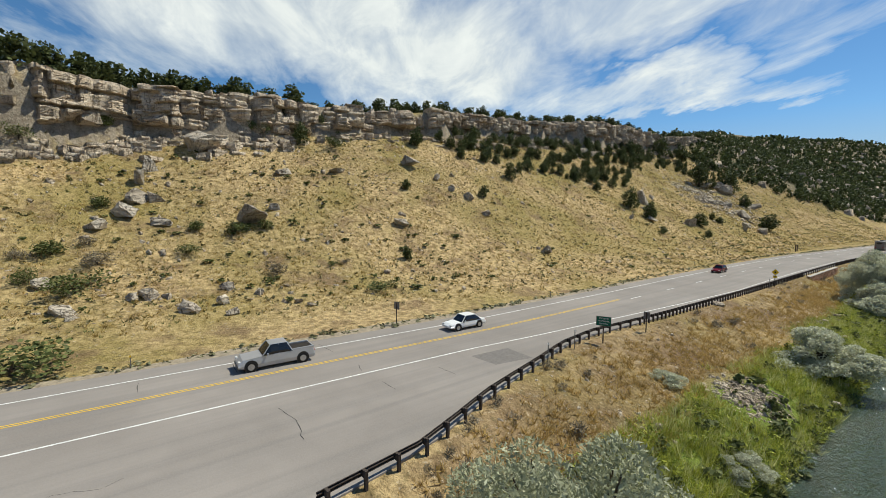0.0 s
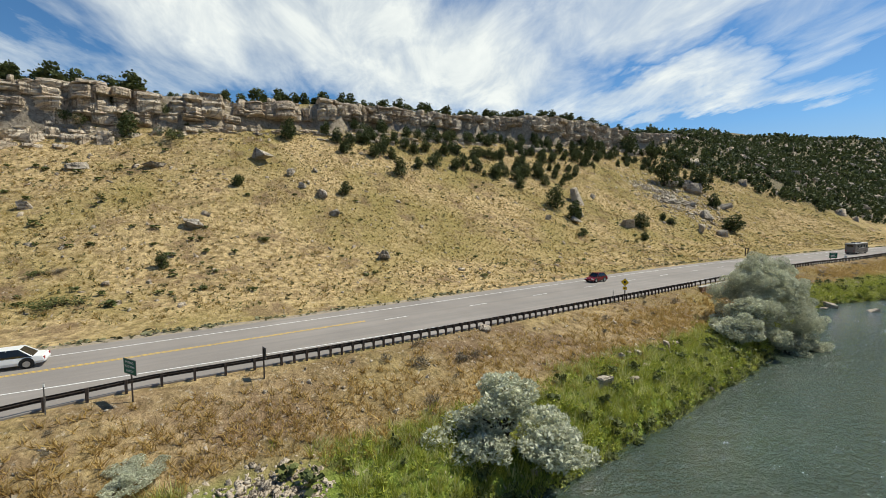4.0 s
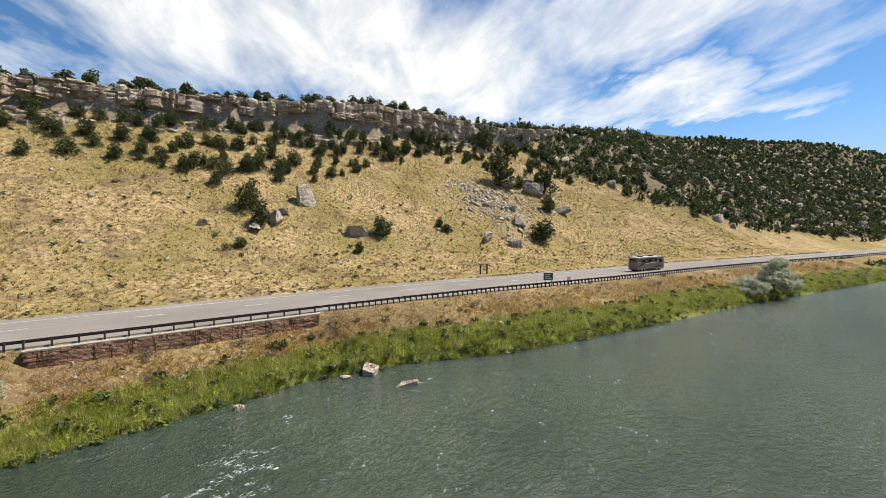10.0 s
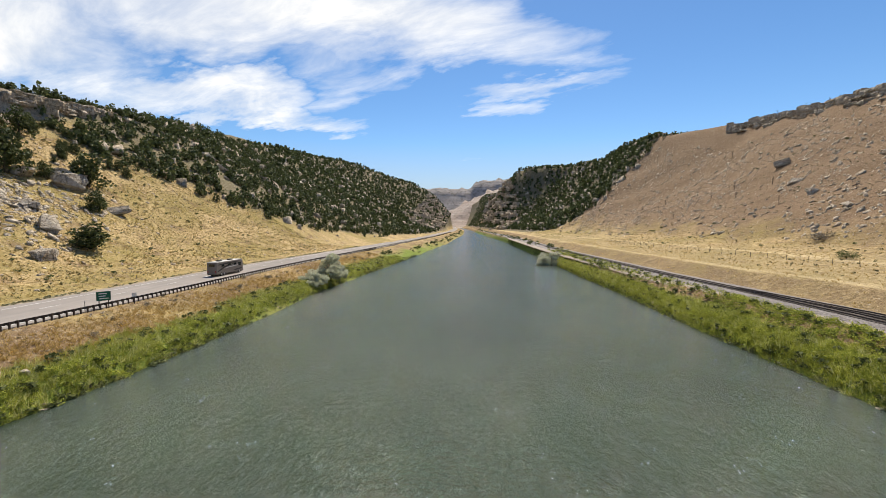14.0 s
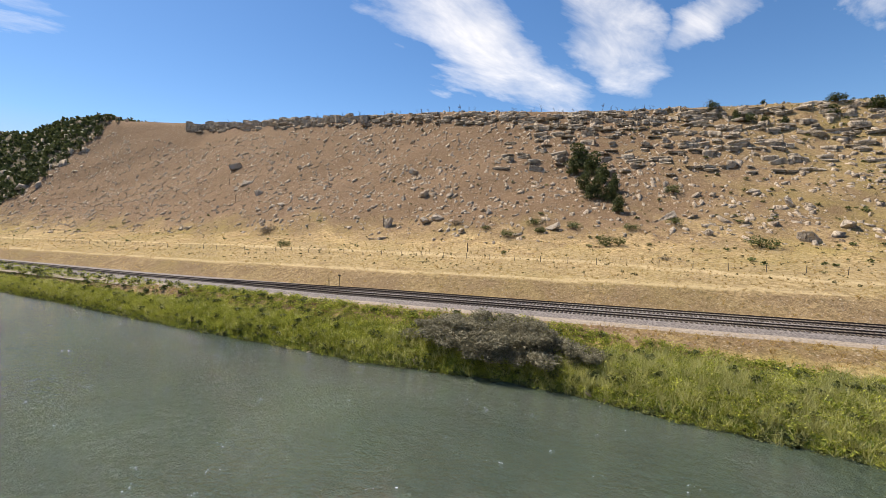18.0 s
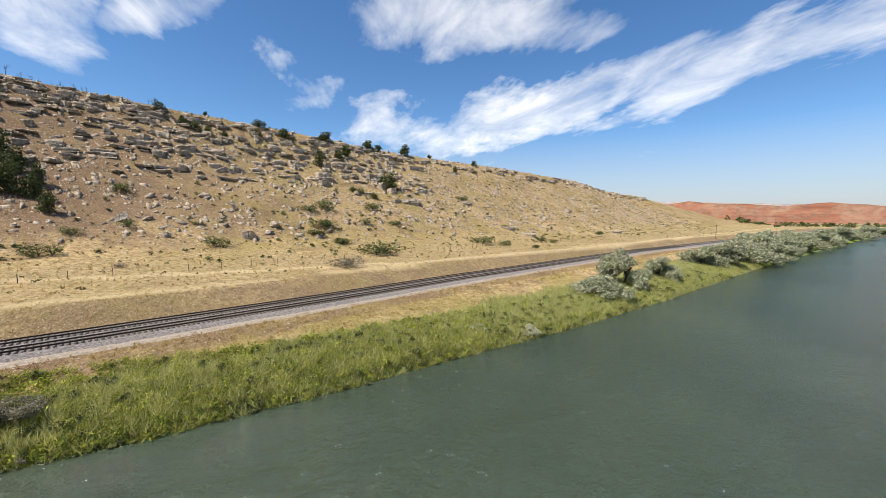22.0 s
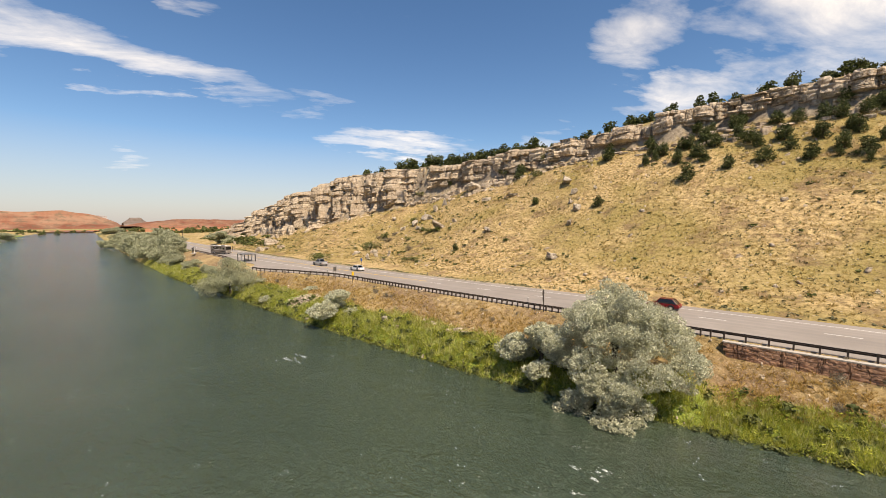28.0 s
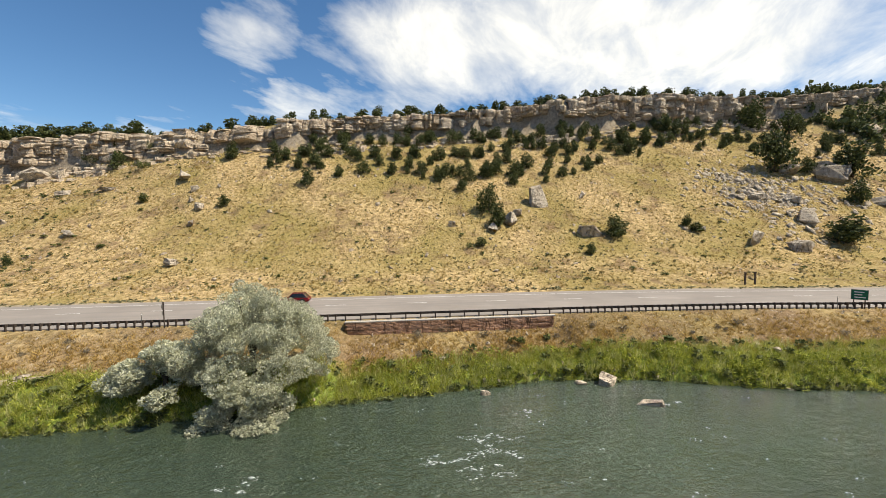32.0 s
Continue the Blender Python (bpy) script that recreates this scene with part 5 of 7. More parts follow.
right_shrubs_north = [
    (104.2, -115, 8.5, 3.2), (97.6, -119.3, 5.2, 2.2), (101.7, -149.3, 5.7, 2.4), (116, -64.2, 4.8, 1.9), (131.9, -65.8, 6.4, 3), (88.5, -125.2, 4, 1.6), (164.2, -166.9, 6.1, 3.1), (109.9, -217.6, 5.8, 2.6),
    (96.9, -150.4, 4.7, 1.9),
]
right_grey_shrubs = [
    (84.7, -47, 7.4, 2.5), (119.3, 118, 5.7, 3.1), (101.2, -10, 2.6, 1), (127.5, 45.6, 3.5, 1.6),
]
right_junipers = [
    (171.9, 13.3, 7.6, 7.6), (165.7, 8.3, 6.5, 7.8), (152, 9.6, 4.7, 6.3), (147.7, 5.3, 4.6, 6.9), (145.9, 1.7, 4.1, 5.6), (138.7, -1.1, 3.6, 5.3), (158.8, 4.6, 4.9, 6.2), (167.1, 15, 4.8, 5.7),
    (146.7, 7.5, 4.2, 4.9), (153.5, 0.5, 3.6, 5.2),
]
crest_junipers = [
    (210.8, -35.5, 6.3, 6.3), (203.5, -42.3, 5, 6.1), (202.3, -46.5, 5.5, 5.5), (200.9, -51.3, 4.9, 4.9), (215, -76.7, 9.1, 4.6), (206, -73, 6.9, 5.2), (208.8, -86.8, 8.4, 7.2), (211, -109.5, 12, 8.8),
    (188.4, -94.5, 7.7, 12.2), (199.9, -115, 9.7, 9.1), (214.1, -138.6, 8.8, 7.5), (215.4, -146.8, 7.6, 4.2), (215, -166.8, 10.9, 10.1), (173.5, -124, 13.4, 11.2), (215.5, -53.9, 2.7, 2.7), (195.5, -109, 7.1, 7.1),
    (199.5, -56.8, 4.4, 4.9),
]
crest_junipers_north = [
    (208.6, -225, 6.5, 5.7), (199.1, -196.3, 5.2, 6.7), (215.5, -188.4, 5.3, 3.8), (215.6, -139.2, 6.8, 4.8),
]
slope_junipers = [
    (-101.2, 21.7, 5, 6.8), (-94.7, 22.2, 4.7, 5.6), (-89.3, 50.4, 5.3, 4.4), (-82.8, 41, 2.4, 2.4), (-92.9, 71.6, 2.6, 2.6), (-117.1, 120.5, 10.8, 12.2), (-82.8, 105.6, 8.6, 6), (-125.9, 64.3, 2.4, 2.8),
    (-87.1, 16.8, 2.8, 1.8), (-86.5, -81.8, 3.3, 3.7), (-108.9, -68.1, 3.1, 3.8), (-104.9, -46.5, 2.6, 2.9), (-128, -52.7, 4.3, 4.7), (-129.1, -86.2, 6.5, 7.9), (-133.9, -89.1, 4.7, 5.2), (-117.5, -19.2, 2.7, 3.4),
    (-113.7, -27.4, 4, 4.3), (-135.7, -84.8, 3.3, 3.8), (-90.3, 72.3, 3.3, 2), (-109.3, 138.7, 9.8, 10.8), (-146.4, 138.8, 8.5, 9.6), (-137.4, 145.6, 8.4, 9.5), (-114.1, 128.4, 4.8, 4.8), (-98.3, 127.5, 5.4, 5.8),
]
slope_junipers_mid = [
    (-111.3, 16, 4.8, 3.5), (-117.2, 9.8, 4.3, 4.3), (-119.7, 5.1, 4.4, 4.1), (-120, -4, 4.4, 4.4), (-120.1, -12.2, 4.4, 4.4), (-118.6, 25.1, 5.9, 5.2), (-120.5, 28.2, 6, 5.3), (-119.4, 34, 5.3, 6),
    (-124.4, 39.1, 5.5, 5.5), (-127.5, 33.6, 4.9, 5.2), (-131, 25.1, 4.9, 4.6), (-131.1, 19.6, 4.5, 4.1), (-128.6, 11.9, 4.8, 5.1), (-129.3, 3.9, 4.4, 4.8), (-127.8, -2.3, 4.7, 4.7), (-129.1, -9.3, 4.8, 4.8),
    (-129.6, -16.3, 4.4, 4.4), (-129.2, -24.1, 4.5, 4.5), (-121.6, -25.4, 4.2, 4.2), (-129.6, -31.9, 4.1, 4.1), (-126.6, -36.3, 4.5, 4.8), (-131.4, -41.3, 4.3, 4.7), (-131.8, 50.2, 4.8, 4.4), (-132.4, 56.4, 4.1, 4.9),
]
slope_junipers_top = [
    (-139.7, 70.1, 5.3, 6.6), (-133, 72, 4.7, 5.6), (-130.6, 77.5, 5.6, 6), (-138.3, 79.1, 5.9, 6.8), (-136.9, 87.1, 6, 6.9), (-140.5, 9.4, 5.2, 4.8), (-140.8, 17.2, 5.3, 4.9), (-142.5, 25.4, 5.4, 5),
    (-144.2, 34, 5.1, 5.1), (-142, 41.6, 4.6, 4.6), (-144.9, 51, 5.3, 5.3), (-145, 59.6, 5.4, 5.4), (-145.8, 68.7, 5.5, 5.5), (-138, -2.2, 4.7, 4.7), (-137.3, -11.5, 4.7, 4.3), (-137.7, -20.8, 4.7, 4.4),
    (-138, -30, 4.4, 4.4), (-141.7, 1.7, 4.5, 4.5), (-144.8, 100.2, 6.5, 8.5), (-141.4, 102.5, 6.4, 7.4),
]
hill_shrubs = [
    (-99.1, -129.6, 5, 2.5), (-97.4, -114.4, 3.6, 1.7), (-103, -112.4, 3.8, 2.1), (-101, -106.8, 4.8, 2), (-100.6, -102.2, 3, 2.5), (-110.3, -124.5, 3.9, 2.6), (-89.7, -126.6, 6.7, 3.9), (-69.1, -128.9, 7.5, 3.1),
    (-77.7, -92, 4.7, 1.4), (-109, -67.7, 3, 3.2), (-91.1, -67, 3, 1.1), (-125.1, -135.3, 4.6, 2.8), (-132.1, -124.2, 4.9, 4.1), (-92.7, -131, 2.8, 2.1), (-131.3, -94.1, 5.1, 5.1), (-132.2, -97.1, 4.2, 4.5),
    (-127, -78.2, 5.4, 5.1), (-134.1, -79, 3.2, 3.9), (-86.4, 13.9, 2.3, 1.5), (-88, -95.1, 2.1, 0.9),
]
hill_grey_shrubs = [
    (-96.7, -124.6, 6.8, 3.1), (-98.4, -132.8, 3.7, 2.4), (-100.8, -125.7, 4, 2.1), (-87.9, -103.9, 4.8, 3.9), (-88.2, -93, 2.3, 1.2),
]

rng = np.random.default_rng(51)
JUNIPERS = [tree_thing("juniper", juniper_blobs(rng, w), 1300, .066, JUNIPER, rng) for w in (.36, .42, .47, .40, .5)]


def settle(masters, places, label, category, group, wide=.8, seed=1, vary=.12, names=""):
    """Copies of some masters, one at each place (x, y, width, height)."""
    rng = np.random.default_rng(seed)
    for x, y, w, h in places:
        m = masters[int(rng.integers(len(masters)))]
        a, b = max(w, .45 * h) / wide, h * rng.uniform(1, 1 + vary) * 1.08
        ob = copy_thing(m, Matrix.Translation((x, y, max(ground_at(x, y), -.2) - .05 * h)) @ Matrix.Rotation(rng.uniform(0, 6.28), 4, "Z"))
        ob.scale = (a, a * rng.uniform(.85, 1.1), b)
        size = "tall" if h > 5.5 else "small" if h < 3 else "bushy"
        tagged(ob, (size + " " if category == "tree" else "") + label, category, group)


settle(JUNIPERS, right_junipers, "dark green juniper on reddish rocky slope", "tree", "junipers above the railway", seed=1)
settle(JUNIPERS, [(x, y, .66 * w, .62 * h) for x, y, w, h in crest_junipers + crest_junipers_north], "dark juniper near the hilltop ledges", "tree", "junipers above the railway", seed=2)
settle(JUNIPERS, [(x, y, w * (.62 if y < -60 else 1), h * (.58 if y < -60 else 1)) for x, y, w, h in slope_junipers], "dark green juniper on dry grass slope", "tree", "junipers on the road slope", seed=3)
settle(JUNIPERS, [(x, y, .78 * w, .8 * h) for x, y, w, h in slope_junipers_mid], "dark green juniper below limestone ledges", "tree", "junipers on the road slope", seed=4)
settle(JUNIPERS, [(x, y, .8 * w, .82 * h) for x, y, w, h in slope_junipers_top], "dark green juniper under the cliff", "tree", "junipers on the road slope", seed=5)


def more_junipers():
    """Trees along the rim, and those between the single ones."""
    rng = np.random.default_rng(61)
    rim = []
    for y in np.arange(-215, 250, 1.45):
        if rng.random() < (.55 if y < -150 else .9):
            w = float(rim_left(y)) + rng.uniform(.8, 12)
            h = rng.uniform(1.7, 4.4) * (1.35 if y < -85 else 1)
            rim.append((float(hill_line(y)) - 6 - w, y + rng.normal(0, 1), h * rng.uniform(.75, 1.2), h))
    forms = [leaf_cloud(rng, juniper_blobs(rng, w), 460, .115) for w in (.36, .42, .47, .5)]
    at = np.array([(x, y, ground_at(x, y) - .1) for x, y, w, h in rim])
    size = np.array([(w / .8, w / .8, h * 1.1) for x, y, w, h in rim])
    scatter("rim_junipers", forms, at, size, rng.uniform(0, 6.28, len(rim)), rng, JUNIPER, "row of dark junipers along the cliff top", "trees")
    gap = []
    while len(gap) < 175:
        y, w = rng.uniform(-45, 165), rng.uniform(40, 105)
        low = np.interp(y, [-45, 20, 40, 70, 110, 165], [58, 52, 52, 66, 72, 60])
        if low < w < float(rim_left(y)) - 2:
            h = rng.uniform(1.7, 4.2)
            gap.append((float(hill_line(y)) - 6 - w, y, h * .85, h))
    settle(JUNIPERS, gap, "dark green juniper among ledges and rubble", "tree", "junipers on the road slope", seed=7)


more_junipers()


def far_woods():
    """The juniper woods that cover both canyon walls to the south."""
    rng = np.random.default_rng(62)
    forms = []
    for k in range(4):
        forms.append(leaf_cloud(rng, juniper_blobs(rng, .44), 60, .25))
    rough = [leaf_cloud(rng, juniper_blobs(rng, .44), 14, .5) for _ in range(4)]
    n = 18000
    y = 165 + 1500 * rng.random(n) ** 1.4
    w = rng.uniform(8, 230, n)
    low = np.interp(y, [165, 185, 205, 230, 310, 480, 930], [75, 58, 42, 32, 20, 10, 6])
    m = (w > low + rng.normal(0, 3, n)) & (w < rim_left(y) + np.interp(y, [250, 600, 900], [40, 75, 130])) & (rng.random(n) < np.clip(.3 + (y - 165) / 400, 0, .72))
    x1, y1 = (hill_line(y) - 6 - w)[m], y[m]
    n = 16000
    y = 300 + 1400 * rng.random(n) ** 1.4
    q = rng.uniform(6, 210, n)
    edge = np.interp(q, [30, 60, 90, 130, 160], [420, 405, 400, 410, 425])
    m = (y > edge + rng.normal(0, 5, n)) & (q > terrace_right(y) * .8) & (q < rim_right(y) + 60) & (rng.random(n) < .95)
    x2, y2 = (rail_line(y) + q)[m], y[m]
    x, y = np.concatenate([x1, x2]), np.concatenate([y1, y2])
    h = rng.uniform(2.5, 6.2, len(x))
    z = land(x, y)
    for m, f, label in ((y < 420, forms, "dark juniper woods on the canyon wall"), (y >= 420, rough, "dense dark juniper woods down the canyon")):
        scatter("juniper_woods", f, np.stack([x, y, z - .3], -1)[m], np.stack([h * .9, h * .9, h], -1)[m], rng.uniform(0, 6.28, m.sum()), rng, FAR_JUNIPER, label, "woods")
    k = 6500
    i = rng.integers(0, len(x), k)
    s = .8 + 4.2 * rng.random(k) ** 2.2
    xx, yy = x[i] + rng.normal(0, 4, k), y[i] + rng.normal(0, 4, k)
    scatter("wood_rocks", STONES, np.stack([xx, yy, land(xx, yy)], -1), np.stack([s * 1.3, s * 1.3, s], -1), rng.uniform(0, 6.28, k), rng, PALE_STONE, "grey rocks showing between the junipers", "stones")
    # ledges at the mouth of the narrows
    n = 420
    y, w = rng.uniform(600, 1080, n), rng.uniform(12, 62, n)
    x = np.where(rng.random(n) < .5, hill_line(y) - 6 - w, rail_line(y) + .7 * w + 6)
    dims = np.stack([rng.uniform(6, 12, n), rng.uniform(7, 20, n), rng.uniform(2.5, 6.5, n)], -1)
    turn = np.where(x > rail_line(y), math.pi, 0) + rng.normal(0, .3, n)
    scatter("narrows_ledges", BLOCKS, np.stack([x, y, land(x, y) - 1.2], -1), dims, turn, rng, LIMESTONE, "brown rock ledges at the canyon narrows", "ledges")


far_woods()

SHRUBS = [tree_thing("shrub", dome_blobs(rng, 9), 900, .06, SHRUB, rng, trunk=.03) for _ in range(3)]
GREYS = [tree_thing("dry_shrub", dome_blobs(rng, 8), 800, .05, GREY_SHRUB, rng, 2.0, .6, .02) for _ in range(2)]
settle(SHRUBS, right_shrubs + right_shrubs_north, "low green shrub on dry hillside", "shrub", "shrubs above the railway", wide=1.05, seed=11)
settle(SHRUBS, [(x, y, w, min(h, 3.0)) for x, y, w, h in hill_shrubs], "green shrub among grass and boulders", "shrub", "shrubs on the road slope", wide=1.15, seed=12)
settle(GREYS, right_grey_shrubs, "leafless grey brush in golden grass", "shrub", "shrubs above the railway", seed=13)
settle(GREYS, [(x, y, .75 * w, .7 * h) for x, y, w, h in hill_grey_shrubs], "grey-brown dry brush on the slope", "shrub", "shrubs on the road slope", wide=1.15, seed=14)


def clumps(rng, blobs, k=8, part=.52, out_by=.78):
    """Breaks blobs up into smaller ones over their skins."""
    out = []
    for x, y, z, a, b, c in blobs:
        out.append((x, y, z, a * .85, b * .85, c * .85))
        for _ in range(k):
            d = rng.normal(0, 1, 3)
            d[2] = abs(d[2]) * (1 if rng.random() < .75 else -1)
            d *= out_by / np.linalg.norm(d)
            s = part * rng.uniform(.75, 1.25)
            out.append((x + d[0] * a, y + d[1] * b, max(z + d[2] * c, .05), a * s, b * s, c * s * .9))
    return out


def crown_blobs(rng, n, spread, low=.25, high=.85):
    out = []
    for _ in range(n):
        a, r = rng.uniform(0, 6.28), spread * math.sqrt(rng.random())
        z = low + (high - low) * (1 - (r / spread) ** 1.6) * rng.uniform(.55, 1)
        s = rng.uniform(.13, .22)
        out.append((r * math.cos(a), r * math.sin(a), z, s * 1.15, s * 1.15, s))
    return out


rng = np.random.default_rng(71)
BIG_LOBES = [(-.05, -.12, .78, .20, .19, .20), (.10, .22, .74, .20, .20, .19), (-.25, .05, .62, .22, .2, .2), (.02, .42, .55, .2, .2, .2), (.12, -.38, .56, .2, .2, .18), (.32, .05, .45, .21, .22, .18), (.38, .36, .28, .2, .2, .16), (.42, -.18, .24, .22, .2, .15), (.2, -.62, .32, .2, .2, .17), (.15, .66, .34, .18, .18, .16), (-.3, -.42, .42, .2, .2, .18), (-.3, .45, .42, .2, .2, .18), (.56, .12, .16, .17, .2, .11), (.02, .05, .62, .26, .27, .2), (-.1, .28, .6, .22, .22, .19), (.22, -.2, .6, .2, .2, .18), (.25, .26, .56, .2, .2, .17), (-.05, -.3, .64, .2, .2, .17)]
BIG_SILVER = tree_thing("silver_tree", clumps(rng, [(x, y, z, a * .98, b * 1.02, c * .98) for x, y, z, a, b, c in BIG_LOBES], 12, .40, .98), 125000, .0132, SILVER, rng, 1.6, .5, .035, .62)
SILVERS = [tree_thing("silver_tree", clumps(rng, crown_blobs(rng, 9, .44, .10, .72), 10, .42, .95), 21000, .025, SILVER, rng, 1.6, .5, .04, .6) for _ in range(2)]
DULLS = [tree_thing("willow_tree", clumps(rng, crown_blobs(rng, 9, .44, .08, .72), 9, .44, .95), 9500, .036, DULL_SILVER, rng, 1.6, .4, .04, .6) for _ in range(3)]
BANK_SILVER = tree_thing("silver_tree", clumps(rng, [(0, 0, .62, .26, .24, .24), (.2, .16, .50, .22, .22, .2), (-.22, .1, .46, .22, .22, .2), (.05, -.26, .48, .24, .22, .2), (.38, -.1, .28, .22, .22, .18), (-.36, -.16, .28, .22, .22, .18), (.1, .4, .28, .22, .22, .18), (-.1, -.46, .24, .22, .2, .16), (.3, -.4, .22, .2, .2, .15), (-.34, .34, .24, .2, .2, .16)], 11, .42, .95), 52000, .0125, DULL_SILVER, rng, 1.7, .6, .03, .6)


def silver(master, x, y, w, h, label, category="tree", turn=0.0, group="silver-leaved trees by the river"):
    ob = copy_thing(master, Matrix.Translation((x, y, max(ground_at(x, y), -.1) - (.03 if h > 6.5 else .10) * h)) @ Matrix.Rotation(turn, 4, "Z"))
    ob.scale = (w, w, h)
    tagged(ob, label, category, group)


silver(BIG_SILVER, -35.2, -16.1, 9.3, 10.3, "large silver-leaved tree leaning over the river", turn=0)
silver(SILVERS[0], -34.4, -24.2, 8.0, 6.6, "lower silver-leaved tree at the water's edge", turn=1.2)
silver(SILVERS[1], -32.0, -16.2, 6.6, 5.6, "silver-leaved boughs hanging to the water", turn=2.2)
silver(SILVERS[1], -38.4, -104.2, 2.6, 1.8, "small silver-green shrub on the dry bank", "shrub", turn=1.0)
silver(SILVERS[1], -33.2, -90.0, 3.0, 2.0, "small silver-green shrub beside bank grass", "shrub", turn=2.0)
silver(SILVERS[0], -33.8, -64.4, 8.2, 6.1, "round silver-leaved shrub at the waterline", "shrub", turn=2.9)
silver(SILVERS[1], -40.6, -84.0, 2.6, 1.6, "grey-green sage shrub on the bank", "shrub", turn=.9)
silver(BANK_SILVER, -32.8, -108.5, 12.0, 10.4, "broad silver-grey tree leaning over the river", turn=.5)
for i, (x, y, w, h) in enumerate([(-38.2, -141, 5.0, 3.6), (-37.4, -128, 3.2, 2.0), (-39.4, -160, 6.4, 4.6), (-40.2, -178, 7.0, 5.0), (-41.5, -194, 8.0, 5.6)]):
    silver(DULLS[i % 3], x, y, w, h, "low grey-green willow on the grassy bank", "shrub", i * 1.7)
silver(SILVERS[0], -24.6, 119.5, 10.0, 9.6, "silver-leaved tree standing on the bank", turn=1.7)
silver(SILVERS[1], -26.6, 109.5, 7.0, 6.2, "smaller silver-leaved tree beside a larger one", turn=.2)
silver(SILVERS[1], 56.0, 175.0, 11.0, 10.0, "silver-leaved tree below the railway", turn=.6)
THICKETS = [tree_thing("willow_tree", clumps(rng, crown_blobs(rng, 10, .44, .08, .74), 6), 7000, .03, THICKET, rng, 1.7, .4, .04) for _ in range(2)]
for i, (x, y, w, h) in enumerate([(52.3, 17.0, 6.6, 4.8), (52.8, 10.5, 6.6, 5.4), (51.8, 5.0, 5.4, 4.6), (55.0, 13.0, 6.0, 5.4), (51.6, 13.2, 5.6, 4.0), (52.0, 1.0, 3.6, 2.8), (52.6, 20.5, 4.6, 3.4), (51.4, 8.0, 4.6, 3.6), (54.6, 7.6, 5.0, 4.4), (54.8, 17.2, 5.0, 4.4)]):
    silver(THICKETS[i % 2], x, y, w * 1.35, h * .98, "grey-green willow thicket on the river bank", "shrub", i * 1.3)
for i, (x, y, w, h) in enumerate([(46.5, -98, 6.6, 7.2), (47.0, -86, 7.0, 4.2), (45.5, -119, 5.6, 5.0), (43.5, -172, 9, 7), (40, -196, 12, 8.5), (37.5, -219, 11, 9), (38, -250, 12, 9), (36, -295, 13, 9), (32, -350, 14, 9), (28, -420, 16, 9), (20, -510, 18, 9), (8, -640, 20, 9), (44, -232, 11, 8), (50, -270, 11, 8), (46, -160, 8, 6), (44, -184, 9, 7), (41, -207, 10, 8), (41, -262, 11, 8), (38, -320, 12, 8), (33, -385, 13, 8), (24, -465, 15, 8), (14, -575, 17, 8)]):
    silver(DULLS[i % 3], x, y, w * 1.6, h * 1.5, "grey-green willow on the river bank", "tree", i * 1.1)
for i, (x, y, w, h) in enumerate([(-46, -262, 13, 10), (-44, -232, 11, 9), (-50, -300, 13, 10), (-56, -390, 15, 10), (-78, -340, 13, 8), (-92, -430, 18, 9), (-105, -700, 24, 10), (-43.5, -210, 9, 7), (-84, -262, 12, 7), (-47, -222, 12, 9), (-45, -246, 12, 9), (-50, -278, 13, 9), (-53, -318, 13, 9), (-54, -345, 14, 9)]):
    silver(DULLS[i % 3], x, y, w * 1.35, h * 1.4, "grey-green willow along the road bank", "tree", i * .9)
for i, (x, y, w, h) in enumerate([(41.6, -53.7, 2.4, 2.2), (45.8, -46.5, 2.0, 1.5)]):
    silver(SILVERS[i], x, y, w, h, "small silver shrub at the waterline", "shrub", i * 2.0)

for master in JUNIPERS + SHRUBS + GREYS + SILVERS + DULLS + THICKETS + [BIG_SILVER, BANK_SILVER]:
    for child in list(master.children):
        bpy.data.objects.remove(child)
    bpy.data.objects.remove(master)


# ---- grasses ----
def grass_form(rng, blades, wide, lean):
    v, f = [], []
    for k in range(blades):
        a, r = rng.uniform(0, 6.28), .16 * math.sqrt(rng.random())
        x, y, t = r * math.cos(a), r * math.sin(a), rng.uniform(0, 6.28)
        dx, dy = math.cos(t) * wide, math.sin(t) * wide
        h, l = rng.uniform(.6, 1), rng.normal(0, lean, 2)
        i = len(v)
        v += [(x - dx, y - dy, -.06), (x + dx, y + dy, -.06), (x + l[0], y + l[1], h)]
        f.append((i, i + 1, i + 2))
    return Form(v, f)


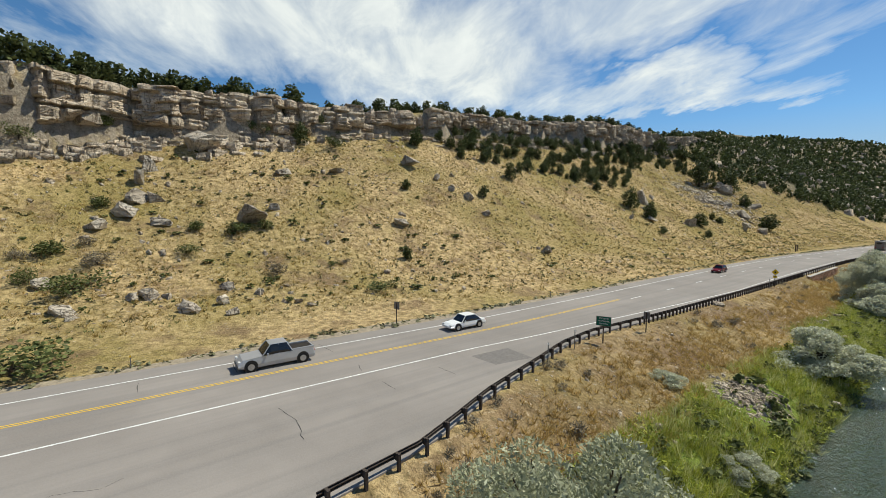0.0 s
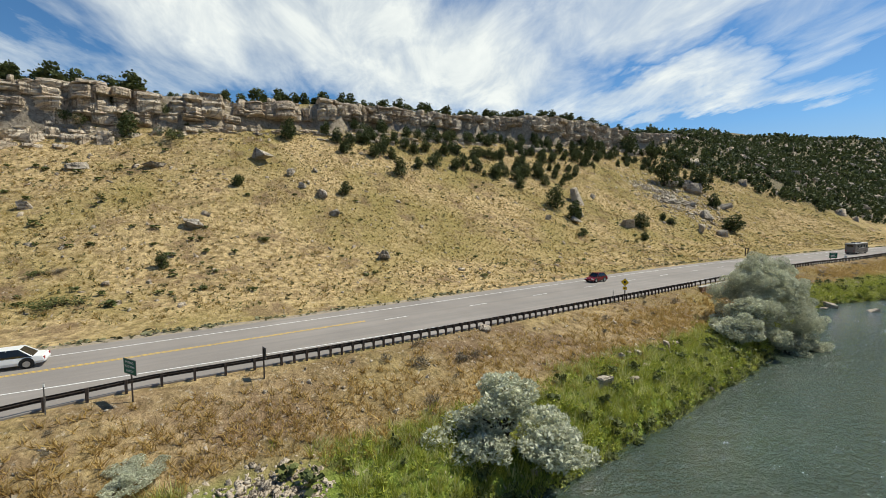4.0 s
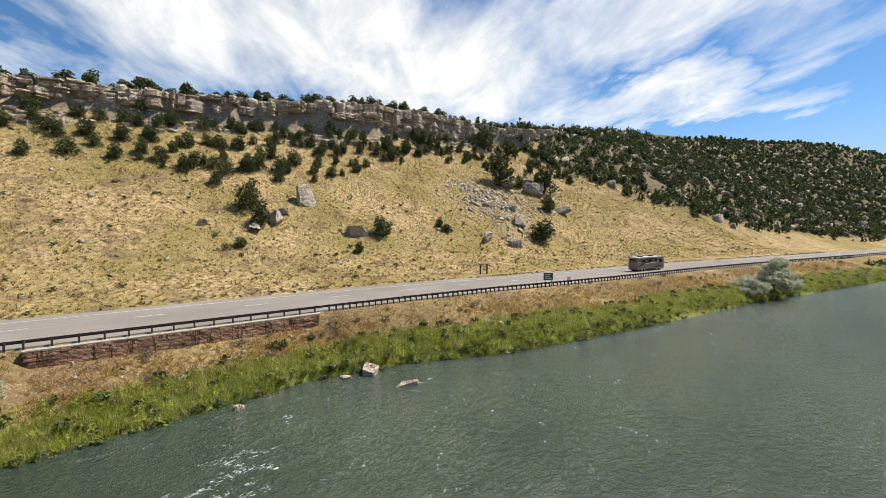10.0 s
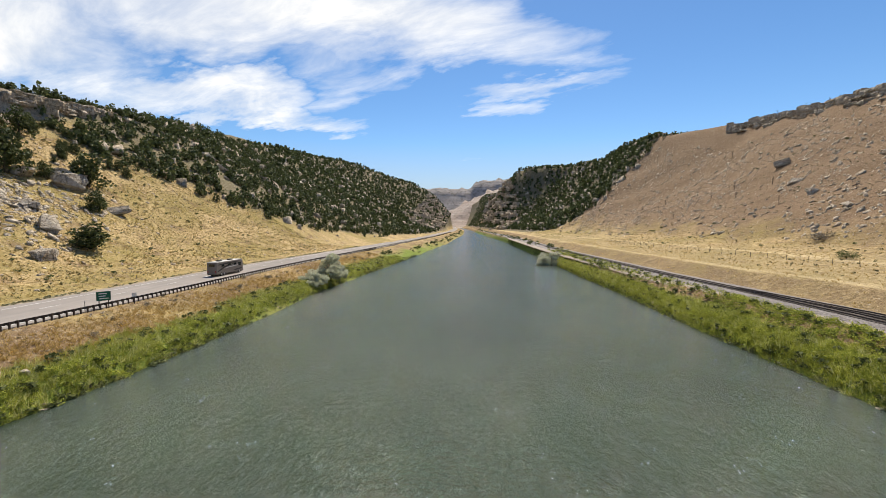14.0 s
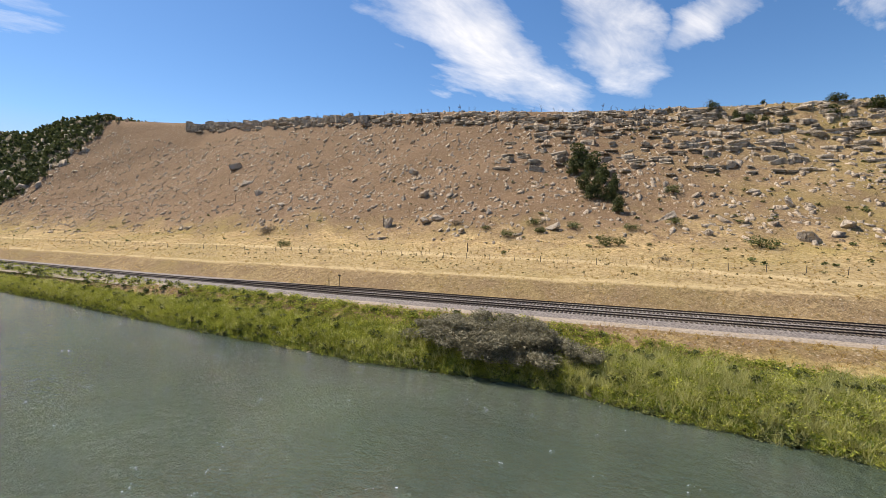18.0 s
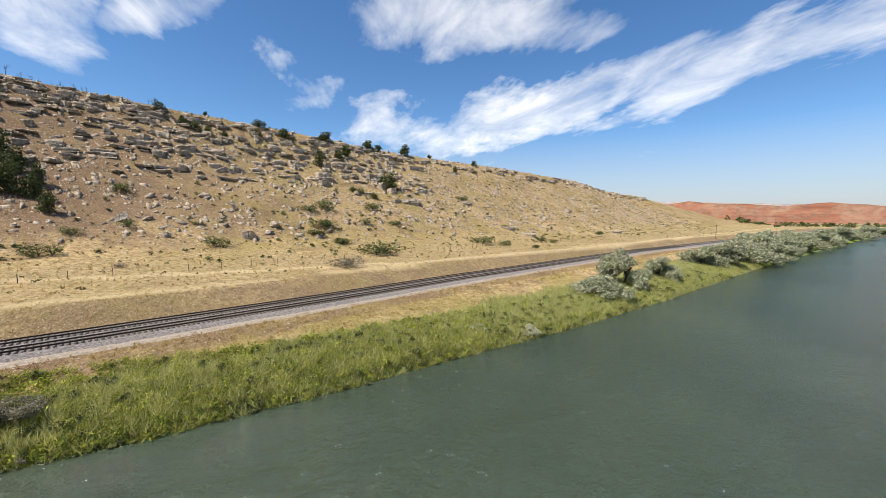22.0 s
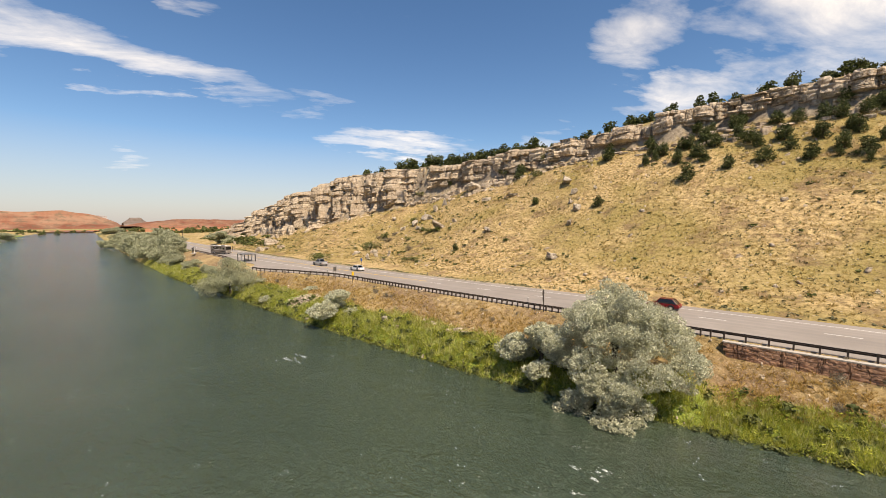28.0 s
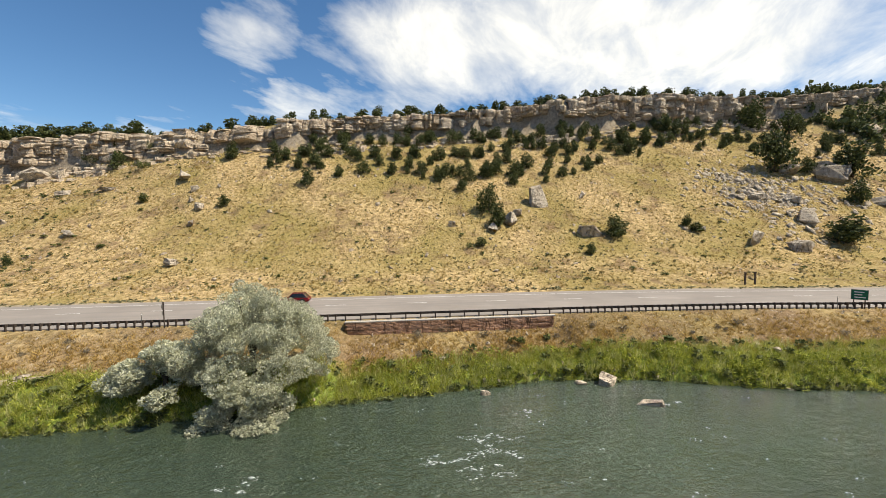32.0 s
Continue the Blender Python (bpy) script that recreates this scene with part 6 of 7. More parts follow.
def grasses():
    rng = np.random.default_rng(81)
    tall = [grass_form(rng, 11, .024, .26) for _ in range(5)]
    tuft = [grass_form(rng, 7, .05, .35) for _ in range(5)]

    def sow(name, x, y, size, forms, mat, label, wide=1.0):
        off = np.hypot(x + 35.8, (y + 79.2) * .8) > 3.4
        x, y, size = x[off], y[off], size[off]
        z = land(x, y)
        dims = np.stack([size * wide, size * wide, size], -1)
        scatter(name, forms, np.stack([x, y, z], -1), dims, rng.uniform(0, 6.28, len(x)), rng, mat, label, "grass", .1)

    # green bank below the road
    n = 36500
    y = rng.uniform(-222, 190, n)
    v = rng.uniform(-.02, .6, n)
    x = water_left(y) - v * (water_left(y) - guard_line(y))
    m = rng.random(n) < np.clip((.47 + .18 * rough_noise(x, y, 11) - v) * 6, 0, 1)
    x, y = x[m], y[m]
    k = rng.random(len(x)) < .72
    sow("bank_grass", x[k], y[k], rng.uniform(.5, 1.1, k.sum()), tall, GREEN_GRASS, "lush green grass along the road bank", 1.2)
    sow("bank_reeds", x[~k], y[~k], rng.uniform(.6, 1.3, (~k).sum()), tall, PALE_GRASS, "yellow-green reeds along the road bank", 1.2)
    # green bank below the railway
    n = 49000
    y = rng.uniform(-195, 200, n)
    v = rng.uniform(-.02, .68, n)
    x = water_right(y) + v * np.maximum(rail_line(y) - 5 - water_right(y), 3)
    m = rng.random(n) < np.clip((.55 + .12 * rough_noise(x, y, 11) - v) * 6, 0, 1)
    x, y = x[m], y[m]
    k = rng.random(len(x)) < np.clip(.5 + .5 * hump(x, y, 17, 2) + (y - 10) / 60, .14, .9)
    sow("bank_grass", x[k], y[k], rng.uniform(.5, 1.15, k.sum()), tall, GREEN_GRASS, "lush green grass below the railway", 1.2)
    sow("bank_reeds", x[~k], y[~k], rng.uniform(.7, 1.5, (~k).sum()), tall, PALE_GRASS, "tall pale reeds below the railway", 1.2)
    # straw on the upper banks
    n = 36000
    y = rng.uniform(-130, 190, n)
    v = rng.uniform(.3, .97, n)
    x = water_left(y) - v * (water_left(y) - guard_line(y))
    m = rng.random(n) < np.clip(.55 + .8 * rough_noise(x, y, 15), 0, 1) * np.clip((.95 - v) * 4, .06, 1)
    sow("dry_grass", x[m], y[m], rng.uniform(.2, .58, m.sum()), tuft, STRAW, "golden dry grass on the road bank", 1.8)
    n = 16000
    y = rng.uniform(-200, 230, n)
    q = np.concatenate([rng.uniform(-13, -5, n // 3), rng.uniform(5, 60, n - n // 3)])
    x = rail_line(y) + q
    m = (x > water_right(y) + 5)
    sow("dry_grass", x[m], y[m], rng.uniform(.2, .5, m.sum()), tuft, STRAW, "golden dry grass on the railway terrace", 1.6)
    # tufts over the road-side hill
    n = 80000
    y = rng.uniform(-215, 215, n)
    w = 1 + 84 * rng.random(n) ** .85
    x = hill_line(y) - 6 - w
    m = (w < rim_left(y) - 4) & (rng.random(n) < .35 + .65 * np.clip(.5 + hump(x, y, 5, 3), 0, 1))
    x, y = x[m], y[m]
    k = rng.random(len(x)) < .74
    sow("dry_grass", x[k], y[k], rng.uniform(.25, .62, k.sum()), tuft, DRY_GRASS, "tufts of dry grass over the road slope", 1.7)
    sow("hill_sage", x[~k], y[~k], rng.uniform(.2, .62, (~k).sum()), tuft, SHRUB, "small dull green weeds over the road slope", 1.5)
    # sage clumps: low leafy domes
    forms = [leaf_cloud(rng, dome_blobs(rng, 5), 36, .26) for _ in range(4)]
    n = 2600
    y = rng.uniform(-215, 215, n)
    w = 6 + 90 * rng.random(n)
    x = hill_line(y) - 6 - w
    m = (w < rim_left(y) - 2) & (rng.random(n) < np.where(y < -75, .7, .22))
    s = rng.uniform(.5, 1.7, m.sum())
    scatter("sage_clumps", forms, np.stack([x[m], y[m], land(x[m], y[m])], -1), np.stack([s, s, s * .6], -1), rng.uniform(0, 6.28, m.sum()), rng, SHRUB, "low sage clumps dotted over dry slope", "shrubs")
    small = [leaf_cloud(rng, dome_blobs(rng, 4), 8, .5) for _ in range(5)]
    n = 16000
    y = rng.uniform(-215, 215, n)
    w = 3 + 95 * rng.random(n)
    x = hill_line(y) - 6 - w
    m = w < rim_left(y) - 2
    s = .2 + .5 * rng.random(m.sum()) ** 2
    scatter("weed_tufts", small, np.stack([x[m], y[m], land(x[m], y[m])], -1), np.stack([s, s, s * .7], -1), rng.uniform(0, 6.28, m.sum()), rng, DRY_SAGE, "countless small weeds over the dry slope", "shrubs")
    n = 13000
    y, x = rng.uniform(-420, 425, n), rng.uniform(80, 222, n)
    m = (x - rail_line(y) < rim_right(y)) & (x - rail_line(y) > 14)
    s = .2 + .6 * rng.random(m.sum()) ** 2
    scatter("weed_tufts", small, np.stack([x[m], y[m], land(x[m], y[m])], -1), np.stack([s, s, s * .7], -1), rng.uniform(0, 6.28, m.sum()), rng, DRY_SAGE, "countless dull weeds over the railway hill", "shrubs")
    n = 2400
    y, x = rng.uniform(-460, 400, n), rng.uniform(98, 222, n)
    m = (x - rail_line(y) < rim_right(y)) & (rng.random(n) < np.clip((30 - y) / 90, .12, .9))
    s = rng.uniform(.6, 2.0, m.sum())
    scatter("sage_clumps", forms, np.stack([x[m], y[m], land(x[m], y[m])], -1), np.stack([s, s, s * .6], -1), rng.uniform(0, 6.28, m.sum()), rng, SHRUB, "low sage clumps on the railway hill", "shrubs")
    # bushes along both banks down the canyon
    n = 420
    y = 195 + 750 * rng.random(n) ** 1.3
    x = np.where(rng.random(n) < .5, water_left(y) - rng.uniform(0, 9, n), water_right(y) + rng.uniform(0, 12, n))
    s = .8 + 3.2 * rng.random(n) ** 2.2
    scatter("bank_bushes", forms, np.stack([x, y, land(x, y)], -1), np.stack([s, s, s * .8], -1), rng.uniform(0, 6.28, n), rng, SHRUB, "dull green bushes along the canyon banks", "shrubs")
    # dark leaf clumps added along the waterline as the shade under overhanging grass
    n = 2600
    y = rng.uniform(-170, 230, n)
    x = np.where(rng.random(n) < .5, water_left(y) + rng.normal(-.1, .3, n), water_right(y) + rng.normal(.1, .3, n))
    s = rng.uniform(.4, 1.1, n)
    scatter("waterline_sedge", forms, np.stack([x, y, np.maximum(land(x, y), -.1)], -1), np.stack([s, s, s * .7], -1), rng.uniform(0, 6.28, n), rng, SHRUB, "dark leaf clumps standing in for shade along the waterline", "grass")
    n = 1500
    y, v = rng.uniform(-150, 190, n), rng.uniform(.02, .5, n)
    x = np.where(rng.random(n) < .4, water_left(y) - v * 12, water_right(y) + v * 18)
    s = rng.uniform(.5, 1.5, n)
    scatter("bank_herbs", forms, np.stack([x, y, land(x, y) + .1], -1), np.stack([s, s, s * .8], -1), rng.uniform(0, 6.28, n), rng, SHRUB, "darker green herbs in the bank grass", "shrubs")
    # weeds along the road edges
    n = 1300
    y = rng.uniform(-215, 230, n)
    x = road_mid(y) - 7.6 + rng.normal(0, .45, n)
    s = .2 + .5 * rng.random(n) ** 2
    scatter("verge_weeds", small, np.stack([x, y, np.maximum(land(x, y), ROAD_Z - .05)], -1), np.stack([s * 1.4, s * 1.4, s * .7], -1), rng.uniform(0, 6.28, n), rng, VERGE_WEED, "grey-green weeds along the road edge", "shrubs")
    # dead brush on the gravel below the guardrail
    brush = [leaf_cloud(rng, dome_blobs(rng, 5), 150, .11, 3.0, .8) for _ in range(4)]
    n = 170
    y, v = rng.uniform(-130, 190, n), rng.uniform(.45, .97, n)
    x = water_left(y) - v * (water_left(y) - guard_line(y))
    s = .4 + 1.2 * rng.random(n) ** 2
    scatter("dead_brush", brush, np.stack([x, y, land(x, y)], -1), np.stack([s, s, s * .8], -1), rng.uniform(0, 6.28, n), rng, GREY_SHRUB, "grey-brown dead brush below the guardrail", "shrubs")
    # leafy weeds in the wet grass
    forms = [leaf_cloud(rng, dome_blobs(rng, 5), 56, .115, 1.8, .5) for _ in range(5)]
    n = 11500
    y = np.where(np.arange(n) < 7000, rng.uniform(-160, 200, n), rng.uniform(-50, 70, n))
    v = rng.uniform(-.02, .52, n)
    x = np.where(rng.random(n) < np.where(np.arange(n) < 7000, .42, .1), water_left(y) - v * np.interp(y, [-20, 30], [12, 7]), water_right(y) + v * 18)
    clear = np.hypot(x + 35.8, (y + 79.2) * .8) > 3.8
    x, y, n = x[clear], y[clear], int(clear.sum())
    s = .5 + 1.4 * rng.random(n) ** 2
    scatter("leafy_weeds", forms, np.stack([x, y, land(x, y)], -1), np.stack([s, s, s * .75], -1), rng.uniform(0, 6.28, n), rng, BANK_LEAF, "leafy green weeds in the bank grass", "shrubs")


grasses()

# ---- the railway ----
BALLAST = material("ballast", plain_look((.27, .24, .22), .95, .45, 3.5, .12))
PALE_GRAVEL = material("pale_gravel", plain_look((.36, .30, .235), .95, .3, 3, .06))
RAIL_STEEL = material("rail_steel", plain_look((.055, .042, .036), .5, .25, 2, metal=.4))
SLEEPER = material("sleeper_timber", plain_look((.17, .14, .115), .9, .3, 3))
YS_RAIL = list(np.concatenate([np.arange(-700, -260, 20), np.arange(-260, 260, 5), np.arange(260, 900, 20)]))


def bed(name, off, half, top, foot, mat, label, ys):
    vs, fs = [], []
    shape = ((-half - 1.5, foot), (-half, top), (half, top), (half + 1.2, foot))
    for y in ys:
        x = float(rail_line(y)) + off
        vs += [(x + dx + .12 * math.sin(y * .9 + dx), y, dz) for dx, dz in shape]
    for i in range(len(ys) - 1):
        for k in range(3):
            fs.append((4 * i + k, 4 * i + k + 1, 4 * i + k + 5, 4 * i + k + 4))
    return tagged(part_mesh(name, raw_mesh(name, vs, fs), mat), label, "track bed", kind="structure")


bed("gravel_shoulder", 0, 5.3, 4.72, 4.3, PALE_GRAVEL, "pale gravel shoulder along the railway", [y for y in YS_RAIL if y < 400])
bed("ballast_bed", .6, 3.9, 5.0, 4.55, BALLAST, "dark grey ballast bed of the railway", YS_RAIL)


def track(offset, first, last, label):
    """One track: two rails on timber sleepers. offset: its middle beside the line."""
    thing = tagged(new("railway_track"), label, "railway")
    ys = [y for y in YS_RAIL if first < y < last]
    ys = [first] + ys + [last]
    for side in (-.76, .76):
        bm = bmesh.new()
        rows = []
        for y in ys:
            x = float(rail_line(y)) + float(offset(y)) + side
            rows.append([bm.verts.new((x + dx, y, 5.14 + dz)) for dx, dz in ((-.075, 0), (-.03, .05), (-.045, .17), (.045, .17), (.03, .05), (.075, 0))])
        for a, b in zip(rows, rows[1:]):
            for i in range(6):
                bm.faces.new((a[i], a[(i + 1) % 6], b[(i + 1) % 6], b[i]))
        part("rail", bm, RAIL_STEEL, thing)
    lo, hi = max(first, -220), min(last, 230)
    y = np.arange(lo, hi, .55)
    x = rail_line(y) + np.array([float(offset(v)) for v in y])
    rng = np.random.default_rng(3)
    v = np.array([(a, b, c) for a in (-1.3, 1.3) for b in (-.12, .12) for c in (-.1, .1)])
    form = Form(v, [(0, 1, 3, 2), (4, 6, 7, 5), (0, 4, 5, 1), (2, 3, 7, 6), (1, 5, 7, 3), (0, 2, 6, 4)])
    scatter("sleeper", [form], np.stack([x + rng.normal(0, .05, len(x)), y, np.full(len(x), 5.05)], -1), np.ones(len(x)), rng.normal(0, .015, len(x)), rng, SLEEPER, parent=thing)


track(lambda y: -1.2 if y < 44 else np.interp(y, [44, 78], [-1.2, .4]), -690, 890, "straight railway track with rusty rails and timber sleepers")
track(lambda y: np.interp(y, [40, 78], [2.9, .45]), -420, 77, "siding track joining the main railway line")


def switch_stand():
    thing = tagged(new("switch_stand"), "dark railway switch stand beside the siding", "switch stand")
    x, y = float(rail_line(46)) - 1.2 + 4.9, 46.0
    bm = bmesh.new()
    box(bm, x, y, 4.95, .9, .5, .3, bevel=.03)
    part("base", bm, SIGN_BLACK, thing)
    bm = bmesh.new()
    limb_mesh(bm, (x, y, 5), (x, y, 7.2), .06, .05, 8)
    mast = part("mast", bm, SIGN_BLACK, thing)
    bm = bmesh.new()
    box(bm, x, y, 7.25, .08, .5, .35, bevel=.02)
    part("target", bm, SIGN_BLACK, mast)
    bm = bmesh.new()
    limb_mesh(bm, (x, y, 5.2), (x + .1, y + .9, 5.6), .03, .02, 6)
    part("lever", bm, SIGN_BLACK, thing)
    post = tagged(new("signal_post"), "slim dark post beside the switch stand", "post")
    bm = bmesh.new()
    limb_mesh(bm, (x + .2, y + 2.6, 4.5), (x + .2, y + 2.6, 6.6), .07, .06, 8)
    part("shaft", bm, SIGN_BLACK, post)


switch_stand()


def wire_fence():
    fence = tagged(new("wire_fence"), "weathered wire fence on thin posts across golden grass", "fence")
    ys = np.arange(-190, 210, 5.5)
    rng = np.random.default_rng(9)
    line = [(float(rail_line(y)) + 27 + 1.2 * math.sin(y * .03), float(y)) for y in ys]
    for x, y in line:
        bm = bmesh.new()
        z = ground_at(x, y)
        limb_mesh(bm, (x, y, z - .2), (x + rng.normal(0, .05), y + rng.normal(0, .05), z + 1.35), .06, .05, 5)
        part("post", bm, SNAG, fence)
    for h in (.55, .9, 1.2):
        bm = bmesh.new()
        for a, b in zip(line, line[1:]):
            limb_mesh(bm, (*a, ground_at(*a) + h), (*b, ground_at(*b) + h), .008, .008, 3)
        part("wire", bm, STEEL, fence)


wire_fence()


def snags():
    """Burnt, leafless trees on the hill above the railway."""
    rng = np.random.default_rng(14)
    masters = []
    for k in range(4):
        bm = bmesh.new()
        limb_mesh(bm, (0, 0, -.1), (rng.normal(0, .08), rng.normal(0, .08), 1), .035, .008, 5)
        for j in range(7):
            z = rng.uniform(.3, .9)
            a = rng.uniform(0, 6.28)
            limb_mesh(bm, (0, 0, z), (math.cos(a) * .28, math.sin(a) * .28, z + rng.uniform(.1, .3)), .014, .004, 4)
        me = bpy.data.meshes.new("burnt_tree")
        bm.to_mesh(me)
        bm.free()
        me.materials.append(SNAG)
        masters.append(me)
    for k in range(130):
        y = rng.uniform(-40, 320)
        q = float(rim_right(y)) + rng.uniform(-4, 12) if k < 80 else rng.uniform(50, float(rim_right(y)))
        x = float(rail_line(y)) + q
        if k >= 80 and y < 60:
            continue
        ob = new("burnt_tree", masters[k % 4])
        h = rng.uniform(1.8, 4.2)
        ob.matrix_world = Matrix.Translation((x, y, ground_at(x, y) - .1)) @ Matrix.Rotation(rng.uniform(0, 6.28), 4, "Z") @ Matrix.Diagonal((h, h, h, 1))
        tagged(ob, "bare burnt tree standing on the hill", "tree", "burnt trees on the hill")


snags()


def utility_poles(places, label):
    for x, y, h in places:
        pole = tagged(new("utility_pole"), label, "pole", "utility poles")
        z = ground_at(x, y)
        bm = bmesh.new()
        limb_mesh(bm, (x, y, z - .5), (x, y, z + h), .16, .11, 8)
        part("shaft", bm, TIMBER, pole)
        bm = bmesh.new()
        box(bm, x, y, z + h - .6, 2.4, .12, .14, .3)
        part("crossarm", bm, TIMBER, pole)


utility_poles([(-84, -335, 9), (74, -300, 9), (60, -420, 9), (80, -560, 10)], "weathered timber utility pole on the flats")
utility_poles([(102, 33, 2.2)], "short timber pole on the railway terrace")

# ---- far distance ----
def far_look(light, dark, stain):
    """Strata, slips and scrub at the scale of a hillside."""
    def build(n):
        world = n.add("NewGeometry").outputs["Position"]
        flat = n.add("Mapping", Vector=world)
        flat.inputs["Scale"].default_value = (.004, .004, .085)
        beds = n.noise(flat.outputs[0], 1.0, 5, .65, .4)
        slips, scrub = n.noise(world, .013, 5, .65, .5), n.noise(world, .06, 4, .7)
        c = n.mix(n.span(beds, .40, .60), dark, light)
        c = n.mix(n.span(slips, .45, .65, 0, .75), c, stain)
        c = n.mix(n.span(scrub, .52, .62, 0, .6), c, (.12, .105, .07))
        return surface(n, c, .95, n.math("ADD", slips, scrub), 3.0, spec=.1)
    return build


RED_EARTH = material("red_earth", far_look((.29, .125, .075), (.18, .07, .045), (.33, .21, .14)))
# aerial haze is put into this hill colour as greyed, duller tones
HAZED_HILL = material("hazed_hill", far_look((.40, .36, .33), (.27, .245, .235), (.34, .29, .26)))
DARK_BUTTE = material("dark_butte", far_look((.21, .17, .15), (.15, .12, .105), (.19, .14, .12)))
PINK_SLOPE = material("pink_slope", far_look((.44, .37, .32), (.31, .25, .215), (.38, .29, .235)))
SCRUB_HILL = material("scrub_hill", far_look((.33, .27, .18), (.22, .19, .11), (.27, .24, .13)))
FIELD = material("pasture", plain_look((.26, .27, .09), .95, .25, .05))


def ridge(name, centre, along, length, deep, profile, mat, label, seed, rough=1.0, steps=90):
    """A range of hills: a sheet with a crest profile along it and gullied flanks."""
    u = np.linspace(-.5, .5, steps)
    t = np.linspace(-.5, .5, 26)
    gu, gt = np.meshgrid(u, t)
    crest = np.interp(gu, *zip(*profile))
    shape = np.clip(1 - (np.abs(gt) / .5), 0, 1)
    face = np.where(shape > .72, 1, np.where(shape > .60, .72 + .28 * (shape - .60) / .12, .72 * (shape / .60) ** 1.3))
    gully = .10 * hump(gu * length, gt * deep, 60, seed) + .08 * hump(gu * length, gt * deep, 24, seed + 1)
    z = crest * np.clip(face + rough * gully * (shape > .05) * (shape < .8), 0, 1.1) - 6 * (shape < .03)
    a = radians(along)
    x = centre[0] + gu * length * math.cos(a) - gt * deep * math.sin(a)
    y = centre[1] + gu * length * math.sin(a) + gt * deep * math.cos(a)
    vs = np.stack([x, y, z], -1).reshape(-1, 3)
    n = len(u)
    fs = [(i * n + j, i * n + j + 1, (i + 1) * n + j + 1, (i + 1) * n + j) for i in range(len(t) - 1) for j in range(n - 1)]
    ob = part_mesh(name, raw_mesh(name, vs.tolist(), fs, True), mat)
    tagged(ob, label, "hill", kind="structure")


ridge("red_mesa", (380, -1650), 4, 1270, 420, [(-.5, 22), (-.46, 46), (-.4, 57), (-.32, 52), (-.22, 66), (-.14, 58), (-.05, 68), (.02, 72), (.06, 82), (.11, 70), (.2, 74), (.26, 64), (.36, 80), (.5, 72)], RED_EARTH, "long red earth mesa beyond the river bend", 3, .4)
ridge("low_hills", (-620, -1500), 12, 760, 380, [(-.5, 14), (-.3, 26), (-.1, 34), (.1, 30), (.3, 33), (.42, 24), (.5, 12)], RED_EARTH, "low red hills on the far plain", 5, .4)
ridge("far_butte", (-600, -3200), 0, 130, 150, [(-.5, 24), (-.28, 46), (-.2, 58), (.2, 58), (.28, 46), (.5, 24)], DARK_BUTTE, "flat-topped grey butte on the horizon", 7, .4)
ridge("far_hills", (900, -2900), -6, 2600, 600, [(-.5, 60), (-.2, 100), (.1, 140), (.3, 150), (.5, 160)], HAZED_HILL, "hills on the horizon, greyed by painted haze", 9, .6)
ridge("far_hills", (-1900, -2900), 8, 2400, 600, [(-.5, 120), (-.2, 110), (.1, 80), (.3, 50), (.5, 30)], HAZED_HILL, "pale hills on the northern horizon, greyed by painted haze", 10, .6)
ridge("far_mesa", (80, 3000), 0, 1500, 900, [(-.5, 250), (-.05, 264), (.115, 264), (.14, 300), (.16, 322), (.3, 326), (.5, 335)], HAZED_HILL, "tan canyon wall in the far distance, greyed by painted haze", 12, .5)
ridge("far_spur", (330, 2300), 25, 760, 620, [(-.5, 20), (-.36, 66), (-.2, 130), (0, 195), (.3, 270), (.5, 290)], PINK_SLOPE, "rocky spur across the far canyon", 14, 1.0)
field = part_mesh("pasture", raw_mesh("pasture", [(-330, -1330, 5.9), (420, -1300, 5.9), (420, -1160, 5.6), (-330, -1150, 5.6)], [(0, 1, 2, 3)]), FIELD)
tagged(field, "green irrigated pasture beyond the river bend", "field", kind="structure")


def far_groves():
    rng = np.random.default_rng(91)
    forms = [leaf_cloud(rng, crown_blobs(rng, 7, .45, .2, .8), 80, .2) for _ in range(3)]
    spots = []
    for cx, cy, sx, sy, n in ((-165, -620, 22, 10, 26), (-195, -640, 18, 8, 18), (-120, -780, 20, 10, 14), (60, -900, 60, 12, 30), (150, -860, 40, 14, 24), (-60, -1120, 200, 16, 60), (230, -980, 90, 14, 24), (-310, -800, 90, 20, 22), (110, -620, 14, 10, 10)):
        p = rng.normal(0, 1, (n, 2)) * (sx, sy) + (cx, cy)
        spots.append(p)
    p = np.concatenate(spots)
    z = np.maximum(land(p[:, 0], p[:, 1]), 0)
    h = rng.uniform(5, 10, len(p))
    scatter("far_groves", forms, np.column_stack([p, z]), np.stack([h * 1.1, h * 1.1, h], -1), rng.uniform(0, 6.28, len(p)), rng, SHRUB, "dark green groves on the river flats", "trees")
    y = rng.uniform(-330, -200, 60)
    x = road_mid(y) - 14 - rng.random(60) * 12
    h = rng.uniform(1.2, 3.4, 60)
    scatter("cliff_foot_brush", forms, np.column_stack([x, y, land(x, y)]), np.stack([h * 1.6, h * 1.6, h], -1), rng.uniform(0, 6.28, 60), rng, SHRUB, "green brush at the foot of cliffs", "shrubs")


far_groves()


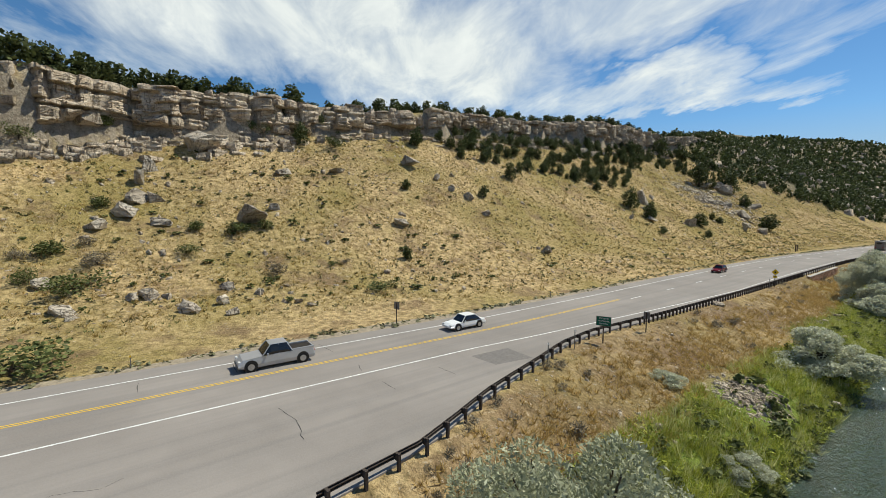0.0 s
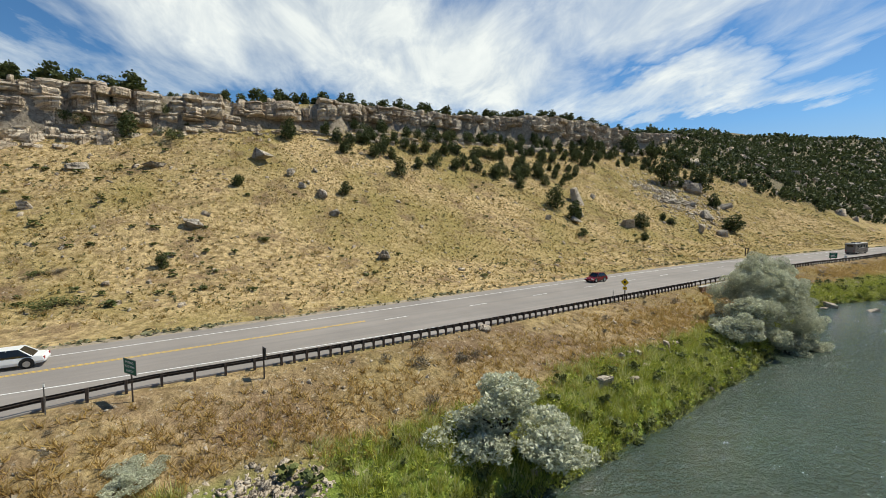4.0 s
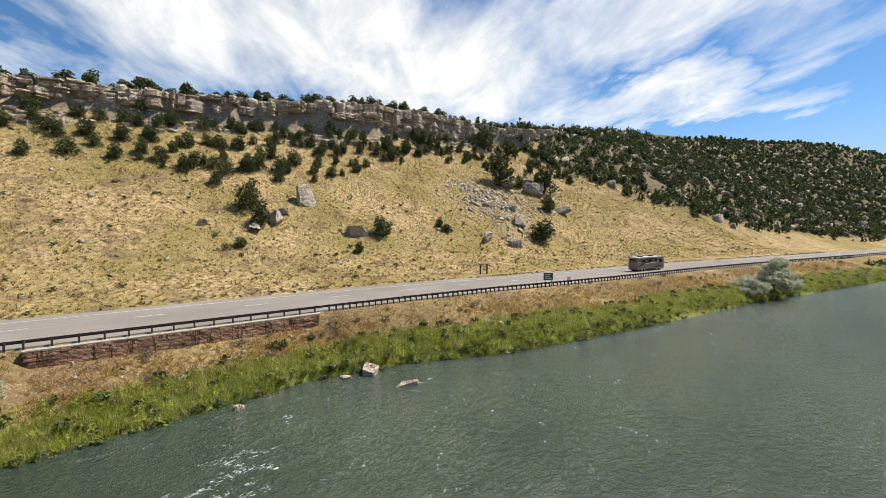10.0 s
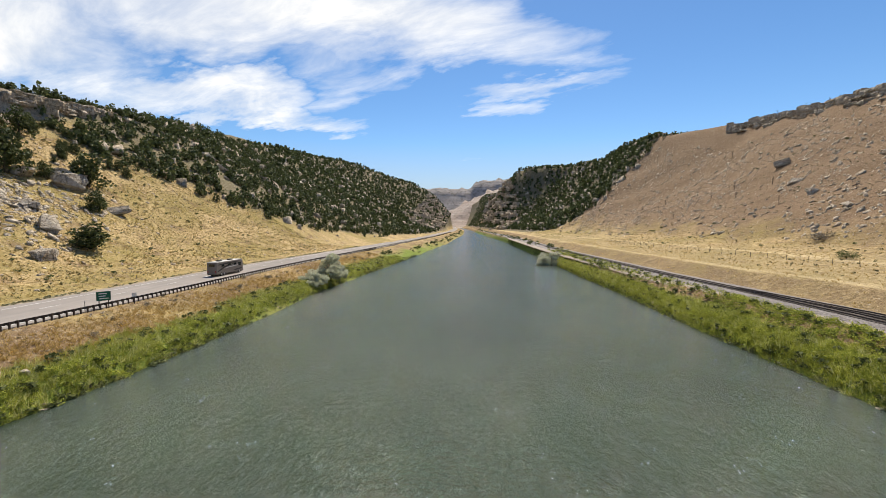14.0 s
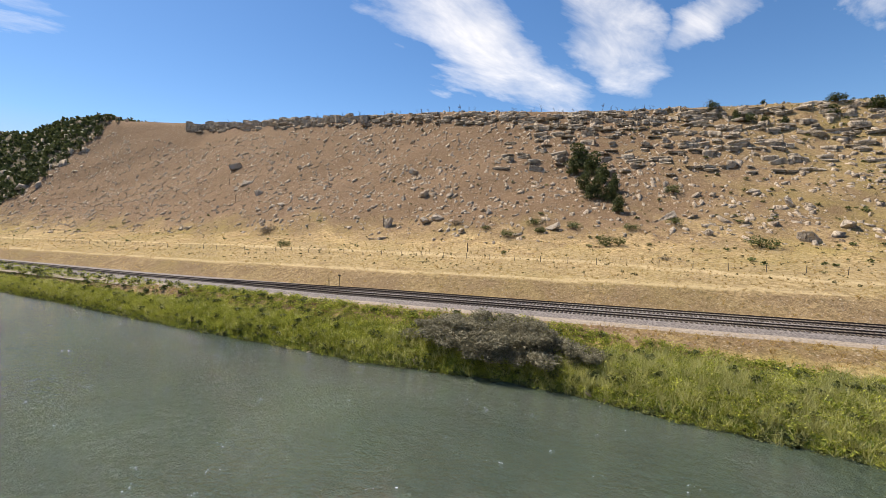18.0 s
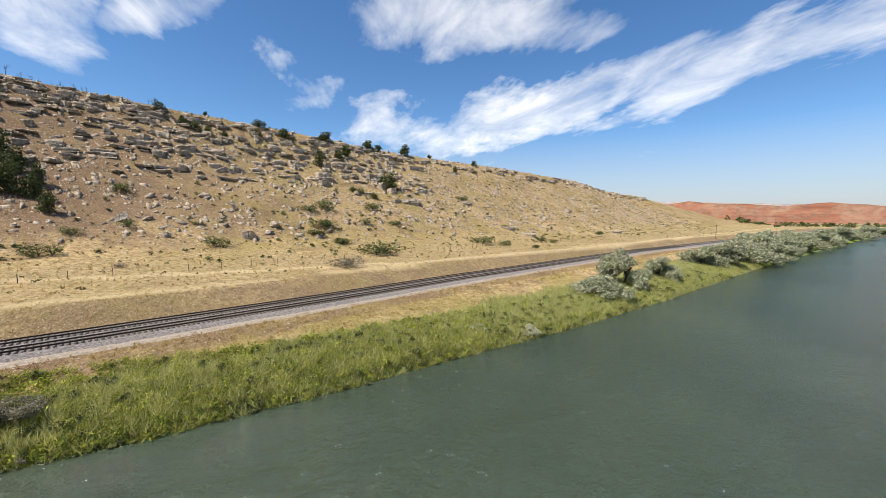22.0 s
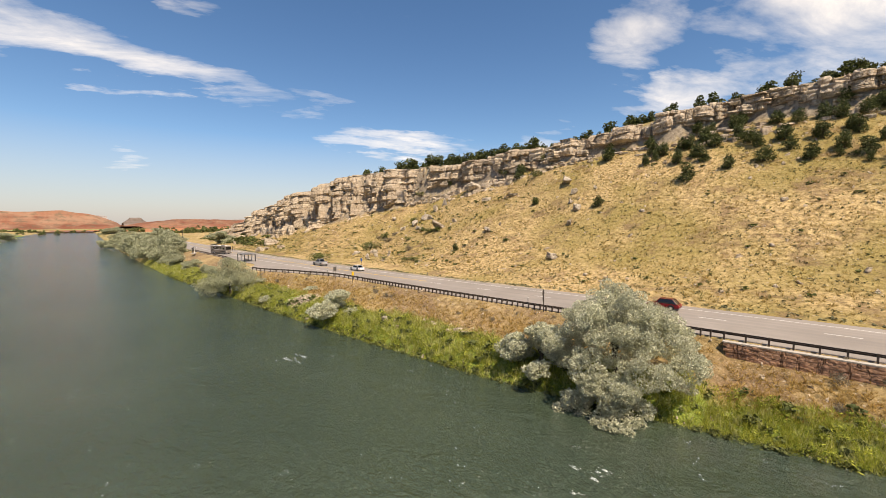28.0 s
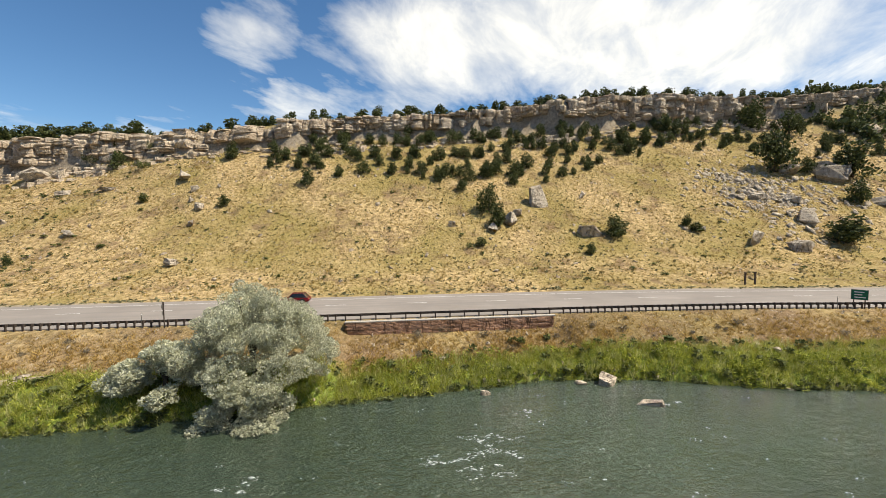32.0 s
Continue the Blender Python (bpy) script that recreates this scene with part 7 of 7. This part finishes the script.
def pullout_things():
    kiosk = tagged(new("information_kiosk"), "roadside kiosk with black and white panels", "kiosk")
    for k, (dx, mat) in enumerate(((-2.6, SIGN_BLACK), (-1.5, SIGN_WHITE), (-.4, SIGN_BLACK), (1.4, SIGN_BLACK), (2.6, SIGN_BLACK))):
        bm = bmesh.new()
        box(bm, -50.2 + dx * .5, -196 + dx, 6.65, .14, .75, 2.7, -.4, .02)
        part("panel", bm, mat, kiosk)
    bm = bmesh.new()
    box(bm, -50.2, -196, 5.5, 1.4, 6.4, .3, -.4, .03)
    part("base", bm, CONCRETE, kiosk)
    shelter = tagged(new("picnic_shelter"), "flat-roofed picnic shelter at the pull-out", "shelter")
    bm = bmesh.new()
    box(bm, -50.5, -143, 7.75, 4.2, 6.5, .22, -.1, .04)
    part("roof", bm, STEEL, shelter)
    for dx in (-1.7, 1.7):
        for dy in (-2.8, 0, 2.8):
            bm = bmesh.new()
            box(bm, -50.5 + dx, -143 + dy, 6.5, .22, .22, 2.4, bevel=.02)
            part("pillar", bm, SIGN_BLACK if dy else SIGN_WHITE, shelter)
    bm = bmesh.new()
    box(bm, -50.5, -143, 6.1, .9, 2.2, .08, bevel=.01)
    box(bm, -50.5, -143, 5.7, .5, .5, .75)
    part("table", bm, CONCRETE, shelter)
    for x, y in ((-69.5, -206), (-69.5, -204.2)):
        post = tagged(new("timber_post"), "brown timber post at the pull-out", "post", "marker posts")
        bm = bmesh.new()
        post_mesh(bm, x, y, ground_at(x, y), 2.0, .25)
        part("shaft", bm, TIMBER, post)


pullout_things()

# ---- vehicles ----
GLASS = material("tinted_glass", lambda n: surface(n, (.012, .014, .016), .08, spec=.6))
TYRE = material("tyre_rubber", plain_look((.02, .02, .02), .9, .2, 6))
RIM = material("alloy_rim", plain_look((.45, .45, .46), .35, .1, 6, metal=.8))
CREAM = material("coach_white", plain_look((.72, .70, .66), .35, .05, 1, .002))
TAUPE = material("coach_taupe", plain_look((.20, .17, .145), .35, .08, 1, .002))
COAL = material("coach_black", plain_look((.022, .02, .02), .3, .1, 1, .002))
SILVER_PAINT = material("silver_paint", plain_look((.46, .46, .47), .3, .05, 1, .001, .35, .6))
WHITE_PAINT = material("white_paint", plain_look((.80, .80, .79), .3, .04, 1, .001, spec=.6))
RED_PAINT = material("red_paint", plain_look((.17, .009, .013), .25, .08, 1, .001, spec=.6))
LAMP_RED = material("lamp_red", plain_look((.35, .01, .01), .3, .1, 2))
LAMP_CLEAR = material("lamp_clear", plain_look((.7, .7, .68), .2, .05, 2))


def wheel(parent, x, y, r, wide):
    bm = bmesh.new()
    bmesh.ops.create_cone(bm, cap_ends=True, segments=20, radius1=r, radius2=r, depth=wide, matrix=Matrix.Translation((x, y, r)) @ Matrix.Rotation(radians(90), 4, "Y"))
    bmesh.ops.bevel(bm, geom=bm.edges[:], offset=.03, segments=1, affect="EDGES")
    w = part("wheel", bm, TYRE, parent)
    bm = bmesh.new()
    bmesh.ops.create_cone(bm, cap_ends=True, segments=14, radius1=r * .62, radius2=r * .55, depth=wide + .03, matrix=Matrix.Translation((x, y, r)) @ Matrix.Rotation(radians(90), 4, "Y"))
    part("rim", bm, RIM, w)


def motorhome(m, label):
    """A coach-sized motorhome, its nose towards +y."""
    rv = tagged(new("motorhome"), label, "motorhome")
    bm = bmesh.new()
    box(bm, 0, 0, 1.95, 2.5, 11.2, 2.9, bevel=.16)
    for v in bm.verts:
        if v.co.y > 5.2 and v.co.z > 1.6:
            v.co.y -= .35 * (v.co.z - 1.6) / 1.8
    body = part("body", bm, TAUPE, rv)
    bm = bmesh.new()
    box(bm, 0, 0, .62, 2.46, 10.6, .5, bevel=.05)
    part("skirt", bm, COAL, rv)
    bm = bmesh.new()
    box(bm, 0, -.2, 3.43, 2.36, 10.6, .09, bevel=.03)
    part("roof", bm, CREAM, rv)
    for side in (-1, 1):
        for z0, z1, a, b, h, mat in ((1.2, 2.6, -5.3, 1.4, .42, COAL), (2.75, 3.0, -5.2, 3.4, .30, COAL), (1.75, 2.1, -3.5, 4.6, .16, CREAM), (.95, 1.15, 1.2, 4.9, .34, COAL)):
            bm = bmesh.new()
            rows = []
            for k in range(15):
                t = k / 14
                y, z = a + (b - a) * t, z0 + (z1 - z0) * math.sin(t * 1.57)
                w = h * (.35 + .65 * math.sin(t * 3.14 * .9 + .2))
                rows.append((bm.verts.new((side * 1.256, y, z - w / 2)), bm.verts.new((side * 1.256, y, z + w / 2))))
            for p, q in zip(rows, rows[1:]):
                bm.faces.new((p[0], q[0], q[1], p[1]))
            part("stripe", bm, mat, body)
        for y, z, w, h in ((3.9, 2.35, 1.3, .8), (1.9, 2.5, 1.0, .55), (-.6, 2.5, 1.3, .5), (-3.2, 2.5, 1.1, .5)):
            bm = bmesh.new()
            box(bm, side * 1.255, y, z, .03, w, h, bevel=.01)
            part("window", bm, GLASS, rv)
    bm = bmesh.new()
    box(bm, 0, 5.42, 2.45, 2.2, .12, 1.15, bevel=.03)
    part("windscreen", bm, GLASS, rv)
    bm = bmesh.new()
    box(bm, 0, -5.62, 2.7, 1.5, .05, .6, bevel=.02)
    part("rear_window", bm, GLASS, rv)
    for x in (-.95, .95):
        bm = bmesh.new()
        box(bm, x, 5.6, 1.05, .34, .08, .24, bevel=.02)
        part("headlight", bm, LAMP_CLEAR, rv)
        bm = bmesh.new()
        box(bm, x, -5.62, 1.2, .2, .06, .42, bevel=.02)
        part("tail_light", bm, LAMP_RED, rv)
    for y in (-2.8, 1.6):
        bm = bmesh.new()
        box(bm, 0, y, 3.62, .9, 1.1, .3, bevel=.06)
        part("air_conditioner", bm, COAL, rv)
    for x in (-1.1, 1.1):
        for y in (3.7, -2.7, -3.8):
            wheel(rv, x, y, .5, .3)
    rv.matrix_world = m


def road_turn(y):
    return math.atan2(float(road_mid(y - 3) - road_mid(y + 3)), 6.0)


motorhome(Matrix.Translation((float(road_mid(102)) + 2.6, 102, ROAD_Z)) @ Matrix.Rotation(road_turn(102), 4, "Z"), "taupe and black motorhome on the highway")
motorhome(Matrix.Translation((-57.5, -186, ROAD_Z)) @ Matrix.Rotation(.2, 4, "Z"), "dark motorhome standing by the pull-out")


def shell(bm, rows, width):
    """A closed body from side-view stations (y, low, high, half-width share at the top), rounded in plan."""
    rings = []
    for y, low, high, top in rows:
        w = width / 2
        ring = [(-w * .94, low), (-w, low + .35 * (high - low)), (-w * (1 + top) / 2, low + .72 * (high - low)), (-w * top, high), (w * top, high), (w * (1 + top) / 2, low + .72 * (high - low)), (w, low + .35 * (high - low)), (w * .94, low)]
        rings.append([bm.verts.new((x, y, z)) for x, z in ring])
    for a, b in zip(rings, rings[1:]):
        for k in range(8):
            bm.faces.new((a[k], a[(k + 1) % 8], b[(k + 1) % 8], b[k]))
    bm.faces.new(rings[0][::-1])
    bm.faces.new(rings[-1])
    bmesh.ops.recalc_face_normals(bm, faces=bm.faces[:])


def road_car(m, paint, label, name, length, width, hood, cabin, roof, rear, height, bed=False):
    """A car with its nose towards +y. hood, cabin, roof, rear: y of the windscreen's foot, of the roof's two ends and of the rear glass's foot."""
    car = tagged(new(name), label, "car")
    h, belt = length / 2, height * (.60 if not bed else .62)
    bm = bmesh.new()
    rows = [(-h, .42, belt * .80, .90), (-h + .12, .34, belt * .97, .92), (rear, .30, belt, .93), (0, .30, belt, .94), (hood, .30, belt * .97, .92), (h - .35, .34, belt * .86, .88), (h, .42, belt * .66, .84)]
    shell(bm, rows, width)
    body = part("body", bm, paint, car)
    bm = bmesh.new()
    shell(bm, [(rear, belt - .06, belt, .9), (roof, belt - .06, height, .74), ((roof + cabin) / 2, belt - .06, height + .02, .76), (cabin, belt - .06, height, .74), (hood, belt - .06, belt, .86)], width * .97)
    part("cabin", bm, GLASS, car)
    bm = bmesh.new()
    box(bm, 0, (roof + cabin) / 2, height + .012, width * .72, cabin - roof + .1, .05, bevel=.02)
    part("roof", bm, paint, car)
    for x in (-1, 1):
        for y0, z0, y1, z1 in ((hood, belt - .02, cabin, height), (rear, belt - .02, roof, height), ((roof + cabin) / 2, belt, (roof + cabin) / 2, height)):
            bm = bmesh.new()
            limb_mesh(bm, (x * width * .455, y0, z0), (x * width * .365, y1, z1 + .01), .045, .04, 5)
            part("pillar", bm, paint, car)
        bm = bmesh.new()
        box(bm, x * (width / 2 + .08), hood - .35, belt + .08, .2, .12, .16, bevel=.03)
        part("mirror", bm, paint, car)
        bm = bmesh.new()
        box(bm, x * width * .36, h - .1, belt * .72, .36, .16, .16, bevel=.03)
        part("headlight", bm, LAMP_CLEAR, car)
        bm = bmesh.new()
        box(bm, x * width * .40, -h + .02, belt * .78, .24, .08, .2, bevel=.02)
        part("tail_light", bm, LAMP_RED, car)
        for y in (h - .92, -h + .98):
            wheel(car, x * (width / 2 - .10), y, .36 if not bed else .41, .24)
            bm = bmesh.new()
            bmesh.ops.create_cone(bm, cap_ends=True, segments=18, radius1=.44 if not bed else .5, radius2=.44 if not bed else .5, depth=.1, matrix=Matrix.Translation((x * (width / 2 - .035), y, .40 if not bed else .45)) @ Matrix.Rotation(radians(90), 4, "Y"))
            part("wheel_arch", bm, SIGN_BLACK, body)
    bm = bmesh.new()
    box(bm, 0, h - .02, .46, width * .86, .14, .2, bevel=.04)
    part("front_bumper", bm, STEEL if bed else paint, car)
    bm = bmesh.new()
    box(bm, 0, -h + .02, .5, width * .86, .14, .2, bevel=.04)
    part("rear_bumper", bm, STEEL if bed else paint, car)
    if bed:
        bm = bmesh.new()
        box(bm, 0, (rear - h) / 2 + .03, belt + .01, width * .80, rear + h - .25, .06, bevel=.01)
        part("bed_liner", bm, COAL, car)
        for x in (-1, 1):
            bm = bmesh.new()
            box(bm, x * width * .43, (rear - h) / 2, belt + .06, .12, rear + h - .05, .16, bevel=.03)
            part("bed_side", bm, paint, car)
        bm = bmesh.new()
        box(bm, 0, -h + .1, belt + .04, width * .84, .1, .14, bevel=.03)
        part("tailgate", bm, paint, car)
    car.matrix_world = m


def on_road(y, off, turn):
    return Matrix.Translation((float(road_mid(y)) + off, y, ROAD_Z)) @ Matrix.Rotation(road_turn(y) + turn, 4, "Z")


PICKUP = (5.9, 2.0, 1.15, .55, -.75, -1.15, 1.88, True)
road_car(on_road(-112.0, -2.0, math.pi), SILVER_PAINT, "silver crew-cab pickup truck on the highway", "pickup_truck", *PICKUP)
road_car(on_road(-92.2, -2.1, math.pi), WHITE_PAINT, "white four-door sedan on the highway", "sedan", 4.8, 1.84, .95, .35, -1.0, -1.75, 1.46)
road_car(on_road(-18.2, -2.0, math.pi), RED_PAINT, "dark red hatchback on the highway", "hatchback", 4.4, 1.8, .85, .3, -1.35, -1.95, 1.58)


# ---- white water, and glints on the ripples ----
FOAM_GLINT = material("foam", plain_look((.62, .65, .63), .6, .1, 4))


def white_water():
    rng = np.random.default_rng(77)
    forms = [rock_form(90 + k, 7, .8, 0, .03) for k in range(4)]
    pos, size, turn = [], [], []
    for cx, cy, sx, sy, n in ((-23.8, 5.0, 1.0, 2.4, 900), (-23.4, 3.4, 1.6, 3.4, 420), (-22.5, 1.0, .6, 2.0, 300), (-21.7, -12.6, 1.0, 1.6, 330), (-19.7, -52.6, .9, 1.5, 700), (-20.2, 133, 1.2, 4, 160), (-22.5, 121, 1.4, 3, 260), (-26, 4, 1.5, 2, 120), (-30.5, 8, 2, 4, 90), (55, 200, 2, 8, 120), (-30.0, 24.0, .7, 1.2, 120)):
        lanes = max(4, n // 55)
        x0, y0 = rng.normal(0, sx, lanes), rng.normal(0, sy * .5, lanes)
        bend, long = rng.normal(0, .35, lanes), rng.uniform(.5, 1.3, lanes) * sy
        n = n * 2
        pick, u = rng.integers(0, lanes, n), rng.uniform(-1, 1, n)
        x = cx + x0[pick] + bend[pick] * u * u * sy + .10 * sx * rng.normal(0, 1, n) + .12 * np.sin(u * 9 + pick)
        y = cy + y0[pick] + long[pick] * u * .8
        pos.append(np.column_stack([x, y, np.full(n, -.008)]))
        s = (.02 + .06 * rng.random(n) ** 2) * (1.15 - np.abs(u))
        size.append(np.stack([s * .8, s * rng.uniform(2.5, 6.5, n), s * .2], -1))
        turn.append(-np.arctan(2 * bend[pick] * u / .8) + rng.normal(0, .2, n))
    # white flecks over the whole river stand in for sun glints
    n = 7000
    seat = rng.integers(0, 800, n)
    y = rng.uniform(-100, 120, 800)[seat] + rng.normal(0, .35, n)
    x = water_left(y) + 1 + (water_right(y) - water_left(y) - 2) * rng.random(800)[seat] + rng.normal(0, .22, n)
    s = .018 + .036 * rng.random(n) ** 2
    pos.append(np.column_stack([x, y, np.full(n, -.006)]))
    size.append(np.stack([s * .8, s * 3.0, s * .3], -1))
    turn.append(rng.normal(0, .5, n))
    pos, size = np.concatenate(pos), np.concatenate(size)
    scatter("white_water", forms, pos, size, np.concatenate(turn), rng, FOAM_GLINT, "white foam, and white flecks for glints on rippling water", "foam")


white_water()
